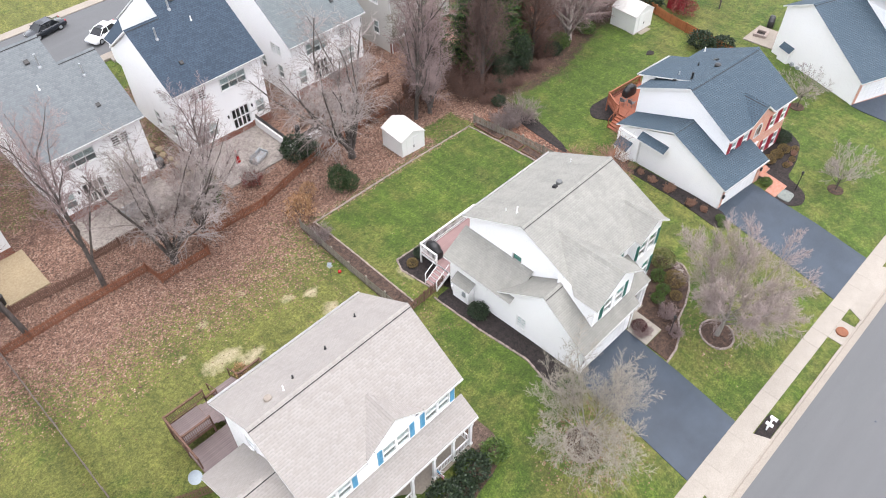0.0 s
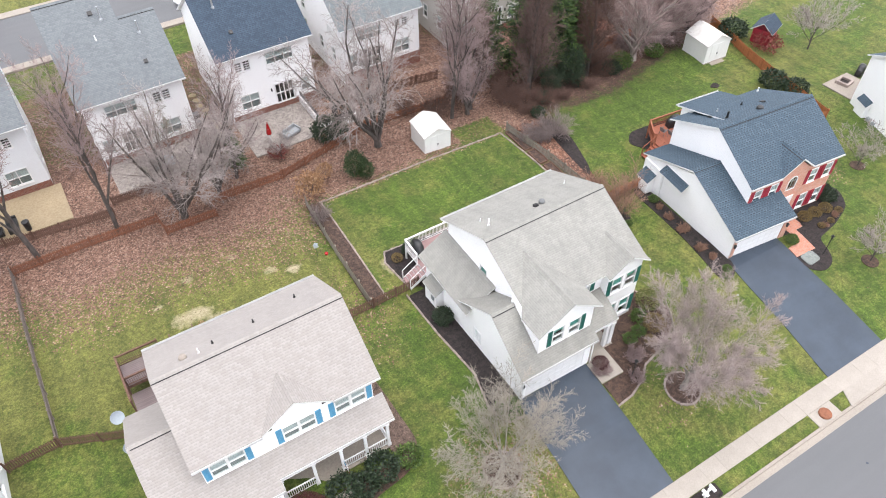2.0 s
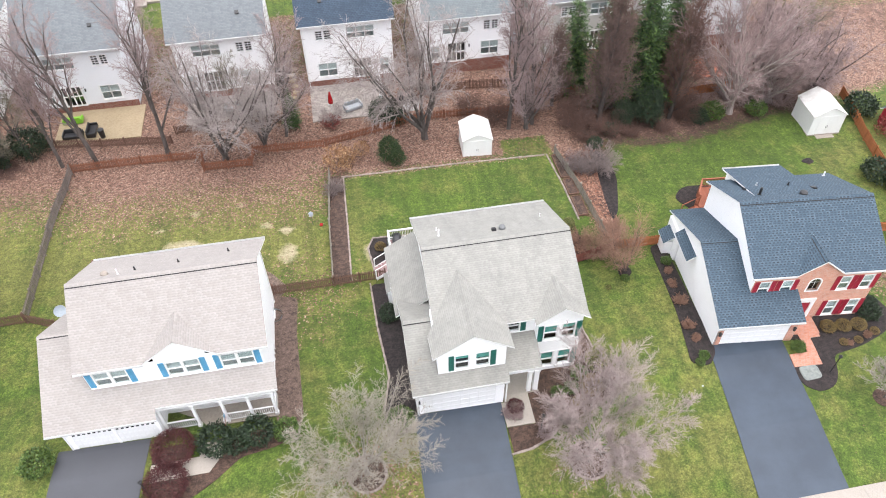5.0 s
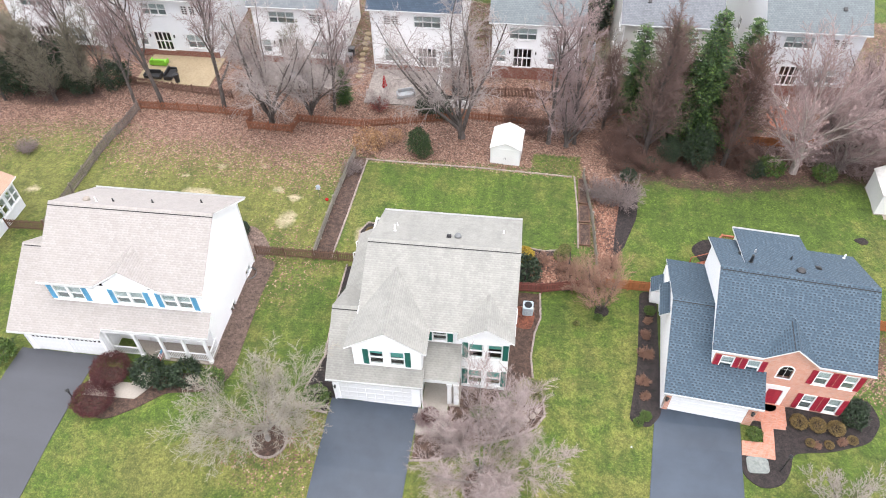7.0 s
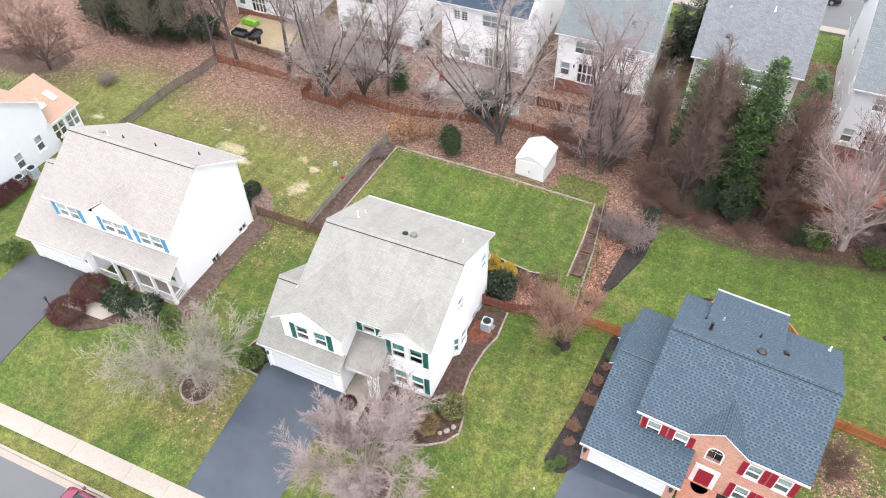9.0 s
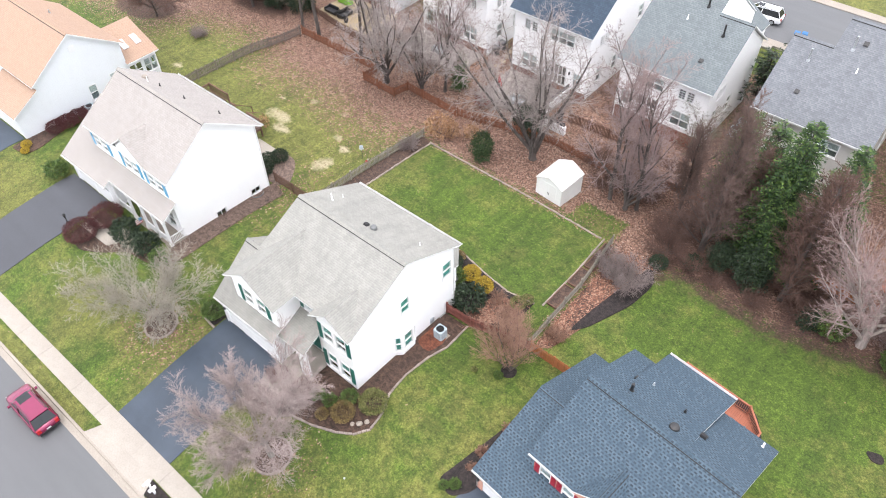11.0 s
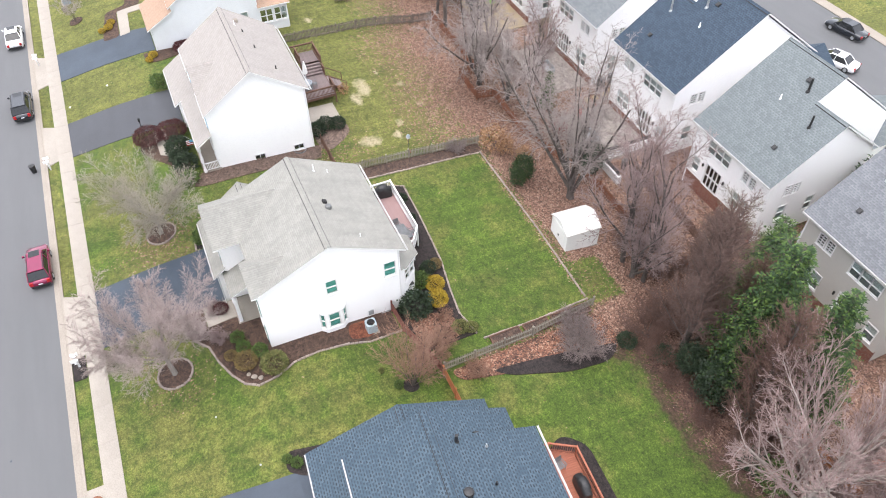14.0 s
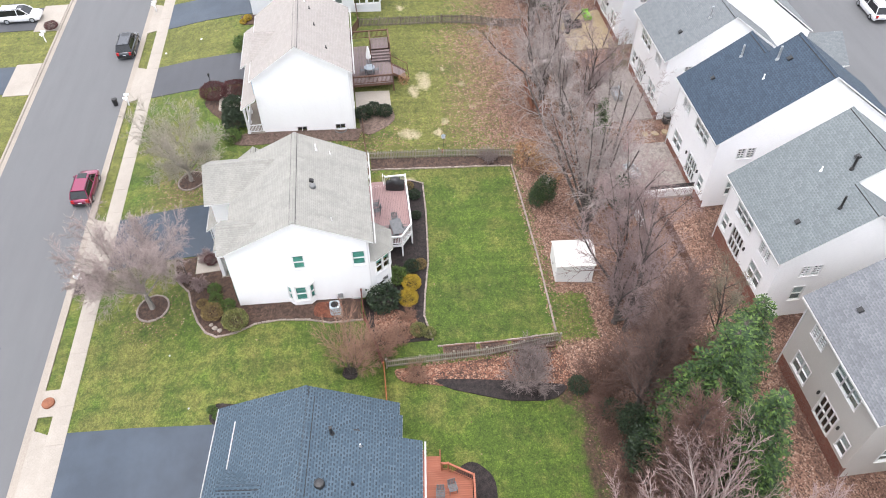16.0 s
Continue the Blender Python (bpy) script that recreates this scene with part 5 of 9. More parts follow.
# ---- the slate-roofed house with the brick front ----
def house_brick():
    h = thing("house", pose(22.8, 0.7, 0.7, 0, 0, -5.5), "house with salmon brick front, slate-blue roof, crimson shutters", "house")
    f = lambda z: -(8.05 - z) / 0.545
    gable(h, -4.7, 5.2, -4.92, 0, 5.2, 5.37, 8.05, 5.45, ROOF_SLATE, notch=(-1.5, 0.15, 1.8, 6.7))
    # the back bump under the same slope
    roof(h, [(1.75, 6.4, 5.5), (-2.95, 6.4, 5.5), (-2.95, 0.95, 7.564), (1.75, 0.95, 7.564)], ROOF_SLATE, name="back_roof_slope")
    wall(h, "n", 6.05, [(-2.7, -1.5), (1.5, -1.5), (1.5, 5.45), (-2.7, 5.45)], [(-1.6, 4.0, 0.9, 1.4), (0.5, 4.0, 0.9, 1.4)], doors=[(-0.6, 1.6, 1.8, 2.1)])
    glass_door(h, pose(-0.6, 6.05, 1.6, 0, 0, 180), 1.8, 2.1)
    wall(h, "w", -2.7, [(4.8, -1.5), (6.05, -1.5), (6.05, 5.5), (4.8, 5.9)])
    wall(h, "e", 1.5, [(4.8, -1.5), (6.05, -1.5), (6.05, 5.5), (4.8, 5.9)])
    cross_gable(h, -1.55, 0.15, 1.85, -4.96, 5.4, 6.75, ROOF_SLATE, f, vent=True)
    r = {"shut": RED_SHUTTER, "blind": 0.85}
    arch = [(0.22 + 0.42 * math.cos(a), 4.25 + 0.42 * math.sin(a)) for a in [math.pi * k / 10 for k in range(11)]] + [(-0.2, 3.35), (0.64, 3.35)]
    m = pose(0, -4.72, 0)
    wins = [(-3.5, 4.0, 0.74, 1.35), (-1.85, 4.0, 0.74, 1.35), (2.45, 4.0, 0.74, 1.35), (4.08, 4.0, 0.74, 1.35), (2.45, 1.15, 0.74, 1.55), (4.08, 1.15, 0.74, 1.55)]
    holes = [rect(*w) for w in wins] + [arch, rect(0.25, 1.15, 1.5, 2.3)]
    part("wall", slab([(-4.35, 2.0), (-1.0, 2.0), (-1.0, -1.2), (4.85, -1.2), (4.85, 5.3), (1.55, 5.3), (0.15, 6.5), (-1.25, 5.3), (-4.35, 5.3)], holes, 0.2), BRICK_PINK, h, "salmon-pink brick front wall", m)
    for k, w in enumerate(wins):
        mm = m @ pose(w[0], 0, w[1])
        window(h, mm, w[2], w[3], blind=0.6 if k % 2 else 0.45)
        for s in (-1, 1):
            placed("shutter", shutter_mesh(0.36, w[3] + 0.14, RED_SHUTTER), RED_SHUTTER, h, m=mm @ pose(s * (w[2] / 2 + 0.235), -0.004, 0))
    bm = bmesh.new()
    ring = [(0.22 + 0.5 * math.cos(a), 4.25 + 0.5 * math.sin(a)) for a in [math.pi * k / 10 for k in range(11)]] + [(-0.28, 3.27), (0.72, 3.27)]
    fr = part("arched_window", slab(ring, [arch], 0.12), TRIM, h, "arched window in a white frame", m @ pose(0, -0.04, 0))
    part("pane", slab(arch, (), 0.01), GLASS, fr, m=pose(0, 0.09, 0)).visible_shadow = False
    part("muntin", boxed((0.212, 0.228, 0.07, 0.085, 3.35, 4.66), (-0.2, 0.212, 0.07, 0.085, 4.242, 4.258), (0.228, 0.64, 0.07, 0.085, 4.242, 4.258)), TRIM, fr)
    dr = part("door", boxed((-0.75, -0.47, -0.05, 0.1, -1.15, 1.15), (0.47, 0.75, -0.05, 0.1, -1.15, 1.15), (-0.47, 0.47, -0.05, 0.1, 0.85, 1.15), (-0.75, 0.75, -0.08, 0.0, 1.15, 1.3)), TRIM, h, m=m @ pose(0.25, 0, 1.15))
    part("door_leaf", boxed((-0.47, 0.47, 0.02, 0.07, -1.15, 0.85), (-0.38, -0.05, 0.0, 0.02, -0.1, 0.7), (0.05, 0.38, 0.0, 0.02, -0.1, 0.7), (-0.38, -0.05, 0.0, 0.02, -1.0, -0.25), (0.05, 0.38, 0.0, 0.02, -1.0, -0.25)), RED_SHUTTER, dr, "crimson panelled front door")
    out = [(-4.7, -1.3), (4.85, -1.3), (4.85, 5.4), (0, 7.85), (-4.7, 5.26)]
    wall(h, "e", 4.85, out, [(1.0, 4.1, 0.8, 1.3), (2.5, 1.0, 0.8, 1.3)])
    wall(h, "w", -4.35, out)
    wall(h, "n", 4.85, [(-4.35, -1.3), (4.85, -1.3), (4.85, 5.4), (-4.35, 5.4)], [(3.4, 4.0, 0.85, 1.35), (3.4, 1.2, 0.85, 1.35)])
    room_floor(h, -4.2, 4.7, -4.2, 4.7, (0.2, 2.7))
    # garage wing
    wall(h, "w", -6.95, [(-6.75, -1.2), (4.5, -1.2), (4.5, 2.7), (-0.95, 4.85), (-6.75, 2.6)])
    wall(h, "n", 4.5, [(-6.95, -1.2), (-4.2, -1.2), (-4.2, 2.8), (-6.95, 2.8)])
    part("wall", slab([(-6.95, -1.2), (-1.05, -1.2), (-1.05, 2.6), (-6.95, 2.6)], [rect(-4.05, 1.1, 4.9, 2.2)], 0.2), BRICK_PINK, h, m=pose(0, -6.75, 0))
    garage_door(h, pose(-4.05, -6.72, 0), 4.9, 2.2)
    part("wall", slab([(-6.55, -1.2), (-4.45, -1.2), (-4.45, 2.6), (-6.55, 2.6)], (), 0.2), BRICK_PINK, h, m=pose(-1.05, 0, 0, 0, 0, 90))
    part("garage_floor", boxed((-6.8, -1.3, -6.5, 4.3, -0.25, 0.02)), INDOORS, h)
    roof(h, [(-7.15, -7.0, 2.72), (-0.85, -7.0, 2.72), (-0.85, -4.43, 3.79), (-4.33, -4.43, 3.79), (-4.33, -0.95, 5.24), (-7.15, -0.95, 5.24)], ROOF_SLATE, name="garage_roof_slope")
    roof(h, [(-4.31, 4.85, 2.83), (-7.15, 4.85, 2.83), (-7.15, -0.947, 5.24), (-4.31, -0.947, 5.24)], ROOF_SLATE, name="garage_roof_slope")
    ridge_cap(h, (-7.13, -0.95, 5.24), (-4.4, -0.95, 5.24), ROOF_SLATE, 0.18, 0.42)
    # little side roofs and the box bay on the west wall
    roof(h, [(-7.62, 2.1, 3.0), (-7.62, -0.85, 3.0), (-6.93, -0.85, 3.5), (-6.93, 2.1, 3.5)], ROOF_SLATE, 0.1, "side_roof")
    part("side_bump", boxed((-7.13, -6.95, 2.05, 4.5, -1.2, 2.55)), WHITE_SIDING, h)
    roof(h, [(-7.98, 4.2, 1.25), (-7.98, 2.7, 1.25), (-7.11, 2.7, 1.85), (-7.11, 4.2, 1.85)], ROOF_SLATE, 0.08, "box_bay_roof")
    part("box_bay", boxed((-7.85, -7.13, 2.8, 4.1, -0.6, 1.22)), WHITE_SIDING, h)
    # steps, lamps
    part("stoop", boxed((-0.85, 1.35, -6.3, -4.6, -1.0, 0.25), (-0.6, 1.1, -6.75, -6.3, -1.0, 0.1)), BRICK_PAVE, h)
    for x, y in ((-6.75, -6.85), (-1.3, -6.85), (1.45, -4.55)):
        bm = bmesh.new()
        lathe(bm, ((0.03, -0.2), (0.09, -0.15), (0.11, 0.12), (0.13, 0.14), (0.03, 0.24)), 8, pose(x, y, 1.75))
        box(bm, x - 0.03, x + 0.03, y, y + 0.12, 1.7, 1.8)
        part("coach_lamp", bm, BLACK, h)
    gutter(h, -4.7, -1.55, -4.92, 5.37)
    gutter(h, 1.85, 5.2, -4.92, 5.37)
    gutter(h, -7.15, -0.85, -7.0, 2.72)
    gutter(h, -2.95, 1.75, 6.52, 5.5)
    downspout(h, 4.9, -4.4, -0.9, 5.3)
    downspout(h, -7.0, 2.0, -0.8, 2.9)
    zz = lambda y: 8.05 - 0.5 * y
    roof_pipe(h, -2.55, 1.3, zz(1.3), 0.7, 0.1, BLACK, "flue")
    roof_pipe(h, -2.0, 2.9, zz(2.9) + 0.25, 0.25, 0.05, STEEL)
    roof_pipe(h, 0.3, 2.6, zz(2.6) + 0.25, 0.25, 0.05, BLACK)
    roof_turtle(h, 0.55, 0.9, zz(0.9), 0.3, BLACK)
    roof_boxvent(h, 1.9, 1.9, zz(1.9), BLACK, 0.2, -26)
    roof_boxvent(h, -2.9, 2.6, zz(2.6), BLACK, 0.18, -26)
    roof_pipe(h, 4.4, 4.6, zz(4.6), 0.4, 0.06, TRIM)
    return h


# ---- the neighbours that show in part ----
def house_peach():
    h = thing("house", pose(-43.0, 0.5, 2.2), "pale grey house with a peach-tan roof and sunroom", "house")
    gable(h, -6.0, 6.0, -4.6, 0.2, 5.0, 4.7, 7.9, 4.7, ROOF_PEACH)
    out = [(-4.3, -1.5), (4.6, -1.5), (4.6, 4.8), (0.2, 7.7), (-4.3, 4.7)]
    wall(h, "e", 5.6, out, [(0.6, 1.3, 0.75, 1.5), (3.0, 1.5, 0.75, 1.5)], GREY_SIDING)
    part("gable_vent", boxed((5.6, 5.66, -0.1, 0.5, 5.9, 6.5)), TRIM, h)
    wall(h, "w", -5.6, out, (), GREY_SIDING)
    wall(h, "s", -4.3, [(-5.6, -1.5), (5.6, -1.5), (5.6, 4.7), (-5.6, 4.7)], [(3.6, 4.0, 0.85, 1.0), (-2.0, 4.0, 0.85, 1.0)], GREY_SIDING)
    wall(h, "n", 4.6, [(-5.6, -1.5), (5.6, -1.5), (5.6, 4.7), (-5.6, 4.7)], [(-2, 3.6, 0.9, 1.2)], GREY_SIDING)
    # garage front under a lower roof
    roof(h, [(0.0, -7.2, 2.7), (6.0, -7.2, 2.7), (6.0, -4.28, 4.3), (0.0, -4.28, 4.3)], ROOF_PEACH, name="garage_roof_slope")
    wall(h, "s", -6.9, [(0.3, -1.5), (5.6, -1.5), (5.6, 2.65), (0.3, 2.65)], (), GREY_SIDING, doors=[(2.95, 1.05, 4.6, 2.1)])
    garage_door(h, pose(2.95, -6.9, 0), 4.6, 2.1)
    wall(h, "e", 5.6, [(-6.75, -1.5), (-4.3, -1.5), (-4.3, 4.1), (-6.75, 2.65)], (), GREY_SIDING)
    # sunroom, its roof falling to the east
    roof(h, [(5.95, 4.5, 2.55), (5.95, 8.1, 2.55), (1.6, 8.1, 4.6), (1.6, 4.5, 4.6)], ROOF_PEACH, name="sunroom_roof")
    ws = [(u, 1.3, 0.6, 1.45, {"blind": 0}) for u in (5.05, 5.75, 6.65, 7.35)]
    wall(h, "e", 5.6, [(4.6, -1.5), (7.8, -1.5), (7.8, 2.5), (4.6, 2.5)], ws, GREY_SIDING)
    wall(h, "n", 7.8, [(1.9, -1.5), (5.6, -1.5), (5.6, 2.5), (1.9, 4.25)], [(3.2, 1.25, 0.8, 1.4, {"blind": 0}), (4.6, 1.25, 0.8, 1.4, {"blind": 0})], GREY_SIDING)
    for y in (5.6, 7.0):
        bm = bmesh.new()
        box(bm, -0.6, 0.6, -0.3, 0.3, 0.0, 0.09, pose(4.0, y, 3.47, 0, 25.2, 0))
        part("skylight", bm, LAMP_CLEAR, h, "pale glazed skylight")
    roof_pipe(h, -1.0, 2.0, 6.8, 0.3, 0.05)
    return h


def house_far_east():
    h = thing("house", pose(45.5, -3.6, 0.6, 0, 0, -21.6), "white house with a slate-blue shingle roof", "house")
    gable(h, -5.8, 6.5, -6.1, 2.56, 6.0, 2.75, 6.85, 5.0, ROOF_SLATE)
    out = [(-5.75, -1.2), (5.7, -1.2), (5.7, 5.0), (2.56, 6.65), (-5.75, 2.8)]
    wall(h, "w", -5.5, out)
    wall(h, "e", 6.1, out)
    wall(h, "n", 5.7, [(-5.5, -1.2), (6.1, -1.2), (6.1, 5.0), (-5.5, 5.0)], [(0, 1.5, 1.0, 1.4)])
    part("wall", slab([(-5.5, -1.2), (6.1, -1.2), (6.1, 2.75), (-5.5, 2.75)], [rect(-2.6, 1.1, 4.9, 2.2)], 0.2), BRICK_PINK, h, m=pose(0, -5.75, 0))
    garage_door(h, pose(-2.6, -5.73, 0), 4.9, 2.2)
    # upper storey set back, seen edge on
    part("upper_storey", boxed((0.5, 6.1, -3.0, 5.6, 2.6, 6.4)), WHITE_SIDING, h)
    roof(h, [(0.2, -3.3, 6.3), (6.5, -3.3, 6.3), (6.5, 1.3, 9.0), (0.2, 1.3, 9.0)], ROOF_SLATE)
    roof(h, [(6.5, 5.9, 6.3), (0.2, 5.9, 6.3), (0.2, 1.303, 9.0), (6.5, 1.303, 9.0)], ROOF_SLATE)
    roof(h, [(-6.1, 4.5, 1.0), (-6.1, 2.9, 1.0), (-5.48, 2.9, 1.5), (-5.48, 4.5, 1.5)], ROOF_SLATE, 0.08, "box_bay_roof")
    part("box_bay", boxed((-5.95, -5.5, 3.0, 4.4, -0.8, 0.98)), WHITE_SIDING, h)
    for y in (1.5, 2.3):
        part("meter_box", boxed((-5.72, -5.5, y, y + 0.35, -0.4, 0.05)), GREY_PAINT, h)
    return h


# this house's blinds carry the painted teal reflection of the sky
BLIND_NOW = SKY_TEAL_BLIND
house_grey()
BLIND_NOW = BLIND
HOUSE_TAN, HOUSE_BRICK = house_tan(), house_brick()
house_peach()
house_far_east()


# ---- the row of tall houses behind ----
def rear_house(x0, x1, zb, roof_mat, wall_mat, label, seed, eave=7.4, brick=0.95, yb=34.4, flip=1, deck=0):
    """One of the deep, narrow houses: back wall with windows and a glazed door over a brick base, gables to the sides."""
    rnd = random.Random(seed)
    xm, w = (x0 + x1) / 2, (x1 - x0) / 2
    h = thing("house", pose(xm, yb, zb), label, "house", "tall houses in the row behind")
    top = eave - zb
    k = 0.72
    low = flip          # the side with the lower ridge
    xs = low * w * 0.34
    zz = lambda y: top + k * (y + 0.45)
    e, m_ = low * (w + 0.35), -low * (w + 0.35)
    yl, ym, fl, fm = 5.4, 7.7, 10.7, 15.7
    roof(h, [(m_, -0.45, zz(-0.45)), (e, -0.45, zz(-0.45)), (e, yl, zz(yl)), (xs, yl, zz(yl)), (xs, ym, zz(ym)), (m_, ym, zz(ym))], roof_mat, name="back_roof_slope")
    roof(h, [(xs, fm, top + 0.05), (m_, fm, top + 0.05), (m_, ym + 0.003, zz(ym)), (xs, ym + 0.003, zz(ym))], roof_mat, name="front_roof_slope")
    roof(h, [(e, fl, top + 0.35), (xs, fl, top + 0.35), (xs, yl + 0.003, zz(yl)), (e, yl + 0.003, zz(yl))], roof_mat, name="front_roof_slope")
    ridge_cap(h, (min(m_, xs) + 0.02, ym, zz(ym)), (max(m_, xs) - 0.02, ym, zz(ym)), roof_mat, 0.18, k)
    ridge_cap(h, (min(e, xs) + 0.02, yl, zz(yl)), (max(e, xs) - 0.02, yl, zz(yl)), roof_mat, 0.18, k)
    s, b = wall_mat, brick
    hi, lo = top - 1.35, b + 1.25
    o = lambda u: low * u
    wins = [(o(w * 0.62), hi, 0.62, 1.0, {"grid": True, "blind": 0}), (o(w * 0.62 - 0.84), hi, 0.62, 1.0, {"grid": True, "blind": 0})]
    wins += [(o(-w * 0.30 + i * 0.92), hi, 0.86, 1.25, {"blind": 0.62 - 0.12 * ((seed + i) % 2)}) for i in (-1, 0, 1)]
    wins += [(o(w * 0.62 - i * 0.95), lo, 0.88, 1.55, {"blind": 0.52}) for i in (0, 1)] + [(o(-w * 0.78), lo, 0.88, 1.45, {"blind": 0.6})]
    wall(h, "s", 0, [(-w, b), (w, b), (w, top), (-w, top)], wins, s, doors=[(o(-w * 0.28), b + 1.1, 1.9, 2.2)])
    glass_door(h, pose(o(-w * 0.28), 0, b + 1.1), 1.9, 2.2)
    for u in (-w * 0.28 - 1.35, -w * 0.28 + 1.35):
        part("coach_lamp", boxed((o(u) - 0.06, o(u) + 0.06, -0.14, 0.0, b + 1.6, b + 1.9)), BLACK, h)
    part("brick_base", boxed((-w - 0.02, w + 0.02, -0.02, 0.2, -1.5, b)), BRICK_RED, h)
    side = [(2.2, hi - 0.1, 0.62, 1.0, {"grid": True, "blind": 0}), (3.05, hi - 0.1, 0.62, 1.0, {"grid": True, "blind": 0}), (2.4, lo, 0.86, 1.5), (5.4, lo, 0.86, 1.5)]
    wall(h, "e" if low > 0 else "w", low * w, [(0.15, -1.5), (fl - 0.35, -1.5), (fl - 0.35, top + 0.4), (yl, zz(yl) - 0.25), (0.15, top)], side, s)
    wall(h, "w" if low > 0 else "e", -low * w, [(0.15, -1.5), (fm - 0.35, -1.5), (fm - 0.35, top), (ym, zz(ym) - 0.25), (0.15, top)], side + [(9.5, lo, 0.86, 1.5), (9.5, hi, 0.86, 1.4)], s)
    wall(h, "e" if low > 0 else "w", xs, [(fl - 0.3, -1.5), (fm - 0.35, -1.5), (fm - 0.35, top), (ym, zz(ym) - 0.25), (yl, zz(yl) - 0.3)], (), s)
    part("wall", boxed((min(xs, -low * w), max(xs, -low * w), fm - 0.5, fm - 0.35, -1.5, top)), s, h)
    part("wall", boxed((min(xs, low * w), max(xs, low * w), fl - 0.5, fl - 0.35, -1.5, top + 0.35)), s, h)
    # floors and partitions added inside to keep light out and the windows dark
    for z in (b - 0.1, b + 2.75, top - 0.3):
        part("floor_slab", boxed((-w + 0.16, w - 0.16, 0.16, fl - 0.6, z - 0.2, z)), INDOORS, h)
    for u in (-0.33, 0.33):
        part("room_wall", boxed((u * w - 0.06, u * w + 0.06, 0.6, fl - 0.6, b, top - 0.5)), INDOORS, h)
    part("room_wall", boxed((-w + 0.16, w - 0.16, 3.2, 3.3, b, top - 0.5)), INDOORS, h)
    # garage towards the street, gable to the front
    gx, gw, gz0 = -low * w * 0.3, 2.9, 2.8
    for sg in (-1, 1):
        pts = [(gx + sg * (gw + 0.3), fm - 0.35, gz0), (gx + sg * (gw + 0.3), fm + 5.4, gz0), (gx + sg * 0.001, fm + 5.4, gz0 + 2.1), (gx + sg * 0.001, fm - 0.35, gz0 + 2.1)]
        roof(h, pts, roof_mat, name="garage_roof_slope")
        part("garage_wall", boxed((gx + sg * gw - 0.07, gx + sg * gw + 0.07, fm - 0.35, fm + 5.1, -1.5, gz0 + 0.05)), s, h)
    part("garage_wall", slab([(-gw, -1.5), (gw, -1.5), (gw, gz0), (0, gz0 + 1.95), (-gw, gz0)], [rect(0, 1.1, 4.6, 2.2)], 0.15), s, h, m=pose(gx, fm + 5.1, 0, 0, 0, 180))
    garage_door(h, pose(gx, fm + 5.1, 0, 0, 0, 180), 4.6, 2.2)
    roof_pipe(h, o(w * 0.05), 5.6, zz(5.6), 1.2, 0.1, STEEL if seed % 2 else BLACK, "flue")
    roof_pipe(h, o(w * 0.62), 3.9, zz(3.9), 1.1, 0.09, STEEL if seed % 2 else BLACK, "flue")
    roof_pipe(h, o(-w * 0.2), 4.2, zz(4.2), 0.4, 0.06, TRIM)
    roof_boxvent(h, o(w * 0.5), 1.6, zz(1.6), BLACK, 0.18, 36)
    roof_boxvent(h, o(-w * 0.1), 6.2, zz(6.2), BLACK, 0.2, 36)
    gutter(h, -w - 0.35, w + 0.35, -0.45, top)
    downspout(h, -w + 0.1, -0.05, -1.0, top - 0.1)
    return h


rear_house(-52.0, -42.8, -0.2, ROOF_ASH, WHITE_SIDING, "tall white house with an ash-grey shingle roof", 1, 7.3)
rear_house(-38.4, -29.2, -0.2, ROOF_ASH, GREY_SIDING, "tall pale grey house with an ash-grey shingle roof", 2, 7.0, flip=1)
rear_house(-24.4, -15.4, -0.2, ROOF_ASH, WHITE_SIDING, "tall white house, ash-grey roof, patio behind", 3, 6.8, flip=1)
rear_house(-11.8, -2.7, -0.2, ROOF_NAVY, WHITE_SIDING, "tall white house with a navy shingle roof", 5, 7.1, 0.7, flip=-1)
rear_house(0.8, 9.8, -0.2, ROOF_SEA, WHITE_SIDING, "tall white house with a grey-green shingle roof", 6, 6.35, 1.3, flip=1)
rear_house(13.8, 23.0, -0.2, ROOF_MOTTLED, BEIGE_SIDING, "tall beige house with a blue-grey shingle roof", 7, 6.9, flip=-1)
rear_house(27.6, 36.8, -0.2, ROOF_SEA, GREY_SIDING, "tall pale grey house with a grey-green shingle roof", 8, 7.0)

# ---- beds, paths and edging ----
def bed(outline, mat, label, rad=0.7, up=0.055):
    return tagged(part("garden_bed", sheet(rounded(outline, rad), up, 0.6, 0.1), mat), label, "garden bed")


def stones(path, label, closed=False, size=0.3, mat=None, owner=None, high=0.11):
    """A row of edging stones along a line on the ground."""
    pts = [Vector(p) for p in path] + ([Vector(path[0])] if closed else [])
    edge = thing("edging", pose(path[0][0], path[0][1], gz(*path[0])), label, "edging")
    inv = edge.matrix_basis.inverted()
    me = shared(("edging_stone", size), lambda: stone_mesh(size, 0.14, high + 0.12))
    acc, seg = 0.0, 0
    for a, b in zip(pts, pts[1:]):
        d, ln = (b - a).normalized(), (b - a).length
        while acc < ln:
            p = a + d * acc
            ang = math.degrees(math.atan2(d.y, d.x))
            placed("stone", me, mat or EDGING, edge, m=inv @ pose(p.x, p.y, gz(p.x, p.y) - 0.12, 0, 0, ang + random.uniform(-6, 6)) @ Matrix.Diagonal((random.uniform(0.9, 1.05), random.uniform(0.85, 1.15), random.uniform(0.85, 1.2), 1)))
            acc += size * 1.03
        acc -= ln
    return edge


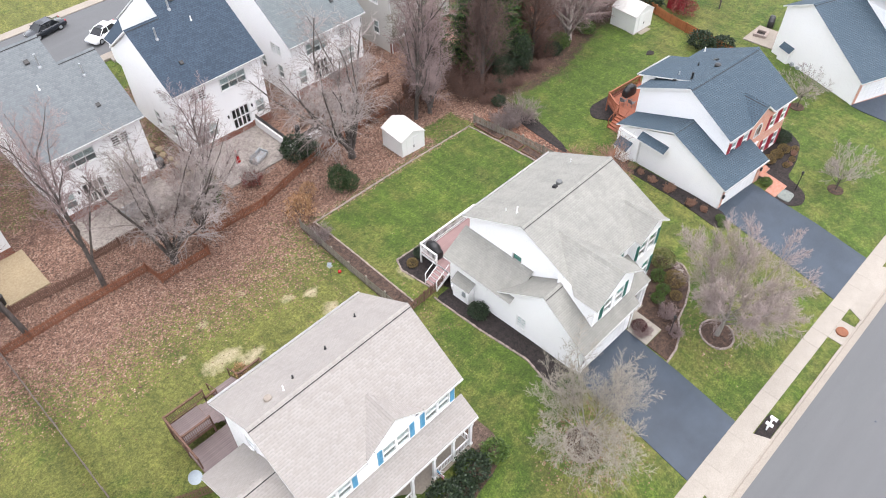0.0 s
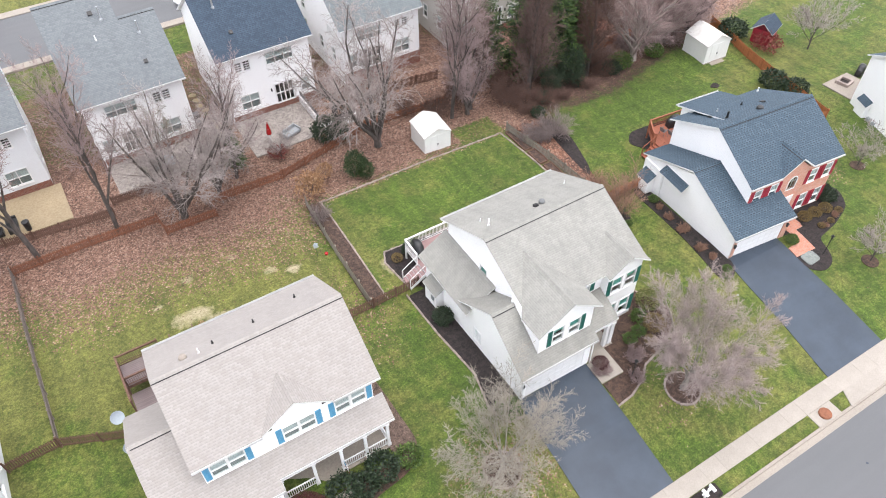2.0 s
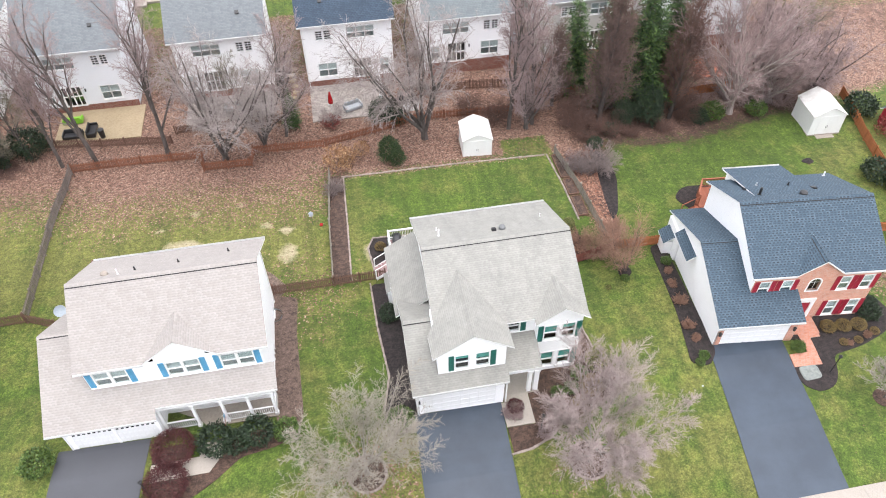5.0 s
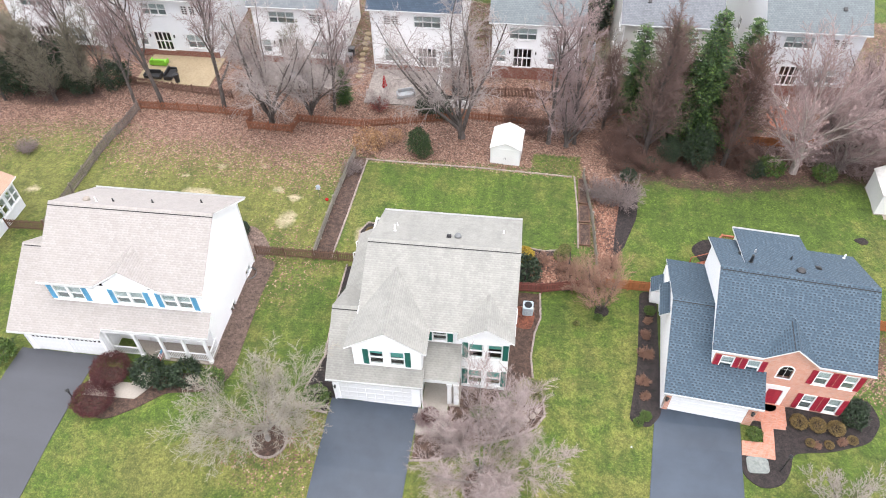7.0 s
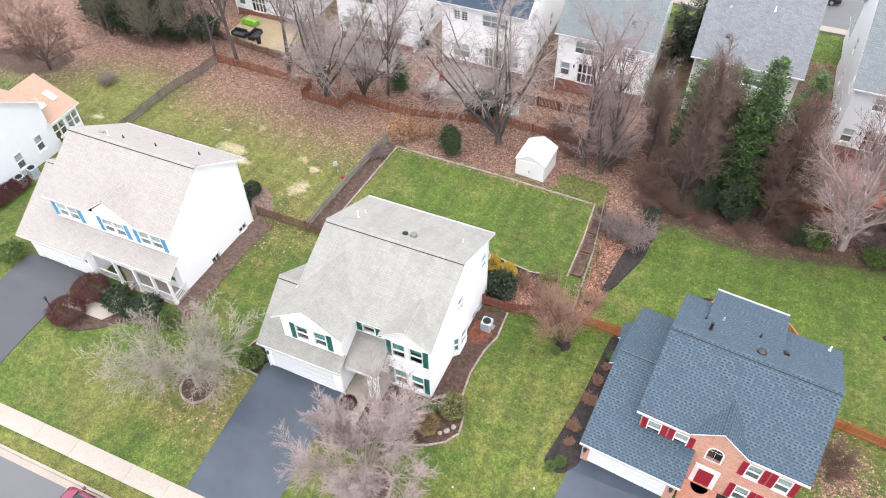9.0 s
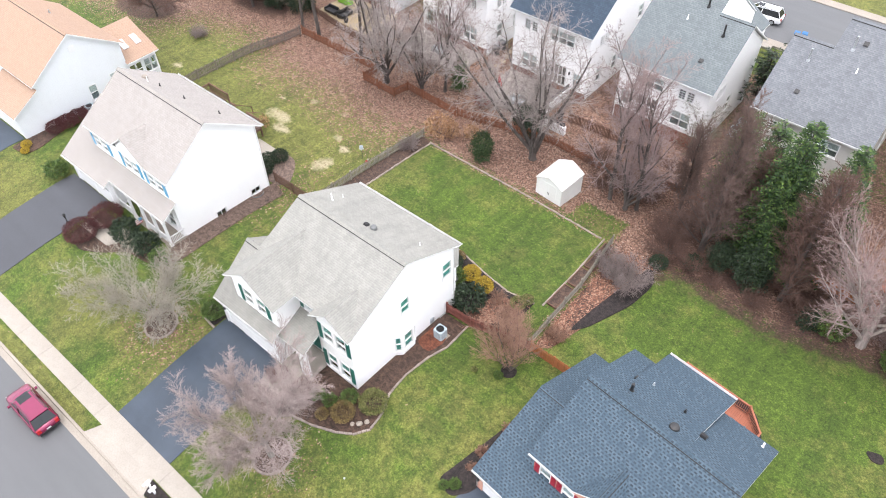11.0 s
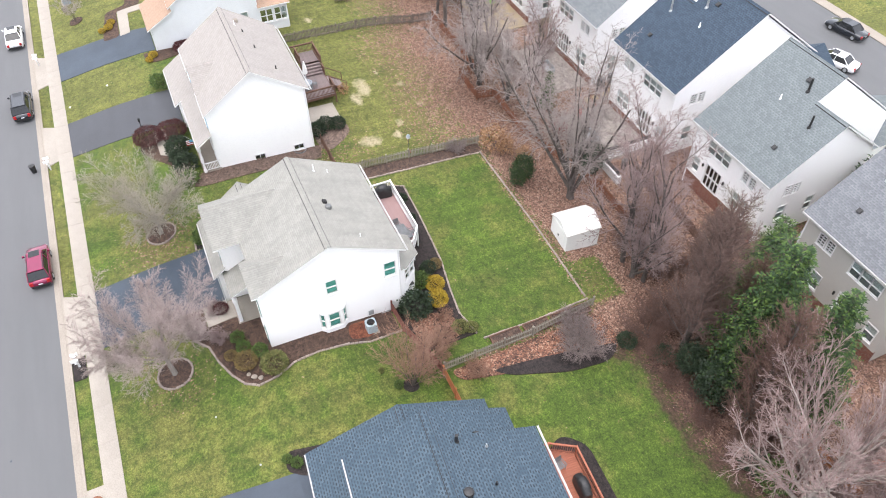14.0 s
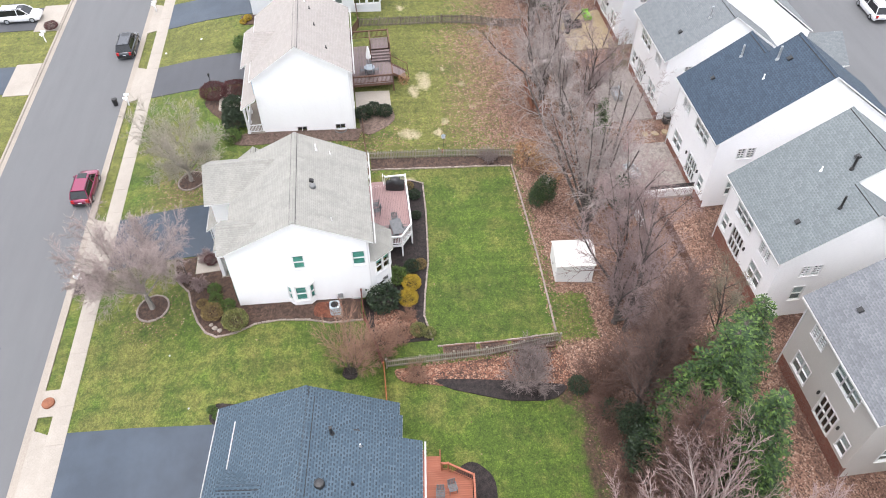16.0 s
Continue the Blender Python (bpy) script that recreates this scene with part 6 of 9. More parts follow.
def stone_mesh(lx, ly, lz):
    bm = bmesh.new()
    box(bm, -lx / 2, lx / 2, -ly / 2, ly / 2, 0, lz)
    bmesh.ops.bevel(bm, geom=[e for e in bm.edges if all(v.co.z > lz * 0.5 for v in e.verts)], offset=0.03, segments=1, affect="EDGES")
    return bm


FRONT_EDGE = [(-0.95, -11.0), (0.3, -10.85), (1.7, -10.3), (2.7, -9.5), (4.3, -9.1), (5.8, -8.5), (6.9, -7.8), (7.5, -6.9), (7.3, -5.6), (6.6, -4.1), (6.4, -2.2), (6.6, 0.0), (7.0, 1.5), (6.9, 3.9)]
tagged(part("garden_bed", sheet([(4.6, 3.9), (4.6, -5.2), (1.8, -5.2), (1.0, -7.0), (0.9, -9.2), (-0.95, -9.2)] + FRONT_EDGE, 0.055, 0.6, 0.1), MULCH_BROWN), "leafy brown mulch bed round the front corner", "garden bed")
stones(FRONT_EDGE, "row of low brown edging stones round the bed")
tagged(part("garden_path", sheet([(-1.0, -9.15), (0.95, -9.15), (0.95, -6.9), (-0.75, -6.9), (-0.75, -7.4), (-1.0, -7.4)], 0.085, 0.6, 0.1), CONCRETE), "pale concrete path from drive to porch", "path", kind="structure")
bed([(-6.6, -7.3), (-6.6, 4.9), (-8.6, 4.9), (-8.5, 0.5), (-8.2, -4.0), (-8.9, -6.8), (-8.3, -8.3), (-7.1, -8.4), (-7.1, -7.3)], MULCH, "dark mulch bed beside the garage wall", 0.5)
stones([(-8.55, 4.9), (-8.5, 0.5), (-8.2, -4.0), (-8.9, -6.8), (-8.3, -8.3), (-7.15, -8.4)], "row of low brown edging stones beside the lawn")
BACK_EDGE = [(-8.0, 5.7), (-8.3, 9.0), (-7.8, 10.1), (-4.0, 10.0), (-1.2, 9.8), (1.5, 9.6), (4.8, 9.0), (7.0, 8.7), (9.3, 9.1)]
tagged(part("garden_bed", sheet([(9.4, 4.7), (5.0, 4.0), (4.7, 4.9), (-7.0, 4.9), (-7.2, 5.6)] + BACK_EDGE, 0.055, 0.6, 0.1), MULCH), "dark mulch bed under the white deck", "garden bed")
stones(BACK_EDGE, "row of edging stones along the back lawn")
bed([(5.9, 4.9), (8.0, 4.8), (9.2, 5.2), (9.0, 8.3), (7.0, 8.1), (6.2, 6.6)], MULCH_AUTUMN, "russet leaf-strewn soil behind the red fence", 0.6, 0.085)
bed([(11.0, 2.5), (11.7, 2.2), (12.2, 2.7), (12.0, 3.4), (11.2, 3.3)], MULCH, "small dark mulch ring round a tawny tree", 0.3)
bed([(-11.5, 5.6), (-10.0, 5.6), (-9.75, 12), (-9.6, 18.8), (-10.9, 19.0)], MULCH_LEAFY, "narrow dark mulch strip between the two yards", 0.3)
stones([(-9.95, 5.7), (-9.72, 12), (-9.55, 18.6)], "row of red-brown edging blocks along the lawn", mat=TIMBER)
stones([(-9.55, 18.65), (1.4, 18.75), (9.6, 18.55)], "row of red-brown edging blocks along the lawn", mat=TIMBER)
stones([(9.65, 18.5), (9.9, 14.0), (9.9, 9.4)], "row of red-brown edging blocks along the lawn", mat=TIMBER)
bed([(11.6, 5.9), (12.6, 6.3), (13.4, 9.8), (14.9, 14.0), (15.2, 17.0), (14.2, 18.8), (11.2, 18.6)], MULCH_AUTUMN, "leaf-strewn mulch bed beside the picket fence", 0.8)
bed([(12.7, 8.6), (13.6, 9.8), (15.0, 14.0), (15.3, 17.2), (14.2, 18.6), (13.4, 14.5), (12.9, 11.0)], MULCH, "bare dark soil along the lawn", 0.8, 0.085)
# timber-framed raised beds
for k, (y0, y1) in enumerate(((9.8, 12.2), (12.6, 14.6), (15.0, 18.2))):
    b = thing("raised_bed", pose(10.45, (y0 + y1) / 2, gz(10.45, (y0 + y1) / 2)), "low rust-coloured timber bed filled with soil", "raised bed", "timber beds beside the lawn")
    d = (y1 - y0) / 2
    for s in (-1, 1):
        part("board", boxed((s * 0.42 - 0.04, s * 0.42 + 0.04, -d, d, -0.15, 0.24)), BROWNWOOD, b)
        part("board", boxed((-0.38, 0.38, s * d - 0.04, s * d + 0.04, -0.15, 0.235)), BROWNWOOD, b)
    part("soil", boxed((-0.38, 0.38, -d + 0.04, d - 0.04, -0.15, 0.16)), MULCH_LEAFY, b)
# by the tan-roofed house
bed([(-15.9, -6.6), (-15.0, -7.6), (-14.2, -6.4), (-14.3, -2.3), (-14.4, 1.1), (-14.2, 4.6), (-16.1, 5.0), (-16.1, -5.2)], MULCH_WORN, "brown mulch strip along the white side wall", 0.6)
bed([(-23.9, -7.0), (-21.7, -6.8), (-21.6, -8.0), (-20.6, -8.3), (-20.2, -6.9), (-16.0, -6.6), (-15.0, -7.6), (-16.2, -8.0), (-18.3, -8.3), (-20.0, -9.6), (-21.8, -10.6), (-23.8, -10.4)], MULCH_BROWN, "brown mulch bed in front of the porch", 0.5)
tagged(part("garden_path", sheet([(-20.9, -7.0), (-20.9, -7.9), (-23.9, -8.0), (-24.0, -9.1), (-20.3, -9.0), (-19.4, -7.9), (-19.4, -7.0)], 0.095, 0.6, 0.1), CONCRETE), "pale concrete path from drive to porch", "path", kind="structure")
bed([(-19.1, 4.7), (-15.4, 4.9), (-14.9, 5.8), (-16.2, 7.6), (-17.2, 8.4), (-19.1, 8.2)], MULCH_PALE, "bleached mulch bed behind the house", 0.7)
tagged(part("patio", sheet([(-21.8, 4.6), (-19.15, 4.6), (-19.15, 8.1), (-21.8, 8.1)], 0.09, 1.0, 0.2), CONCRETE), "small pale concrete patio beside the deck", "patio", kind="structure")
bed([(5.0, 0.4), (6.3, 0.2), (6.6, 1.6), (6.3, 2.6), (5.0, 2.4)], MULCH_RED, "patch of red bark mulch beside the wall", 0.5, 0.085)
# by the brick-fronted house
bed([(20.9, -5.9), (21.9, -6.0), (22.0, -7.2), (20.4, -7.5), (20.1, -9.4), (21.2, -10.3), (22.6, -9.9), (23.3, -8.8), (23.6, -7.6), (26.2, -7.2), (28.8, -6.3), (30.0, -4.6), (29.6, -2.8), (27.9, -3.2), (27.6, -4.4), (23.6, -4.1)], MULCH, "dark mulch bed along the brick front", 0.7)
tagged(part("garden_path", sheet([(21.9, -4.9), (23.6, -5.0), (23.4, -6.0), (22.6, -6.0), (22.4, -8.2), (20.3, -8.1), (20.4, -7.1), (21.8, -7.1)], 0.1, 0.5, 0.1), BRICK_PAVE), "salmon brick path to the front door", "path", kind="structure")
tagged(part("stone_slab", sheet(rounded([(20.5, -8.15), (21.9, -8.15), (21.9, -9.2), (20.5, -9.3)], 0.3), 0.12, 0.6, 0.1), FLAG), "grey-green flagstone at the end of the path", "slab")
bed([(15.3, -5.9), (15.9, 5.4), (14.6, 5.2), (14.0, -1.6), (13.4, -5.0), (13.1, -6.6), (14.4, -7.0)], MULCH, "dark mulch strip along the white garage wall", 0.5)
bed([(20.0, 9.0), (19.0, 10.6), (20.4, 12.0), (26.2, 11.6), (27.6, 9.6), (27.2, 6.4), (20.0, 7.0)], MULCH, "dark mulch round the red deck", 0.8)
bed([(32.9, 13.6), (33.6, 13.0), (34.3, 13.3), (34.0, 14.0)], MULCH, "small ring of bare soil in the lawn", 0.4)
bed([(-43.1, -11.5), (-43.0, -9.7), (-48.5, -9.4), (-48.6, -6.6), (-52.5, -6.4), (-53.0, -7.6), (-49.4, -8.3), (-49.2, -10.6), (-45.0, -11.3)], MULCH_BROWN, "red-brown mulch bed with golden shrubs", 0.5)
tagged(part("garden_path", sheet([(-42.9, -9.6), (-42.9, -8.5), (-47.2, -8.2), (-47.2, -6.8), (-46.0, -6.6), (-46.0, -4.2), (-48.4, -4.2), (-48.4, -9.3)], 0.09, 0.6, 0.1), CONCRETE), "pale concrete path from drive to front door", "path", kind="structure")
bed([(-37.6, -7.9), (-35.6, -7.6), (-35.2, -6.4), (-36.6, -2.0), (-37.3, -2.0)], MULCH_BROWN, "brown mulch bed beside the grey house", 0.4)
for x, y, r in ((3.75, -12.2, 1.25), (-10.5, -10.7, 1.2), (25.2, -11.4, 0.7), (34.4, -3.2, 0.7), (-50.4, -14.0, 0.8)):
    bed([(x + r * math.cos(a), y + r * math.sin(a)) for a in [k * math.tau / 14 for k in range(14)]], MULCH_BROWN, "round brown mulch ring under a tree", 0.3)
    if r > 1:
        stones([(x + r * math.cos(a), y + r * math.sin(a)) for a in [k * math.tau / 24 for k in range(24)]], "ring of low stones round a tree", True, 0.28)


# ---- fences ----
def picket_mesh(high, wide, pointed, mat):
    """One upright board of a fence, with a pointed or a square head."""
    def build():
        bm, w = bmesh.new(), wide / 2
        head = [(w, high - 0.07), (0, high), (-w, high - 0.07)] if pointed else [(w, high), (-w, high)]
        face = [(-w, 0.06), (w, 0.06)] + head
        a, b = [bm.verts.new((u, -0.011, v)) for u, v in face], [bm.verts.new((u, 0.011, v)) for u, v in face]
        bm.faces.new(a)
        bm.faces.new(b[::-1])
        for k in range(1, len(face)):
            j = (k + 1) % len(face)
            bm.faces.new((a[k], b[k], b[j], a[j]))
        return bm
    return shared(("picket", high, wide, pointed, mat.name), build)


def fence(path, label, mat, high=1.1, gap=0.145, wide=0.085, every=2.4, pointed=True):
    """Posts, two rails to a bay, and pickets that follow the ground."""
    x0, y0 = path[0]
    f = thing("fence", pose(x0, y0, gz(x0, y0)), label, "fence")
    inv = f.matrix_basis.inverted()
    post_me = shared(("post", high, mat.name), lambda: boxed((-0.05, 0.05, -0.05, 0.05, -0.3, high + 0.06), (-0.062, 0.062, -0.062, 0.062, high + 0.06, high + 0.1)))
    rnd = random.Random(int(abs(x0 * 13 + y0 * 7)))
    for (ax, ay), (bx, by) in zip(path, path[1:]):
        ln = math.hypot(bx - ax, by - ay)
        ang = math.degrees(math.atan2(by - ay, bx - ax))
        n = max(1, round(ln / every))
        ends = [(ax + (bx - ax) * k / n, ay + (by - ay) * k / n) for k in range(n + 1)]
        for px, py in ends:
            placed("post", post_me, mat, f, m=inv @ pose(px, py, gz(px, py), rnd.uniform(-1.5, 1.5), rnd.uniform(-1.5, 1.5), ang))
        for (px, py), (qx, qy) in zip(ends, ends[1:]):
            for hz in (0.28, high - 0.22):
                bm = bmesh.new()
                a, b = Vector((px, py, gz(px, py) + hz)), Vector((qx, qy, gz(qx, qy) + hz))
                d = (b - a)
                q = d.to_track_quat("X", "Z").to_matrix().to_4x4()
                box(bm, 0, d.length, -0.02, 0.02, -0.045, 0.045, inv @ Matrix.Translation(a) @ q)
                part("rail", bm, mat, f)
        cnt = int(ln / gap)
        nx, ny = -(by - ay) / ln, (bx - ax) / ln
        for k in range(cnt + 1):
            t = k / max(1, cnt)
            px, py = ax + (bx - ax) * t + nx * 0.033, ay + (by - ay) * t + ny * 0.033
            m = inv @ pose(px, py, gz(px, py), 0, rnd.uniform(-1.5, 1.5), ang) @ Matrix.Diagonal((1, 1, 1 + rnd.uniform(-0.025, 0.025), 1))
            placed("picket", picket_mesh(high, wide, pointed, mat), mat, f, m=m)
    return f


fence([(-15.95, 5.15), (-11.3, 5.25), (-7.3, 5.4)], "weathered red-brown picket fence between two houses", BROWNWOOD, 1.15)
fence([(-11.35, 5.4), (-11.2, 12.0), (-10.75, 19.0)], "low grey weathered picket fence beside a mulch strip", PALEWOOD, 1.0)
fence([(-34.2, 24.5), (-28.0, 24.6), (-22.4, 24.4)], "rust-brown picket fence in fallen leaves", TIMBER, 1.05)
fence([(-22.4, 24.4), (-22.2, 22.4), (-17.8, 22.3), (-17.6, 24.2), (-11.0, 24.0)], "rust-brown picket fence stepping round a tree", TIMBER, 1.05)
fence([(-10.8, 24.1), (-1.0, 26.6), (8.0, 26.2)], "rust-brown picket fence among bare trees", TIMBER, 1.0)
fence([(-34.0, 5.6), (-34.1, 15.0), (-34.3, 24.3)], "grey weathered picket fence between two yards", GREYWOOD, 1.15)
fence([(-37.2, 5.4), (-34.0, 5.5), (-29.2, 3.4)], "dark brown picket fence beside the house", BROWNWOOD, 1.15)
fence([(4.9, 4.0), (7.0, 4.1), (11.6, 5.3)], "red-brown board fence between two houses", RED_STAIN, 1.1, 0.1, 0.095, pointed=False)
fence([(11.7, 5.3), (15.7, 5.3)], "orange cedar board fence beside the white wall", CEDAR, 1.15, 0.1, 0.096, pointed=False)
fence([(11.4, 5.5), (11.1, 12.9), (10.4, 18.6)], "pale grey weathered picket fence along a mulch bed", PALEWOOD, 1.05)
fence([(42.2, 22.5), (40.0, 13.0), (38.0, 3.2)], "orange cedar board fence beside a white shed", CEDAR, 1.2, 0.1, 0.096, pointed=False)
fence([(28.4, 3.9), (33.0, 3.6), (38.0, 3.2)], "orange cedar board fence behind the brick house", CEDAR, 1.2, 0.1, 0.096, pointed=False)
fence([(-38.6, 29.0), (-32.0, 28.0), (-25.4, 27.3)], "dark picket fence round a patio", BROWNWOOD, 1.0)
fence([(-25.2, 28.8), (-14.6, 28.9)], "dark picket fence behind a patio", BROWNWOOD, 1.0)
fence([(24.6, 25.5), (31.2, 25.8), (37.5, 26.1)], "orange cedar board fence among fallen leaves", CEDAR, 1.1, 0.11, 0.1, pointed=False)
fence([(9.5, 28.0), (13.0, 28.2), (22.5, 27.8)], "dark rust picket fence under the evergreens", TIMBER, 1.0)
fence([(-1.9, 30.6), (4.8, 31.0), (9.6, 30.4)], "tan timber fence behind a tall house", BROWNWOOD, 1.2)


# ---- decks ----
def planks(parent, x0, x1, y0, y1, z, mat, along="x", step=0.145, cut=None):
    """Deck boards with gaps; cut(x, y) keeps a board's stretch where it is true."""
    n = int(((y1 - y0) if along == "x" else (x1 - x0)) / step)
    for k in range(n):
        c = (y0 if along == "x" else x0) + (k + 0.5) * step
        lo, hi = (x0, x1) if along == "x" else (y0, y1)
        if cut:
            ok = [u for u in np.linspace(lo, hi, 41) if cut(*((u, c) if along == "x" else (c, u)))]
            if len(ok) < 2:
                continue
            lo, hi = ok[0], ok[-1]
        ln = round(hi - lo, 2)
        me = shared(("plank", ln, along, mat.name), lambda: boxed((-ln / 2, ln / 2, -0.068, 0.068, -0.03, 0.0) if along == "x" else (-0.068, 0.068, -ln / 2, ln / 2, -0.03, 0.0)))
        mid = (lo + hi) / 2
        placed("plank", me, mat, parent, m=pose(mid, c, z) if along == "x" else pose(c, mid, z))


def railing(parent, pts, z, mat, high=0.95, gap=0.13, post=0.09):
    for k, (a, b) in enumerate(zip(pts, pts[1:])):
        a, b = Vector((*a, z)), Vector((*b, z))
        d = b - a
        q = Matrix.Translation(a) @ d.to_track_quat("X", "Z").to_matrix().to_4x4()
        for lo, hi, w in ((high - 0.06, high, 0.06), (high - 0.16, high - 0.1, 0.025), (0.1, 0.16, 0.025)):
            bm = bmesh.new()
            box(bm, 0, d.length, -w, w, lo, hi, q)
            part("handrail" if w > 0.05 else "rail", bm, mat, parent)
        stick = shared(("baluster", high, mat.name), lambda: boxed((-0.018, 0.018, -0.018, 0.018, 0.16, high - 0.1)))
        n = max(2, int(d.length / gap))
        for i in range(1, n):
            placed("baluster", stick, mat, parent, m=q @ pose(d.length * i / n, 0, 0))
        for p in ((a, b) if k == len(pts) - 2 else (a,)):
            part("post", boxed((p.x - post / 2, p.x + post / 2, p.y - post / 2, p.y + post / 2, z - 0.3, z + high + 0.08)), mat, parent)


def stairs(parent, x, y, z, ang, steps, width, mat, rise=0.18, run=0.28, rail=None):
    m = pose(x, y, z, 0, 0, ang)
    for k in range(steps):
        bm = bmesh.new()
        box(bm, k * run, (k + 1) * run + 0.02, -width / 2, width / 2, -(k + 1) * rise - 0.04, -(k + 1) * rise, m)
        part("tread", bm, mat, parent)
        bm = bmesh.new()
        box(bm, k * run, k * run + 0.02, -width / 2, width / 2, -(k + 1) * rise, -k * rise - 0.04, m)
        part("riser", bm, rail or mat, parent)
    for s in (-1, 1):
        bm = bmesh.new()
        vs = [bm.verts.new(m @ Vector((u, s * (width / 2 + w), v))) for w in (0, 0.04) for u, v in ((0, -0.3), (0, 0.02), (steps * run, -steps * rise + 0.02), (steps * run, -steps * rise - 0.25))]
        for fc in ((0, 1, 2, 3), (7, 6, 5, 4), (0, 4, 5, 1), (1, 5, 6, 2), (2, 6, 7, 3), (3, 7, 4, 0)):
            bm.faces.new([vs[i] for i in fc])
        part("stringer", bm, rail or mat, parent)
        bm = bmesh.new()
        a, b = m @ Vector((0, s * width / 2, 0.92)), m @ Vector((steps * run, s * width / 2, -steps * rise + 0.92))
        tube(bm, a, b, 0.035, 0.035, 6)
        tube(bm, b, b - Vector((0, 0, 0.95)), 0.045, 0.045, 6)
        part("handrail", bm, rail or mat, parent)


def deck_frame(parent, pts, z, ground, mat):
    """Rim boards and legs under a deck."""
    for a, b in zip(pts, pts[1:] + pts[:1]):
        a, b = Vector((*a, z)), Vector((*b, z))
        bm = bmesh.new()
        box(bm, 0, (b - a).length, -0.02, 0.02, -0.28, -0.03, Matrix.Translation(a) @ (b - a).to_track_quat("X", "Z").to_matrix().to_4x4())
        part("rim_board", bm, mat, parent)
        part("leg", boxed((a.x - 0.06, a.x + 0.06, a.y - 0.06, a.y + 0.06, ground, z - 0.03)), mat, parent)


def white_deck():
    d = thing("deck", pose(0, 0, 1.5), "pinkish-brown board deck with white railings", "deck")
    z = 0.75
    rim = [(-6.6, 5.1), (-6.6, 8.5), (-0.6, 8.5), (0.75, 7.6), (0.75, 5.6)]
    planks(d, -6.6, 0.75, 5.1, 8.5, z, DECK_PINK, "x", cut=lambda x, y: x < 0.75 - max(0, (y - 7.5) * 1.35))
    deck_frame(d, rim, z, -1.0, TRIM)
    railing(d, [(-6.6, 6.7), (-6.6, 8.5), (-0.6, 8.5), (0.75, 7.6), (0.75, 6.8)], z, TRIM)
    railing(d, [(-5.0, 5.2), (-6.55, 5.2)], z, TRIM)
    stairs(d, -6.6, 5.95, z, 180, 5, 1.2, DECK_PINK, rail=TRIM)
    return d


white_deck()


def red_deck():
    d = thing("deck", pose(22.8, 0.7, 0.7, 0, 0, -5.5), "redwood-stained deck with matching railings and steps", "deck")
    z = 0.7
    rim = [(-3.4, 6.1), (-3.4, 7.9), (-2.6, 9.5), (2.2, 9.5), (3.6, 8.2), (3.6, 6.1)]
    planks(d, -3.4, 3.6, 6.1, 9.5, z, DECK_RED, "y", cut=lambda x, y: inside(x, y, rim))
    deck_frame(d, rim, z, -1.0, DECK_RED)
    railing(d, [(-3.4, 7.5), (-3.4, 7.9), (-2.6, 9.5), (2.2, 9.5), (3.6, 8.2), (3.6, 6.1)], z, DECK_RED)
    stairs(d, -3.4, 6.85, z, 180, 5, 1.1, DECK_RED)
    return d


red_deck()


def brown_deck():
    d = thing("deck", pose(-21.2, 0, 1.8), "weathered dark brown two-level deck behind the house", "deck")
    lo, hi = 0.55, 1.45
    planks(d, -7.8, -0.7, 4.5, 8.6, lo, DECK_BROWN, "x", cut=lambda x, y: not (x < -5.0 and y > 6.6))
    planks(d, -7.8, -5.7, 6.6, 8.6, hi, DECK_BROWN, "x")
    deck_frame(d, [(-7.8, 4.5), (-0.7, 4.5), (-0.7, 8.6), (-7.8, 8.6)], lo, -1.2, BROWNWOOD)
    deck_frame(d, [(-7.8, 6.6), (-5.7, 6.6), (-5.7, 8.6), (-7.8, 8.6)], hi, -1.2, BROWNWOOD)
    for k in range(4):
        part("tread", boxed((-5.7 + k * 0.3, -5.4 + k * 0.3, 6.65, 8.55, hi - 0.18 * (k + 1) - 0.05, hi - 0.18 * (k + 1)), (-5.7 + k * 0.3, -5.68 + k * 0.3, 6.65, 8.55, hi - 0.18 * (k + 1), hi - 0.18 * k - 0.05)), DECK_BROWN, d)
    railing(d, [(-7.8, 4.6), (-7.8, 8.6), (-5.0, 8.6)], hi, BROWNWOOD)
    railing(d, [(-7.7, 6.6), (-5.7, 6.6)], hi, BROWNWOOD)
    railing(d, [(-5.0, 8.6), (-4.2, 8.6)], lo, BROWNWOOD)
    railing(d, [(-2.4, 8.6), (-0.7, 8.6), (-0.7, 4.6)], lo, BROWNWOOD)
    stairs(d, -3.3, 8.6, lo, 90, 6, 1.7, DECK_BROWN, rail=BROWNWOOD)
    return d


brown_deck()


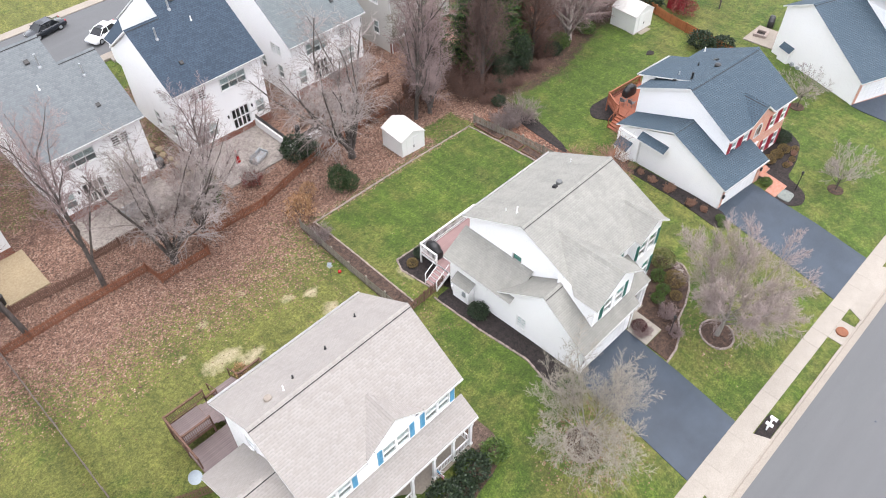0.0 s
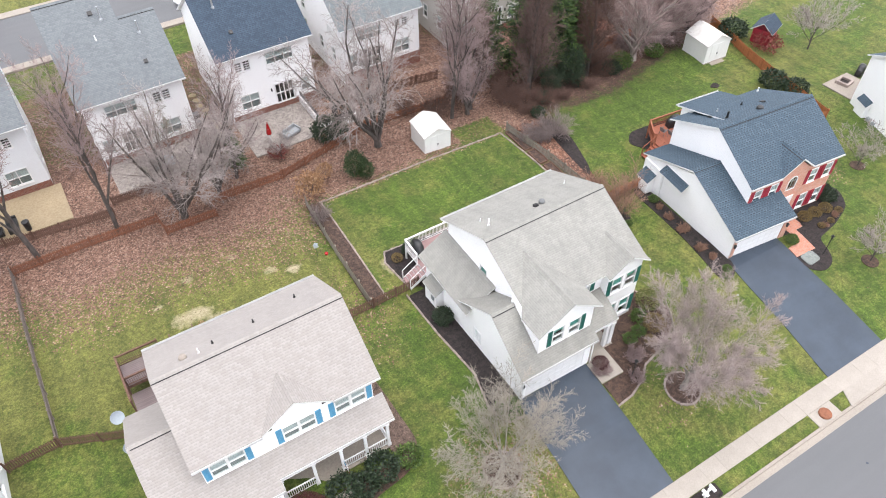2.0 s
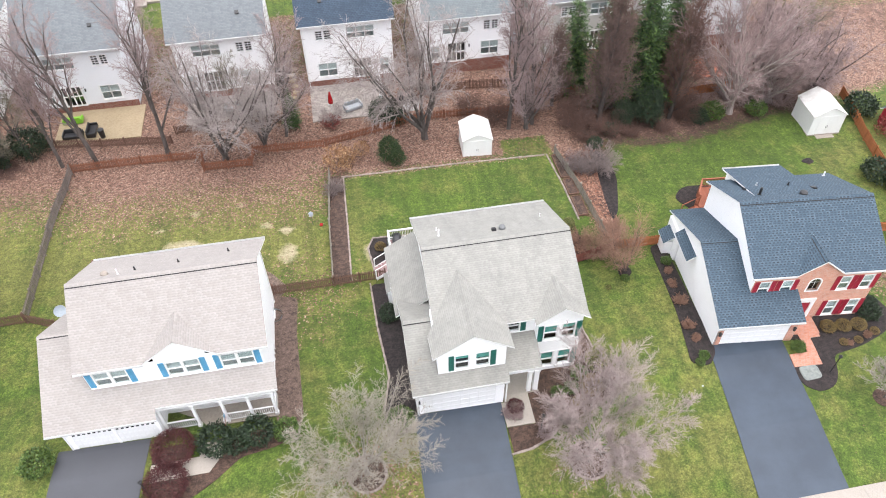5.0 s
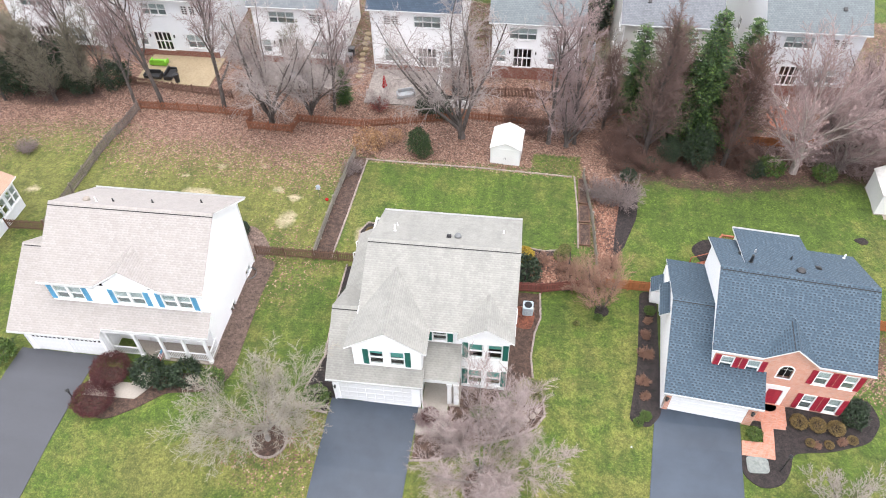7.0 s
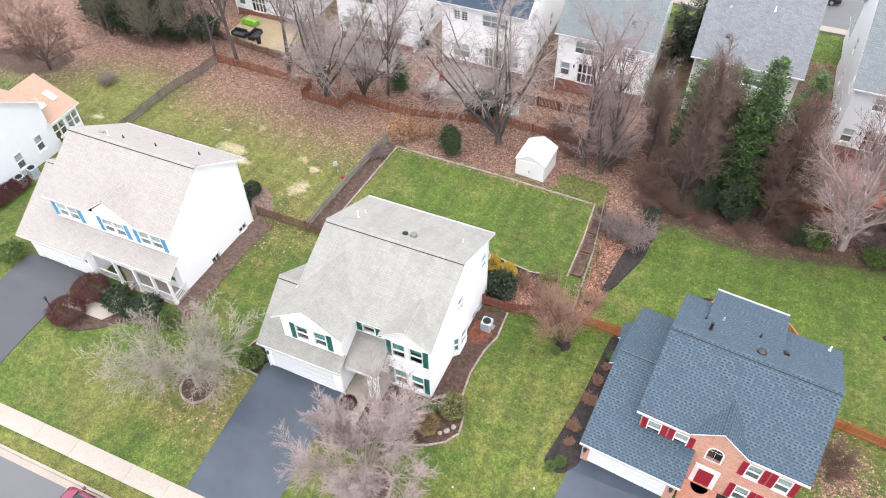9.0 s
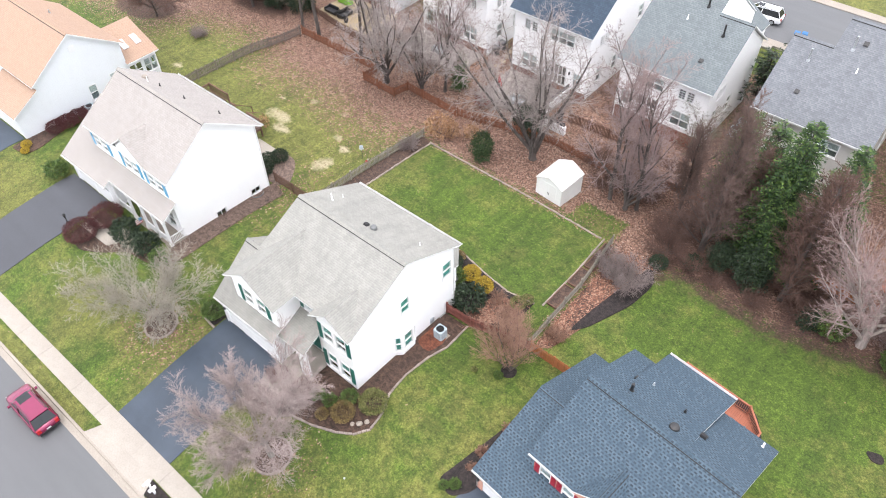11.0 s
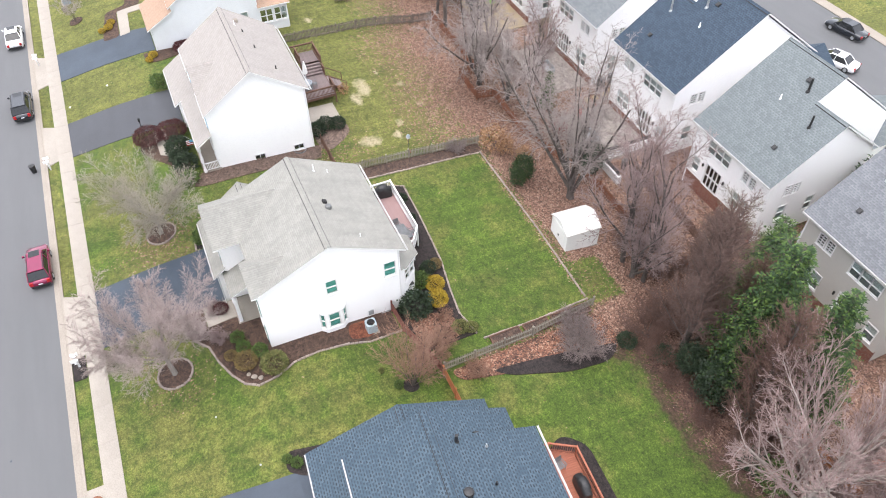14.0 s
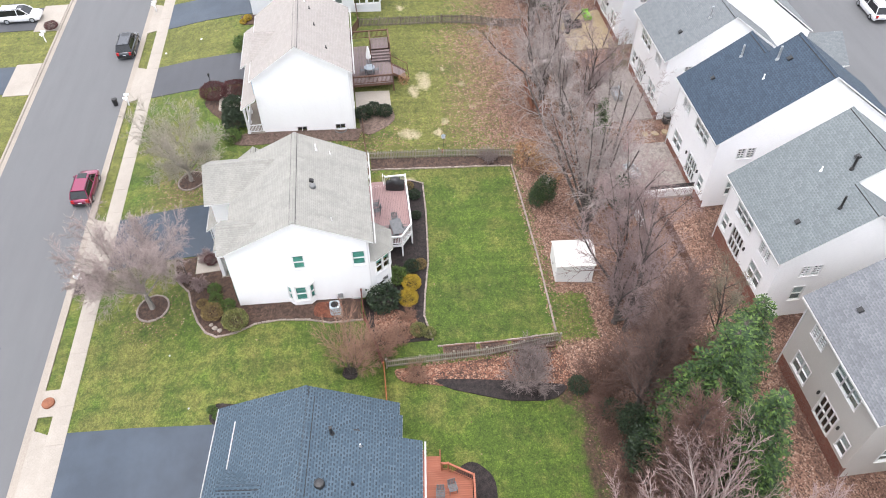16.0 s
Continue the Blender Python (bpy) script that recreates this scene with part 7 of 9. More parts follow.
# ---- sheds ----
def shed(x, y, rot, w, ln, eave, peak, label):
    s = thing("shed", pose(x, y, gz(x, y) - 0.05, 0, 0, rot), label, "shed", "white garden sheds")
    hw, hl = w / 2, ln / 2
    end = [(-hw, 0), (hw, 0), (hw, eave), (hw * 0.5, eave + (peak - eave) * 0.55), (0, peak), (-hw * 0.5, eave + (peak - eave) * 0.55), (-hw, eave)]
    part("wall", slab(end, (), 0.05), SHED_WHITE, s, m=pose(0, -hl, 0))
    part("wall", slab(end, (), 0.05), SHED_WHITE, s, m=pose(0, hl, 0, 0, 0, 180))
    for sx in (-1, 1):
        part("wall", boxed((sx * hw - 0.025, sx * hw + 0.025, -hl, hl, 0, eave)), SHED_WHITE, s)
        for (u0, v0), (u1, v1) in (((hw + 0.1, eave - 0.06), (hw * 0.5, eave + (peak - eave) * 0.55)), ((hw * 0.5, eave + (peak - eave) * 0.55), (0, peak))):
            bm = bmesh.new()
            vs = [bm.verts.new((sx * u, v, w2 + dz)) for v in (-hl - 0.1, hl + 0.1) for u, w2, dz in ((u0, v0, 0.0), (u1, v1, 0.0), (u1, v1, 0.05), (u0, v0, 0.05))]
            for fc in ((0, 1, 2, 3), (7, 6, 5, 4), (0, 4, 5, 1), (1, 5, 6, 2), (2, 6, 7, 3), (3, 7, 4, 0)):
                bm.faces.new([vs[i] for i in fc])
            bmesh.ops.recalc_face_normals(bm, faces=bm.faces)
            part("roof", bm, SHED_ROOF, s)
    for sx in (-1, 1):
        dr = part("door", boxed((min(0.01 * sx, sx * w * 0.3), max(0.01 * sx, sx * w * 0.3), -hl - 0.03, -hl, 0.08, eave - 0.05)), SHED_WHITE, s)
        part("handle", boxed((sx * 0.06 - 0.015, sx * 0.06 + 0.015, -hl - 0.06, -hl - 0.03, 0.8, 1.05)), BLACK, dr)
    part("base", boxed((-hw - 0.08, hw + 0.08, -hl - 0.08, hl + 0.08, -0.3, 0.03)), PATIO, s)
    part("ramp", boxed((-0.9, 0.9, -hl - 0.6, -hl - 0.08, -0.3, 0.0)), PATIO, s)
    return s


shed(3.3, 21.2, -4, 2.7, 3.0, 2.05, 2.7, "white vinyl garden shed on a slab")
shed(37.3, 18.7, -3, 3.2, 3.4, 2.2, 3.1, "off-white garden shed beside a cedar fence")


# ---- what stands in the yards ----
def ac_unit(x, y, label="grey outdoor air-conditioning unit", rot=0):
    a = thing("air_conditioner", pose(x, y, gz(x, y) + 0.05, 0, 0, rot), label, "air conditioner", "outdoor cooling units")
    part("pad", boxed((-0.5, 0.5, -0.5, 0.5, -0.2, 0.02)), PATIO, a)
    bm = boxed((-0.38, 0.38, -0.38, 0.38, 0.02, 0.9))
    bmesh.ops.bevel(bm, geom=[e for e in bm.edges if abs(e.verts[0].co.z - e.verts[1].co.z) > 0.1], offset=0.06, segments=2, affect="EDGES")
    part("casing", bm, PALE_STEEL, a)
    bm = bmesh.new()
    for k in range(9):
        z = 0.12 + k * 0.08
        for s in (-1, 1):
            box(bm, -0.31, 0.31, s * 0.385 - 0.008, s * 0.385 + 0.008, z, z + 0.025)
            box(bm, s * 0.385 - 0.008, s * 0.385 + 0.008, -0.31, 0.31, z, z + 0.025)
    part("grille", bm, GREY_PAINT, a, kind="stuff")
    bm = bmesh.new()
    lathe(bm, ((0.3, 0.905), (0.3, 0.93), (0.27, 0.93), (0.27, 0.905)), 18)
    for k in range(5):
        box(bm, 0.03, 0.26, -0.05, 0.05, 0.905, 0.915, pose(0, 0, 0, 0, 0, k * 72))
    lathe(bm, ((0.07, 0.9), (0.07, 0.95)), 10)
    part("fan", bm, BLACK, a)
    return a


ac_unit(6.0, 1.95)
ac_unit(-36.6, 1.2)
ac_unit(-36.6, -0.2)
for x, y in ((11.5, 39.0), (11.6, 40.6)):
    ac_unit(x, y)


def grill(x, y, z, rot, label):
    """A barbecue under a fitted cover: rounded hood over the firebox, sagging over the side shelves."""
    g = thing("grill", pose(x, y, z, 0, 0, rot), label, "grill", "covered barbecue grills")
    bm = bmesh.new()
    rows = []
    for u, top, half in ((-0.78, 0.72, 0.26), (-0.74, 0.84, 0.3), (-0.46, 0.88, 0.33), (-0.38, 1.1, 0.35), (0.0, 1.18, 0.36), (0.38, 1.1, 0.35), (0.46, 0.88, 0.33), (0.74, 0.84, 0.3), (0.78, 0.72, 0.26)):
        prof = [(-half * 1.06, 0.02), (-half, top * 0.55), (-half * 0.9, top * 0.85), (-half * 0.45, top * 0.98), (half * 0.45, top * 0.98), (half * 0.9, top * 0.85), (half, top * 0.55), (half * 1.06, 0.02)]
        rows.append([bm.verts.new((u + 0.015 * math.sin(9 * v), v, w)) for v, w in prof])
    for a, b in zip(rows, rows[1:]):
        for k in range(7):
            bm.faces.new((a[k], b[k], b[k + 1], a[k + 1]))
    bm.faces.new(rows[0])
    bm.faces.new(rows[-1][::-1])
    bmesh.ops.recalc_face_normals(bm, faces=bm.faces)
    cover = part("cover", bm, BLACK, g)
    cover.data.polygons.foreach_set("use_smooth", [True] * len(cover.data.polygons))
    for sx in (-1, 1):
        for sy in (-1, 1):
            bm = bmesh.new()
            lathe(bm, ((0.05, -0.02), (0.05, 0.02)), 10, pose(sx * 0.5, sy * 0.24, 0.045, 90))
            part("castor", bm, TYRE, g)
    return g


grill(-6.0, 7.55, 2.28, 82, "black covered grill on the white deck")
grill(23.4, 9.5, 1.42, -5, "black covered grill on the red deck")
grill(47.8, 6.6, gz(47, 6), 20, "black covered grill on a patio")


def patio_table(x, y, z, rot, mat, lx=1.5, ly=0.9, round_top=False):
    t = thing("table", pose(x, y, z, 0, 0, rot), "grey outdoor table on the deck", "table")
    bm = bmesh.new()
    if round_top:
        lathe(bm, ((lx / 2 - 0.02, 0.69), (lx / 2, 0.71), (lx / 2, 0.73), (lx / 2 - 0.02, 0.74)), 20)
    else:
        box(bm, -lx / 2, lx / 2, -ly / 2, ly / 2, 0.70, 0.74)
    part("tabletop", bm, mat, t)
    for sx in (-1, 1):
        for sy in (-1, 1):
            bm = bmesh.new()
            tube(bm, (sx * (lx / 2 - 0.2), sy * (ly / 2 - 0.12), 0), (sx * (lx / 2 - 0.25), sy * (ly / 2 - 0.18), 0.7), 0.025, 0.025, 6)
            part("leg", bm, mat, t)
    return t


def patio_chair(mat):
    c = thing("chair", pose(0, 0, -50), "slatted grey outdoor chair on the deck", "chair", "deck chairs")
    for k in range(5):
        part("seat_slat", boxed((-0.24, 0.24, -0.24 + k * 0.1, -0.16 + k * 0.1, 0.42, 0.44)), mat, c)
    for k in range(5):
        bm = bmesh.new()
        box(bm, -0.24 + k * 0.1, -0.16 + k * 0.1, -0.012, 0.012, 0, 0.5, pose(0, 0.26, 0.45, -14))
        part("back_slat", bm, mat, c)
    for sx in (-1, 1):
        for y in (-0.22, 0.24):
            bm = bmesh.new()
            tube(bm, (sx * 0.25, y, 0), (sx * 0.25, y, 0.42 if y > 0 else 0.62), 0.02, 0.02, 6)
            part("leg", bm, mat, c)
        part("armrest", boxed((sx * 0.25 - 0.03, sx * 0.25 + 0.03, -0.26, 0.28, 0.62, 0.64)), mat, c)
    return c


patio_table(-0.6, 7.3, 2.25, 8, OUTDOOR, 1.7, 0.9)
CHAIR = patio_chair(OUTDOOR)
for x, y, z, r in ((-1.7, 7.2, 2.25, 95), (0.2, 7.1, 2.25, -80), (-0.6, 6.4, 2.25, 0), (-0.6, 8.1, 2.25, 180), (-3.0, 5.8, 2.25, 10), (-3.8, 5.7, 2.25, -5), (21.6, 9.0, 1.4, 100), (21.9, 8.2, 1.4, 85), (24.6, 8.2, 1.4, 30), (26.0, 8.0, 1.4, -60)):
    copy_thing(CHAIR, pose(x, y, z, 0, 0, r))
for x, y, r in ((-24.4, 6.3, 90), (-23.2, 6.3, -90), (-23.8, 7.0, 180), (-23.8, 5.6, 0)):
    copy_thing(CHAIR, pose(x, y, 2.35, 0, 0, r))
patio_table(-23.8, 6.3, 2.35, 0, DISH, 1.1, 1.1, True)
CHAIR.matrix_basis = pose(25.0, 7.3, 1.4, 0, 0, 170)
patio_table(25.3, 8.0, 1.4, 0, OUTDOOR, 1.1, 1.1, True)


def mailbox(x, y, rot=0, double=True):
    m = thing("mailbox", pose(x, y, gz(x, y), 0, 0, rot), "white post-mounted mailboxes beside the kerb", "mailbox", "kerbside mailboxes")
    part("post", boxed((-0.06, 0.06, -0.06, 0.06, -0.3, 1.25), (-0.075, 0.075, -0.075, 0.075, 1.25, 1.3)), TRIM, m)
    part("arm", boxed((-0.5 if double else -0.05, 0.5, -0.05, 0.05, 0.95, 1.04)), TRIM, m)
    for k, sx in enumerate((-1, 1) if double else (1,)):
        bm = bmesh.new()
        pts = [(-0.09, 0), (0.09, 0), (0.09, 0.14), (0.05, 0.21), (-0.05, 0.21), (-0.09, 0.14)]
        a = [bm.verts.new((sx * 0.3 + u, -0.28, 1.04 + v)) for u, v in pts]
        b = [bm.verts.new((sx * 0.3 + u, 0.22, 1.04 + v)) for u, v in pts]
        bm.faces.new(a)
        bm.faces.new(b[::-1])
        for i in range(6):
            bm.faces.new((a[i], b[i], b[(i + 1) % 6], a[(i + 1) % 6]))
        bmesh.ops.recalc_face_normals(bm, faces=bm.faces)
        part("letter_box", bm, TRIM, m)
    return m


mailbox(-0.35, -18.6)
mailbox(-24.7, -18.9)
mailbox(-38.6, -30.6, 180)
mailbox(-43.8, -18.8)
bed([(-1.3, -18.15), (0.9, -18.15), (0.9, -19.1), (-1.3, -19.1)], MULCH, "small dark mulch patch round a mailbox", 0.2)


def lamp_post(x, y):
    p = thing("lamp_post", pose(x, y, gz(x, y)), "black garden lamp post beside the path", "lamp post", "garden lamp posts")
    bm = bmesh.new()
    tube(bm, (0, 0, -0.2), (0, 0, 1.75), 0.04, 0.035, 8)
    part("pole", bm, BLACK, p)
    bm = bmesh.new()
    lathe(bm, ((0.06, 1.75), (0.12, 2.02), (0.15, 2.05), (0.03, 2.18)), 6)
    part("lantern", bm, BLACK, p)
    return p


lamp_post(1.15, -9.75)
lamp_post(-23.9, -9.9)
lamp_post(22.6, -8.9)


def utility(x, y, r, name, label, category, mat, high=0.12):
    bm = bmesh.new()
    lathe(bm, ((r, -0.1), (r, high * 0.8), (r * 0.9, high), (r * 0.3, high + 0.01)), 18)
    ob = part(name, bm, mat, m=pose(x, y, gz(x, y)))
    return tagged(ob, label, category)


utility(11.0, -18.65, 0.45, "manhole_cover", "rust-brown round drain cover in concrete", "drain cover", TIMBER, 0.2)
tagged(part("drain_inlet", boxed((9.9, 12.1, -19.18, -18.1, 0.0, 0.17)), CONCRETE), "concrete storm drain inlet in the verge", "drain")
utility(10.5, -22.5, 0.09, "road_stud", "small dark repair spot in the asphalt", "spot", DRIVE, 0.125)
utility(5.5, -23.6, 0.08, "road_stud", "small dark repair spot in the asphalt", "spot", DRIVE, 0.125)
for x, y in ((-34.6, -12.2), (-33.9, -16.3)):
    utility(x, y, 0.11, "manhole_cover", "pale round utility cover in the lawn", "utility cover", TRIM, 0.06)
cabinet = thing("utility_cabinet", pose(-55.6, -14.6, gz(-55.6, -14.6), 0, 0, 8), "pale blue-grey utility cabinet on a pad", "utility cabinet")
part("pad", boxed((-0.7, 0.7, -0.6, 0.6, -0.1, 0.08)), CONCRETE, cabinet)
bm = boxed((-0.55, 0.55, -0.45, 0.45, 0.08, 0.8))
bmesh.ops.bevel(bm, geom=bm.edges[:], offset=0.03, segments=1, affect="EDGES")
part("casing", bm, DISH, cabinet)
part("door", boxed((-0.48, 0.48, -0.475, -0.45, 0.14, 0.72)), DISH, cabinet)
pit = thing("fire_pit", pose(44.9, 6.3, gz(44.9, 6.3) + 0.09, 0, 0, 12), "square brown brick fire pit on a patio", "fire pit")
for x0, x1, y0, y1 in ((-0.7, 0.7, -0.7, -0.45), (-0.7, 0.7, 0.45, 0.7), (-0.7, -0.45, -0.45, 0.45), (0.45, 0.7, -0.45, 0.45)):
    part("kerb_block", boxed((x0, x1, y0, y1, 0.0, 0.35)), EDGING, pit)
part("ash", boxed((-0.45, 0.45, -0.45, 0.45, 0.0, 0.12)), MULCH, pit)

# sprinkler lids, stepping stones, play things, hoses
for x, y in ((13.2, -8.4), (8.5, -10.3)):
    utility(x, y, 0.07, "manhole_cover", "pale round utility cover in the lawn", "utility cover", GREY_PAINT, 0.05)
ball = bmesh.new()
bmesh.ops.create_icosphere(ball, subdivisions=2, radius=0.16)
tagged(part("ball", ball, LAMP_RED, m=pose(-11.9, 12.4, gz(-11.9, 12.4) + 0.16)), "small red ball lying beside the fence", "ball")
feeder = thing("bird_feeder", pose(-12.6, 12.6, gz(-12.6, 12.6)), "pale blue-grey bird feeder on a pole", "bird feeder")
bm = bmesh.new()
tube(bm, (0, 0, -0.2), (0, 0, 1.2), 0.02, 0.02, 6)
part("pole", bm, BLACK, feeder)
part("tray", boxed((-0.18, 0.18, -0.18, 0.18, 1.2, 1.23), (-0.1, 0.1, -0.1, 0.1, 1.23, 1.42)), GREY_PAINT, feeder)
bm = bmesh.new()
lathe(bm, ((0.24, 1.42), (0.2, 1.47), (0.02, 1.6)), 4)
part("roof", bm, DISH, feeder)

# patios, decks and furniture behind the tall houses
for x0, x1, y0, y1, mt, lab in ((-36.8, -28.6, 29.0, 34.4, PATIO_SAND, "sandy concrete patio behind a fence"), (-24.3, -15.6, 29.6, 34.4, PATIO_LEAFY, "pale concrete patio behind a tall house"),
                                (-11.8, -4.2, 28.2, 34.4, PATIO_LEAFY, "grey concrete patio with a low wall"), (29.0, 32.8, 28.4, 32.4, DECK_RED, "red-stained low deck behind a tall house"), (42.9, 46.8, 3.6, 7.4, PATIO, "pale concrete patio beside a white house")):
    tagged(part("patio", sheet([(x0, y0), (x1, y0), (x1, y1), (x0, y1)], 0.12, 1.2, 0.25), mt), lab, "patio", kind="structure")
tagged(part("patio", sheet(rounded([(13.9, 31.4), (13.9, 28.4), (15.4, 27.8), (19.2, 28.0), (19.5, 31.2)], 0.5), 0.3, 0.8, 0.45), PATIO_SAND), "raised sandy patio under the evergreens", "patio", kind="structure")
w = thing("patio_wall", pose(-4.4, 31, gz(-4.4, 31)), "low white block wall with a black rail", "wall")
part("wall_body", boxed((-0.3, 3.4, -2.6, -2.2, -0.3, 0.9)), TRIM, w)
part("wall_body", boxed((-0.3, 0.1, -2.2, 3.4, -0.3, 0.9)), TRIM, w)
part("wall_rail", boxed((-0.25, 3.3, -2.42, -2.38, 0.9, 1.35), (-0.12, -0.08, -2.2, 3.4, 0.9, 1.35)), BLACK, w)


def lounge(x, y, rot, mat, label):
    s = thing("outdoor_sofa", pose(x, y, gz(x, y) + 0.12, 0, 0, rot), label, "sofa")
    for n, d in (("seat", (-0.8, 0.8, -0.35, 0.35, 0.1, 0.42)), ("backrest", (-0.8, 0.8, 0.35, 0.5, 0.1, 0.8)), ("armrest", (-0.95, -0.8, -0.35, 0.5, 0.1, 0.6)), ("armrest", (0.8, 0.95, -0.35, 0.5, 0.1, 0.6))):
        bm = boxed(d)
        bmesh.ops.bevel(bm, geom=bm.edges[:], offset=0.04, segments=1, affect="EDGES")
        part(n, bm, mat, s)
    return s


LIME_PLASTIC = plain("lime_green_plastic", (0.16, 0.42, 0.02), (0.22, 0.5, 0.04), 3.0, 0.5, 0.05)
lounge(-35.4, 32.6, 180, LIME_PLASTIC, "lime-green slatted garden bench")
lounge(-35.0, 29.9, 0, BLACK, "dark wicker outdoor sofa on the patio")
lounge(-33.2, 30.4, 90, BLACK, "dark wicker outdoor armchair on the patio")
lounge(-7.6, 29.6, 20, GREY_PAINT, "grey outdoor sofa on the patio")
lounge(-19.6, 31.6, 0, GREY_PAINT, "grey outdoor sofa on the patio")


def parasol(x, y, mat, label):
    p = thing("parasol", pose(x, y, gz(x, y) + 0.12), label, "parasol")
    bm = bmesh.new()
    tube(bm, (0, 0, 0), (0, 0, 2.3), 0.03, 0.03, 6)
    part("pole", bm, STEEL, p)
    bm = bmesh.new()
    lathe(bm, ((0.24, 1.05), (0.27, 1.2), (0.16, 1.9), (0.07, 2.35), (0.02, 2.42)), 8)
    part("canopy", bm, mat, p)
    return p


closed = parasol(-23.8, 6.3, TRIM, "folded white parasol over the deck table")
closed.matrix_basis = pose(-23.8, 6.3, 3.1)
parasol(-9.8, 29.6, LAMP_RED, "folded red parasol on the patio")
parasol(30.4, 30.9, TRIM, "folded white parasol on a red deck")


def bin_tub(x, y, mat, label, r=0.3, hh=0.9):
    b = thing("bin", pose(x, y, gz(x, y) + 0.1), label, "bin")
    bm = bmesh.new()
    lathe(bm, ((r * 0.8, 0), (r, hh), (r * 1.05, hh)), 14)
    part("body", bm, mat, b)
    bm = bmesh.new()
    lathe(bm, ((r * 1.08, hh), (r * 1.0, hh + 0.08), (r * 0.2, hh + 0.14)), 14)
    part("lid", bm, mat, b)
    return b


bin_tub(-2.6, 30.2, BLACK, "black lidded tub beside a low wall")
bin_tub(-32.2, 29.5, BLACK, "dark lidded tub on the patio")
bin_tub(-6.9, 4.55, TRIM, "pale tub beside the deck steps", 0.22, 0.4)
# red play house east of the cedar fence
p = thing("playhouse", pose(45.0, 17.2, gz(45, 17.2), 0, 0, 20), "red wooden playhouse with a blue roof", "playhouse")
part("body", boxed((-1.3, 1.3, -1.0, 1.0, 0, 1.7)), RED_SHUTTER, p)
roof(p, [(-1.5, -1.25, 1.6), (1.5, -1.25, 1.6), (1.5, 0, 2.6), (-1.5, 0, 2.6)], ROOF_NAVY, 0.06)
roof(p, [(1.5, 1.25, 1.6), (-1.5, 1.25, 1.6), (-1.5, 0.003, 2.6), (1.5, 0.003, 2.6)], ROOF_NAVY, 0.06)
# little national flag on the porch: plain bars
fl = thing("flag", pose(-19.1, -5.75, 1.8), "small striped flag on a porch post", "flag")
bm = bmesh.new()
tube(bm, (0, 0, 1.3), (0, -0.8, 2.2), 0.015, 0.012, 6)
part("staff", bm, TRIM, fl)
for k in range(6):
    bm = boxed((-0.01, 0.01, -0.75 + 0.0, -0.15, 1.05 + k * 0.09, 1.05 + k * 0.09 + 0.088))
    part("stripe", bm, LAMP_RED if k % 2 == 0 else TRIM, fl)
part("canton", boxed((-0.014, 0.014, -0.45, -0.15, 1.32, 1.6)), BLUE_SHUTTER, fl)

# pale boulders at the corner of the front bed
for x, y, r in ((6.7, -7.1, 0.22), (7.0, -6.7, 0.2), (6.35, -7.4, 0.17)):
    bm = bmesh.new()
    bmesh.ops.create_icosphere(bm, subdivisions=2, radius=r)
    for v in bm.verts:
        v.co *= 1 + 0.35 * noise.noise(v.co * 3.1 + Vector((x, y, 0)))
        v.co.z *= 0.6
    rock = thing("boulder", pose(x, y, gz(x, y) + 0.15), "pale grey boulder in the mulch bed", "boulder", "boulders in the front bed")
    part("stone", bm, PATIO, rock)

bin_tub(-25.1, -20.35, BLACK, "black lidded bin standing in the gutter", 0.28, 0.75)

BIN_BLUE = plain("blue_bin_plastic", (0.01, 0.10, 0.26), (0.02, 0.14, 0.32), 5.0, 0.5, 0.05)
for x, y in ((9.5, 58.4), (10.2, 58.8)):
    b = thing("bin", pose(x, y, 0.03, 0, 0, 12), "dark wheeled bin with a bright blue lid", "bin", "wheeled bins on the back street")
    part("body", boxed((-0.28, 0.28, -0.32, 0.32, 0.06, 0.95)), BLACK, b)
    part("lid", boxed((-0.31, 0.31, -0.36, 0.36, 0.95, 1.03), (-0.28, 0.28, -0.3, 0.32, 1.03, 1.06)), BIN_BLUE, b, "bright blue lid")
    part("handle", boxed((-0.24, 0.24, 0.36, 0.42, 0.9, 0.95)), BLACK, b)

# sandstone steps and bins in the gap between two tall houses
steps = random.Random(12)
for k in range(9):
    x, y = -13.2 - 0.09 * k + steps.uniform(-0.15, 0.15), 32.8 + 1.05 * k
    bm = bmesh.new()
    rim = [(0.42 * (1 + 0.25 * steps.uniform(-1, 1)) * math.cos(a), 0.36 * (1 + 0.25 * steps.uniform(-1, 1)) * math.sin(a)) for a in [j * math.tau / 8 for j in range(8)]]
    low, high = [bm.verts.new((u, v, -0.05)) for u, v in rim], [bm.verts.new((u * 0.94, v * 0.94, 0.09)) for u, v in rim]
    bm.faces.new(high)
    for j in range(8):
        bm.faces.new((low[j], low[(j + 1) % 8], high[(j + 1) % 8], high[j]))
    tagged(part("stepping_stone", bm, PATIO_SAND, m=pose(x, y, gz(x, y) + 0.02, 0, 0, 20 * k)), "flat yellowish sandstone in a side path", "stepping stone", "stones of the side path")
for x, y in ((-14.8, 36.7), (-14.75, 35.4)):
    b = thing("bin", pose(x, y, gz(x, y) + 0.02, 0, 0, 90), "black wheeled bin against a white wall", "bin", "black bins beside a house")
    part("body", boxed((-0.28, 0.28, -0.32, 0.32, 0.06, 0.95)), BLACK, b)
    part("lid", boxed((-0.31, 0.31, -0.36, 0.36, 0.95, 1.03), (-0.28, 0.28, -0.3, 0.32, 1.03, 1.06)), OUTDOOR, b)
    part("handle", boxed((-0.24, 0.24, 0.36, 0.42, 0.9, 0.95)), BLACK, b)

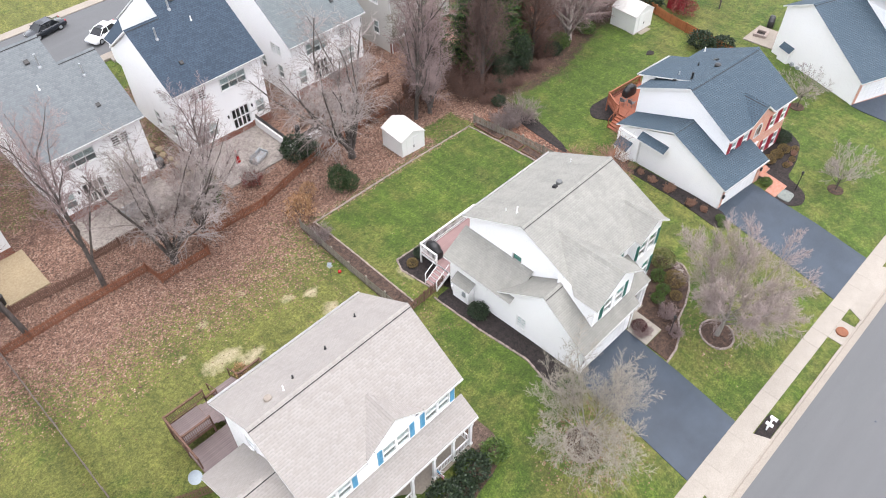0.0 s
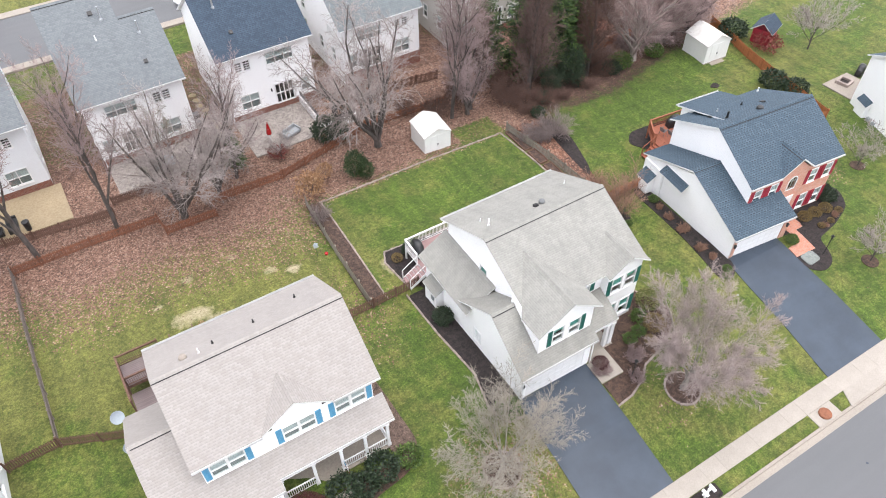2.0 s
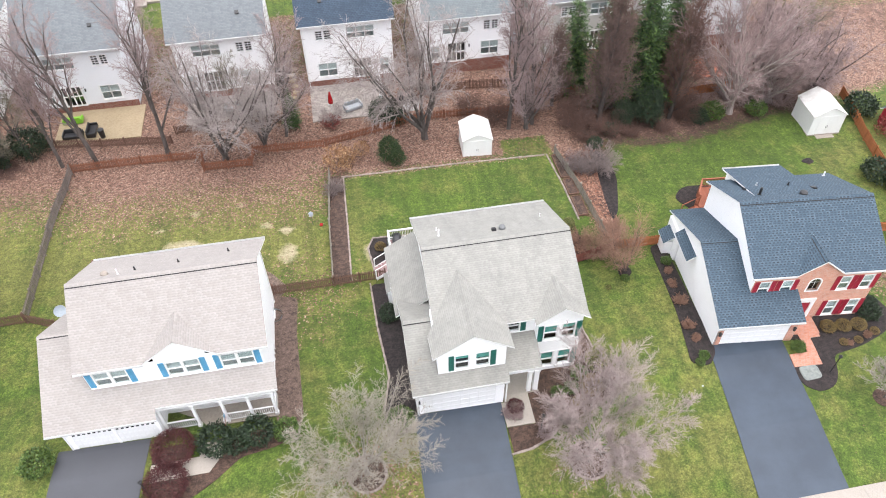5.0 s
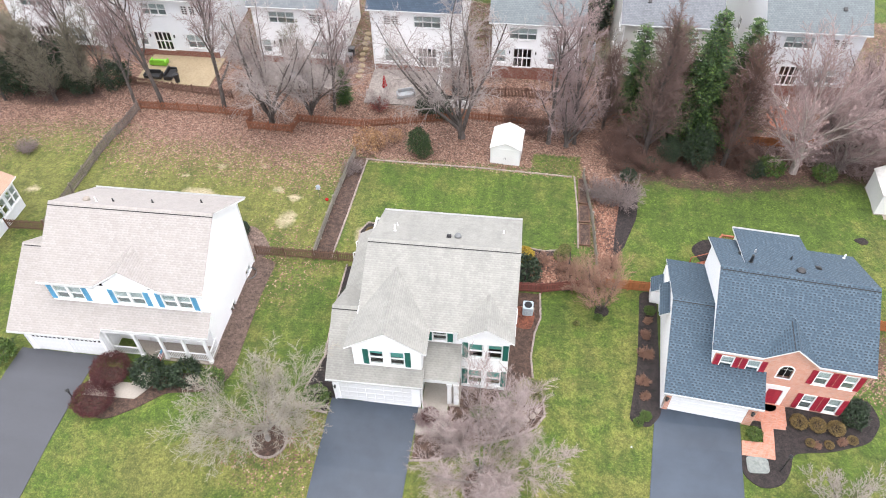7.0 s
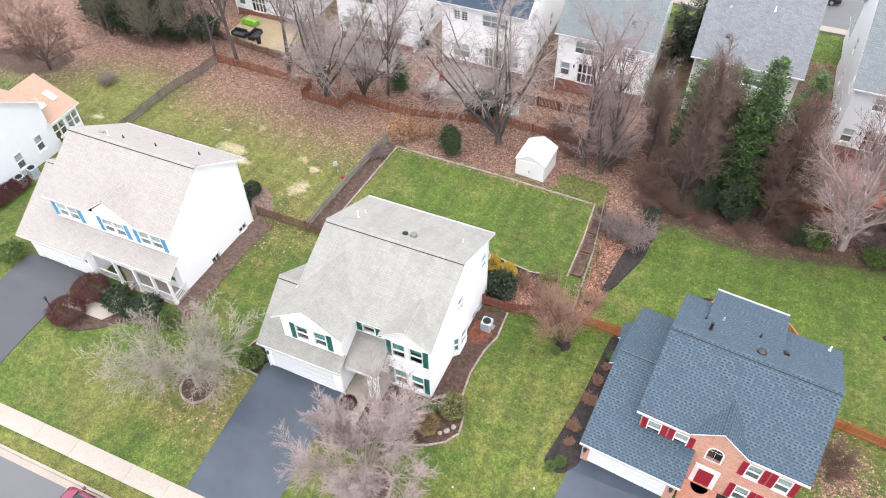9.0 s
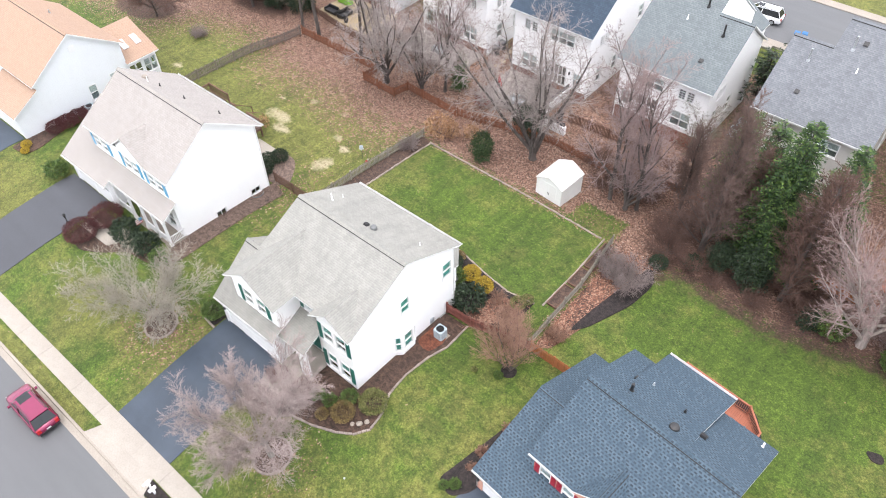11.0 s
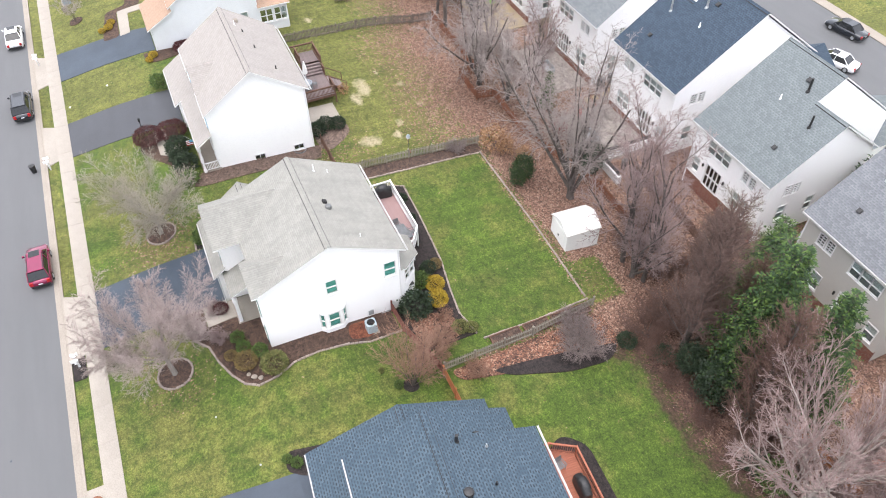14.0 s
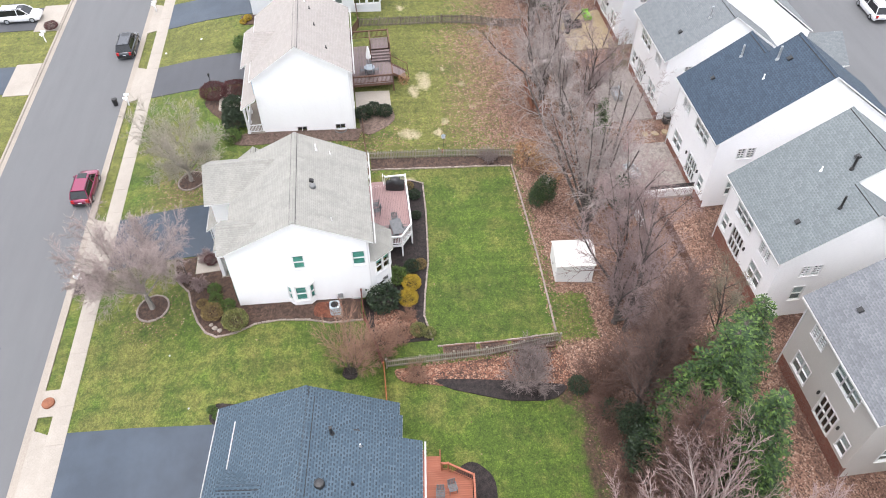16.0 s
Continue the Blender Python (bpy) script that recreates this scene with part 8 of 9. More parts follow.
# half-round mat on the brick stoop
mat_place = pose(22.8, 0.7, 0.7, 0, 0, -5.5) @ pose(0.25, -4.85, 0.255)
rug = thing("doormat", mat_place, "black half-round doormat on the brick stoop", "doormat")
bm = bmesh.new()
rim = [bm.verts.new((0.55 * math.cos(a), -0.55 * math.sin(a), 0.0)) for a in [math.pi * k / 12 for k in range(13)]]
bm.faces.new(rim)
bmesh.ops.solidify(bm, geom=bm.faces[:], thickness=0.02)
bmesh.ops.recalc_face_normals(bm, faces=bm.faces)
part("mat", bm, BLACK, rug)

# ---- trees and shrubs ----
def grow(rnd, out, p, d, length, r, level, spec):
    """Add one branch and what springs from it to out: (start, end, r0, r1, level)."""
    n = spec["pieces"][level]
    kids = spec["kids"][level] if level < len(spec["kids"]) else 0
    top = len(spec["kids"])
    pts, dirs = [p.copy()], [d.copy()]
    step = length / n
    for k in range(n):
        w = spec["wander"] * (0.6 if level == 0 else 1.0)
        d = (d + Vector((rnd.gauss(0, w), rnd.gauss(0, w), rnd.gauss(0, w) * 0.6)) + Vector((0, 0, spec["lift"][level]))).normalized()
        q = pts[-1] + d * step
        f0, f1 = 1 - 0.75 * k / n, 1 - 0.75 * (k + 1) / n
        out.append((pts[-1].copy(), q.copy(), max(r * f0, 0.015 * spec.get("fine", 1)), max(r * f1, 0.010 * spec.get("fine", 1)), level, level == top and k == n - 1))
        pts.append(q)
        dirs.append(d.copy())
    if not kids:
        return
    start = spec["start"][level]
    for k in range(kids):
        t = start + (1 - start) * (k + rnd.random() * 0.9) / kids
        i = min(n - 1, int(t * n))
        base = pts[i].lerp(pts[i + 1], t * n - i)
        ax = dirs[min(i + 1, n)]
        ang = radians(rnd.gauss(spec["angle"][level], 8))
        side = ax.orthogonal().normalized()
        side.rotate(Matrix.Rotation(k * 2.4 + rnd.uniform(-0.6, 0.6), 3, ax))
        nd = (ax * math.cos(ang) + side * math.sin(ang)).normalized()
        ln = length * spec["ratio"][level] * rnd.uniform(0.75, 1.2) * (1.0 - spec["taper"][level] * t)
        grow(rnd, out, base, nd, ln, max(r * spec["thin"] * (1 - 0.6 * t), 0.008), level + 1, spec)


def limbs_mesh(name, segs, sides):
    """Tapered pieces of branches; the last piece of a twig runs out to a point."""
    full, tips = [s for s in segs if not s[5]], [s for s in segs if s[5]]
    verts, faces, base = [], [], 0
    for group, pointed in ((full, False), (tips, True)):
        if not group:
            continue
        p0, p1 = np.array([s[0] for s in group]), np.array([s[1] for s in group])
        r0, r1 = np.array([s[2] for s in group])[:, None], np.array([s[3] for s in group])[:, None]
        d = p1 - p0
        d /= np.linalg.norm(d, axis=1, keepdims=True) + 1e-9
        ref = np.where(np.abs(d[:, 2:3]) > 0.9, np.array([[1.0, 0, 0]]), np.array([[0, 0, 1.0]]))
        u = np.cross(d, ref)
        u /= np.linalg.norm(u, axis=1, keepdims=True) + 1e-9
        v = np.cross(d, u)
        turns = [k * math.tau / sides for k in range(sides)]
        rings = [p0 + r0 * (1.35 if pointed else 1.0) * (u * math.cos(a) + v * math.sin(a)) for a in turns]
        rings += [p1] if pointed else [p1 + r1 * (u * math.cos(a) + v * math.sin(a)) for a in turns]
        each = len(rings)
        verts += np.stack(rings, 1).reshape(-1, 3).tolist()
        first = base + np.arange(len(group))[:, None] * each
        for k in range(sides):
            j = (k + 1) % sides
            faces += (first + np.array([[k, j, sides] if pointed else [k, j, sides + j, sides + k]])).tolist()
        base += len(group) * each
    me = bpy.data.meshes.new(name)
    me.from_pydata(verts, [], faces)
    me.polygons.foreach_set("use_smooth", [True] * len(me.polygons))
    return me


SPECS = {
    "small": dict(fine=0.55, kids=(11, 9, 8, 7), pieces=(4, 4, 3, 2, 1), wander=0.09, lift=(0.02, 0.07, 0.05, 0.02, 0.0), start=(0.2, 0.2, 0.15, 0.1), angle=(46, 38, 38, 38), ratio=(1.5, 0.46, 0.46, 0.5), taper=(0.42, 0.5, 0.45, 0.3), thin=0.5),
    "full": dict(fine=0.27, kids=(16, 11, 10, 9), pieces=(3, 6, 4, 2, 1), wander=0.10, lift=(0.02, 0.055, 0.04, 0.02, 0.0), start=(0.5, 0.26, 0.14, 0.05), angle=(50, 40, 42, 40), ratio=(3.1, 0.48, 0.5, 0.5), taper=(0.3, 0.45, 0.4, 0.3), thin=0.40),
    "dome": dict(fine=0.2, kids=(15, 12, 12, 12), pieces=(3, 6, 4, 2, 1), wander=0.09, lift=(0.02, 0.05, 0.05, 0.03, 0.0), start=(0.45, 0.24, 0.14, 0.05), angle=(45, 38, 40, 40), ratio=(2.1, 0.46, 0.5, 0.55), taper=(0.3, 0.45, 0.4, 0.3), thin=0.40),
    "upright": dict(fine=0.42, kids=(11, 10, 9, 8), pieces=(7, 5, 3, 2, 1), wander=0.10, lift=(0.04, 0.12, 0.06, 0.02, 0.0), start=(0.22, 0.25, 0.15, 0.1), angle=(32, 38, 40, 40), ratio=(0.62, 0.48, 0.46, 0.55), taper=(0.5, 0.45, 0.4, 0.3), thin=0.6),
    "weep": dict(fine=0.4, kids=(11, 12, 9, 8), pieces=(3, 8, 4, 2, 1), wander=0.10, lift=(0.03, 0.045, 0.0, -0.14, -0.22), start=(0.15, 0.26, 0.12, 0.1), angle=(24, 46, 44, 42), ratio=(5.2, 0.32, 0.52, 0.64), taper=(0.15, 0.45, 0.4, 0.3), thin=0.55),
    "fan": dict(fine=0.8, kids=(18, 13, 9, 7), pieces=(4, 6, 4, 2, 1), wander=0.055, lift=(0.02, 0.04, 0.03, 0.02, 0.0), start=(0.08, 0.2, 0.2, 0.15), angle=(36, 32, 34, 34), ratio=(1.8, 0.46, 0.46, 0.5), taper=(0.35, 0.5, 0.4, 0.3), thin=0.46),
    "column": dict(fine=0.7, kids=(64, 12, 12), pieces=(9, 4, 2, 1), wander=0.05, lift=(0.05, 0.12, 0.06, 0.03), start=(0.05, 0.12, 0.08), angle=(38, 40, 42), ratio=(0.36, 0.46, 0.55), taper=(0.62, 0.4, 0.3), thin=0.2),
    "vase": dict(fine=0.62, kids=(22, 12, 10), pieces=(1, 6, 3, 1), wander=0.10, lift=(0.0, 0.05, 0.04, 0.0), start=(0.05, 0.25, 0.15), angle=(27, 34, 38), ratio=(13.0, 0.42, 0.5), taper=(0.1, 0.4, 0.3), thin=0.5),
    "bush": dict(fine=0.42, kids=(24, 13, 10), pieces=(1, 4, 2, 1), wander=0.12, lift=(0.0, 0.06, 0.04, 0.0), start=(0.05, 0.2, 0.15), angle=(46, 38, 38), ratio=(11.0, 0.5, 0.55), taper=(0.1, 0.4, 0.3), thin=0.5),
}


def bare_tree(kind, seed, height, r, twig, label, bark=None, category="tree", group=""):
    """A leafless tree: trunk with limbs, and a crown of branchlets and twigs."""
    rnd = random.Random(seed)
    spec = SPECS[kind]
    out = []
    trunk_len = {"small": 0.48, "full": 0.25, "dome": 0.33, "upright": 0.85, "weep": 0.16, "fan": 0.36, "column": 0.95, "vase": 0.06, "bush": 0.06}[kind] * height
    grow(rnd, out, Vector((0, 0, -0.2)), Vector((0, 0, 1)), trunk_len, r, 0, spec)
    t = thing("shrub" if category == "shrub" else "tree", pose(0, 0, -60), label, category, group)
    cutlevel = 2 if kind == "fan" else 1
    wood = [s for s in out if s[4] <= cutlevel]
    fine = [s for s in out if s[4] > cutlevel]
    placed("trunk", limbs_mesh("trunk", wood, 6), bark or BARK, t)
    placed("crown", limbs_mesh("crown", fine, 3), twig, t, kind="stuff")
    return t


def stand(tree, spots):
    """Put a tree or shrub in one place, and copies of it in the others: (x, y, size, turn[, lean])."""
    for k, (x, y, s, rot, *lean) in enumerate(spots):
        m = pose(x, y, gz(x, y), lean[0] if lean else 0, lean[1] if len(lean) > 1 else 0, 0) @ pose(0, 0, 0, 0, 0, rot) @ Matrix.Diagonal((s, s, s, 1))
        if k < len(spots) - 1:
            copy_thing(tree, m)
        else:
            tree.matrix_basis = m


stand(bare_tree("dome", 17, 9.6, 0.22, TWIG_PALE, "bare pear tree with pale grey-brown twigs in a stone ring", bark=BARK_PALE, group="bare street trees"), [(3.75, -12.2, 1.12, 40)])
stand(bare_tree("full", 16, 7.6, 0.19, TWIG_LICHEN, "bare tree with pale lichened twigs in a stone ring", bark=BARK_PALE, group="bare street trees"), [(-10.5, -10.7, 1.12, 10)])
stand(bare_tree("weep", 5, 13.0, 0.36, TWIG_GREY, "large bare multi-stemmed tree in fallen leaves", group="bare trees behind the yards"), [(-1.2, 23.6, 1.2, 0), (-20.3, 23.8, 1.08, 130), (-16.6, 25.2, 0.75, 200)])
stand(bare_tree("weep", 8, 10.5, 0.34, TWIG_MAUVE, "bare tree with drooping reddish twigs", group="bare trees behind the yards"), [(8.9, 23.3, 0.86, 20), (34.8, 24.6, 1.1, 200), (38.5, 23.0, 1.0, 250), (38.2, 30.0, 0.95, 90)])
stand(bare_tree("upright", 21, 15.5, 0.23, TWIG_MAUVE, "tall slender bare tree in fallen leaves", group="bare trees behind the yards"), [(-25.7, 25.4, 1.0, 0), (-32.1, 25.2, 1.05, 100), (7.2, 23.6, 0.98, 210), (9.7, 23.9, 0.86, 75), (-35.4, 25.6, 0.8, 40), (-14.5, 26.5, 0.75, 300), (-42.0, 29.0, 0.9, 160)])
stand(bare_tree("upright", 34, 12.0, 0.16, TWIG_OLIVE, "bare tangled tree at the back of the yards", group="bare trees behind the yards"), [(-38.5, 27.5, 0.8, 0), (-44.5, 26.5, 0.85, 80), (-49.0, 24.5, 0.85, 150), (12.2, 30.0, 0.7, 60), (40.0, 27.0, 0.8, 20), (-18.5, 30.5, 0.6, 10)])
stand(bare_tree("column", 6, 11.5, 0.22, TWIG_RUST, "rust-brown feathery bare tree beside evergreens", group="rust-brown feathery trees"), [(23.4, 22.2, 1.12, 90), (18.3, 25.0, 0.9, 200)])
stand(bare_tree("column", 26, 11.5, 0.22, TWIG_UMBER, "umber feathery bare tree beside evergreens", group="rust-brown feathery trees"), [(16.3, 23.0, 1.26, 0), (12.5, 26.6, 0.8, 300)])
stand(bare_tree("column", 16, 9.0, 0.2, TWIG_OLIVE, "olive-brown tangled tree in a thicket", group="thicket trees"), [(-40.5, 26.6, 0.9, 0), (-43.6, 25.0, 1.0, 60), (-46.8, 26.8, 1.0, 120), (-50.5, 25.2, 1.05, 200), (-54.5, 27.5, 1.1, 30)])
stand(bare_tree("fan", 19, 13.0, 0.34, TWIG_FAN, "tall bare tree with pale fanning branches", bark=BARK_FAN, group="bare trees behind the yards"), [(29.7, 21.9, 1.22, 30, -7, -3), (33.8, 22.6, 0.72, 140, 0, 4)])
stand(bare_tree("full", 23, 8.5, 0.18, TWIG_RUST, "dark bare tree standing in reddish litter", group="bare trees behind the yards"), [(-48.6, 15.2, 1.0, 0)])
stand(bare_tree("small", 15, 5.0, 0.07, TWIG_GREY, "small bare ornamental tree in a mulch ring", group="small bare trees"), [(25.2, -11.4, 1.0, 0), (34.4, -3.2, 0.95, 70), (-50.4, -14.0, 0.7, 200), (-9.9, 26.7, 0.75, 30), (47.5, 13.0, 1.5, 10)])
stand(bare_tree("bush", 4, 3.4, 0.05, TWIG_TAWNY, "tawny twiggy shrub in the side bed", category="shrub", group="tawny shrubs"), [(8.9, 6.6, 0.62, 0), (9.9, 5.2, 0.85, 90), (7.0, 7.4, 0.4, 150), (12.4, 7.6, 0.55, 20)])
stand(bare_tree("vase", 3, 5.4, 0.06, TWIG_TAWNY, "tawny vase-shaped bare tree in a mulch ring", group="small bare trees"), [(11.6, 2.9, 1.1, 40, -6, -8)])
stand(bare_tree("bush", 27, 3.6, 0.05, TWIG_RUST, "rust-brown brush under the bare trees", category="shrub", group="rust-brown brush"), [(6.4, 25.2, 0.9, 0), (9.6, 26.4, 0.9, 70), (4.0, 27.4, 0.8, 30), (26.2, 22.8, 0.6, 320), (14.4, 21.0, 0.95, 10), (16.4, 20.5, 0.8, 200), (13.2, 22.8, 1.0, 110), (18.6, 20.0, 0.5, 250), (21.9, 20.3, 0.6, 140), (24.9, 21.4, 0.7, 290), (25.6, 23.6, 0.8, 30), (22.0, 24.0, 0.9, 70), (14.6, 24.6, 1.1, 40), (30.4, 1.0, 0.75, 40)])
stand(bare_tree("bush", 33, 4.4, 0.06, TWIG_FAN, "pinkish-brown twiggy thicket at the back of the lawn", category="shrub", group="pinkish thickets"), [(32.6, 23.6, 0.9, 130), (30.4, 24.0, 0.8, 20), (27.4, 23.8, 0.5, 60), (34.4, 26.2, 1.0, 200), (36.6, 24.4, 1.0, 260), (35.6, 22.2, 0.7, 30), (39.5, 24.0, 0.9, 90)])
stand(bare_tree("bush", 9, 2.6, 0.04, TWIG_DUSK, "grey twiggy shrub at the edge of the lawn", category="shrub", group="grey twiggy shrubs"), [(13.7, 15.4, 1.35, 0), (-10.4, 16.6, 0.7, 60), (-41.0, 15.5, 0.7, 10), (11.6, 16.2, 0.9, 140), (13.0, 16.0, 0.7, 20), (33.0, 22.6, 1.0, 30)])
stand(bare_tree("bush", 12, 1.7, 0.03, TWIG_MAUVE, "low reddish twiggy shrub beside the path", category="shrub", group="low reddish shrubs"), [(-0.4, -8.3, 0.8, 0), (2.4, -8.6, 0.85, 50), (1.4, -10.0, 0.7, 90)])
stand(bare_tree("bush", 31, 1.2, 0.03, TWIG_TAWNY, "low tawny tuft in the dark mulch", category="shrub", group="low tawny tufts"), [(14.6, -1.0, 0.9, 20), (14.7, 0.8, 0.7, 130), (14.2, -3.4, 0.8, 200), (14.3, -4.6, 0.6, 70), (15.0, 2.2, 0.6, 250), (25.2, -6.9, 0.5, 0), (26.9, -6.5, 0.55, 60)])


def leaf_cloud(rnd, n, shell, size, flat=0.0):
    """n small leaf blades set by shell(rnd) -> place, outward direction."""
    verts, faces = [], []
    for k in range(n):
        p, o = shell(rnd)
        d = (o * (1 - flat) + Vector((rnd.gauss(0, 0.6), rnd.gauss(0, 0.6), rnd.gauss(0, 0.6)))).normalized()
        s = d.orthogonal().normalized()
        s.rotate(Matrix.Rotation(rnd.uniform(0, math.tau), 3, d))
        a, b = size * rnd.uniform(0.7, 1.3), size * rnd.uniform(0.35, 0.6)
        i = len(verts)
        verts += [p, p + d * a * 0.5 + s * b, p + d * a, p + d * a * 0.5 - s * b]
        faces.append((i, i + 1, i + 2, i + 3))
    return verts, faces


def leafy(name, rx, rz, n, size, mat, seed, label, group, lump=0.16):
    """A leafy shrub: stems inside, leaves in lumps over an uneven dome."""
    rnd = random.Random(seed)

    def shell(q):
        while True:
            v = Vector((q.gauss(0, 1), q.gauss(0, 1), q.gauss(0, 1)))
            if v.length > 1e-3:
                v.normalize()
                if v.z > -0.75:
                    break
        k = 1 + lump * 1.6 * noise.noise(v * 2.3 + Vector((seed, 0, 0))) + lump * 0.9 * noise.noise(v * 6.1 + Vector((0, seed, 0))) + q.gauss(0, lump * 0.35)
        k *= q.uniform(0.8, 1.0)
        return Vector((v.x * rx * k, v.y * rx * k, rz * (0.52 + 0.5 * v.z * k))), Vector((v.x, v.y, v.z + 0.25)).normalized()
    verts, faces = leaf_cloud(rnd, n, shell, size, 0.7)
    t = thing("shrub", pose(0, 0, -60), label, "shrub", group)
    me = bpy.data.meshes.new("foliage")
    me.from_pydata([tuple(v) for v in verts], [], faces)
    placed("foliage", me, mat, t, kind="stuff")
    bm = bmesh.new()
    for k in range(5):
        a = k * 1.257
        tube(bm, (0.04 * math.cos(a), 0.04 * math.sin(a), -0.1), (rx * 0.55 * math.cos(a), rx * 0.55 * math.sin(a), rz * 0.7), 0.025, 0.01, 5)
    part("stem", bm, BARK, t, kind="stuff")
    return t


stand(leafy("shrub", 0.82, 1.05, 3600, 0.07, YELLOW, 2, "rounded golden-yellow shrub beside the lawn", "golden shrubs", 0.03), [(4.0, 8.0, 0.95, 0), (5.5, 7.6, 1.0, 70), (-36.4, -6.9, 0.6, 10), (-35.8, -7.4, 0.5, 60), (-45.4, -10.6, 0.6, 100), (-46.3, -10.2, 0.55, 200), (-45.2, -11.4, 0.5, 20)])
stand(leafy("shrub", 0.85, 1.1, 1500, 0.12, GREEN_MID, 5, "rounded bright green garden shrub", "green garden shrubs"), [(3.2, 6.9, 1.0, 80), (4.9, -6.2, 0.7, 130), (4.0, -7.2, 0.6, 10), (-15.3, -7.2, 1.0, 0), (-30.7, -7.0, 1.2, 90), (-7.9, -7.6, 1.0, 200), (27.5, 21.6, 1.4, 20), (32.2, 21.3, 1.2, 60), (21.2, -6.7, 0.6, 60), (14.2, -6.2, 0.45, 0), (13.7, -6.7, 0.4, 90), (15.2, 3.2, 0.5, 10), (3.0, -7.4, 0.6, 10), (10.4, 5.6, 0.5, 0), (11.3, 2.0, 0.4, 0)])
stand(leafy("shrub", 0.95, 1.15, 2600, 0.09, LIME, 14, "rounded variegated yellow-green shrub", "yellow-green shrubs", 0.06), [(8.5, 8.1, 0.68, 0), (8.8, 8.9, 0.55, 40), (6.5, -5.5, 1.05, 20), (9.7, 1.3, 0.25, 0)])
stand(leafy("shrub", 0.9, 1.2, 1700, 0.12, GREEN_DARK, 7, "dense dark evergreen shrub", "dark evergreen shrubs"), [(5.6, 5.7, 1.4, 0), (-7.5, 1.4, 0.85, 30), (-19.8, -7.3, 1.25, 90), (-17.2, -7.1, 1.2, 10), (-18.5, -7.5, 0.95, 150), (14.5, 19.0, 0.8, 0), (38.3, 10.1, 1.5, 20), (39.2, 7.9, 1.35, 70), (42.3, 19.4, 1.7, 0), (28.0, -4.7, 0.9, 0), (28.5, -3.9, 0.75, 50), (-17.7, 5.3, 0.95, 0), (-18.3, 6.3, 0.9, 90), (-18.0, 7.4, 0.85, 20), (-4.6, 27.6, 1.7, 0), (-3.8, 26.9, 1.2, 80), (-6.1, 9.2, 0.6, 0), (-3.6, 9.1, 0.5, 30), (2.2, 8.2, 0.7, 0), (16.6, 20.8, 0.9, 0), (26.0, 21.2, 1.1, 40)])
stand(leafy("shrub", 0.95, 2.5, 3600, 0.11, GREEN_YEW, 41, "ragged upright green yew in fallen leaves", "upright yews", 0.3), [(-5.0, 20.7, 1.0, 0), (-4.4, 19.9, 0.72, 130)])
stand(leafy("shrub", 1.6, 4.6, 6000, 0.16, GREEN_DARK, 17, "tall glossy dark holly at the foot of the firs", "hollies", 0.34), [(20.7, 21.9, 0.86, 0), (18.2, 21.8, 0.6, 120)])
stand(leafy("shrub", 2.1, 3.2, 4500, 0.18, GREEN_DARK, 18, "large dark evergreen shrub in the thicket", "thicket evergreens", 0.3), [(-38.6, 28.4, 0.8, 30), (-41.5, 26.9, 0.7, 80), (-44.5, 28.0, 0.9, 10), (-48.0, 26.5, 1.0, 70), (-46.0, 30.5, 1.1, 140), (-52.5, 28.0, 1.2, 0)])
stand(leafy("shrub", 0.8, 0.95, 2200, 0.075, OCHRE, 9, "clipped ochre-green shrub in the mulch", "ochre shrubs", 0.04), [(5.4, -7.3, 1.05, 0), (24.3, -5.4, 0.72, 0), (25.5, -5.5, 0.72, 90), (26.7, -5.6, 0.72, 180), (2.0, 8.9, 0.7, 50), (-7.3, 8.8, 0.6, 0), (4.3, -8.2, 0.6, 20), (24.8, -6.8, 0.4, 0), (26.0, -6.8, 0.4, 70), (27.6, -6.3, 0.45, 120)])
stand(leafy("shrub", 1.35, 1.35, 6500, 0.07, MAROON, 4, "large clipped maroon barberry beside the drive", "maroon shrubs", 0.06), [(-22.4, -7.4, 1.05, 0), (-22.8, -9.6, 1.05, 60), (-36.5, -3.8, 0.72, 0), (-36.45, -2.7, 0.75, 100), (-36.5, -1.6, 0.74, 40), (-36.45, -0.5, 0.72, 200), (-41.6, -30.6, 0.6, 30), (-0.15, -7.9, 0.45, 10)])
stand(leafy("shrub", 1.2, 2.4, 700, 0.17, RUSSET, 6, "oak-leaf shrub holding dry russet leaves", "russet shrubs", 0.3), [(-9.9, 20.2, 1.0, 0), (-23.0, 9.7, 0.45, 20), (-9.0, 21.0, 0.7, 60), (-7.5, 22.2, 0.6, 120)])
stand(leafy("shrub", 1.6, 2.0, 1500, 0.16, SCARLET, 8, "shrub with scarlet winter leaves", "scarlet shrubs", 0.3), [(43.6, 15.6, 0.9, 0), (-10.0, 27.4, 0.55, 30)])


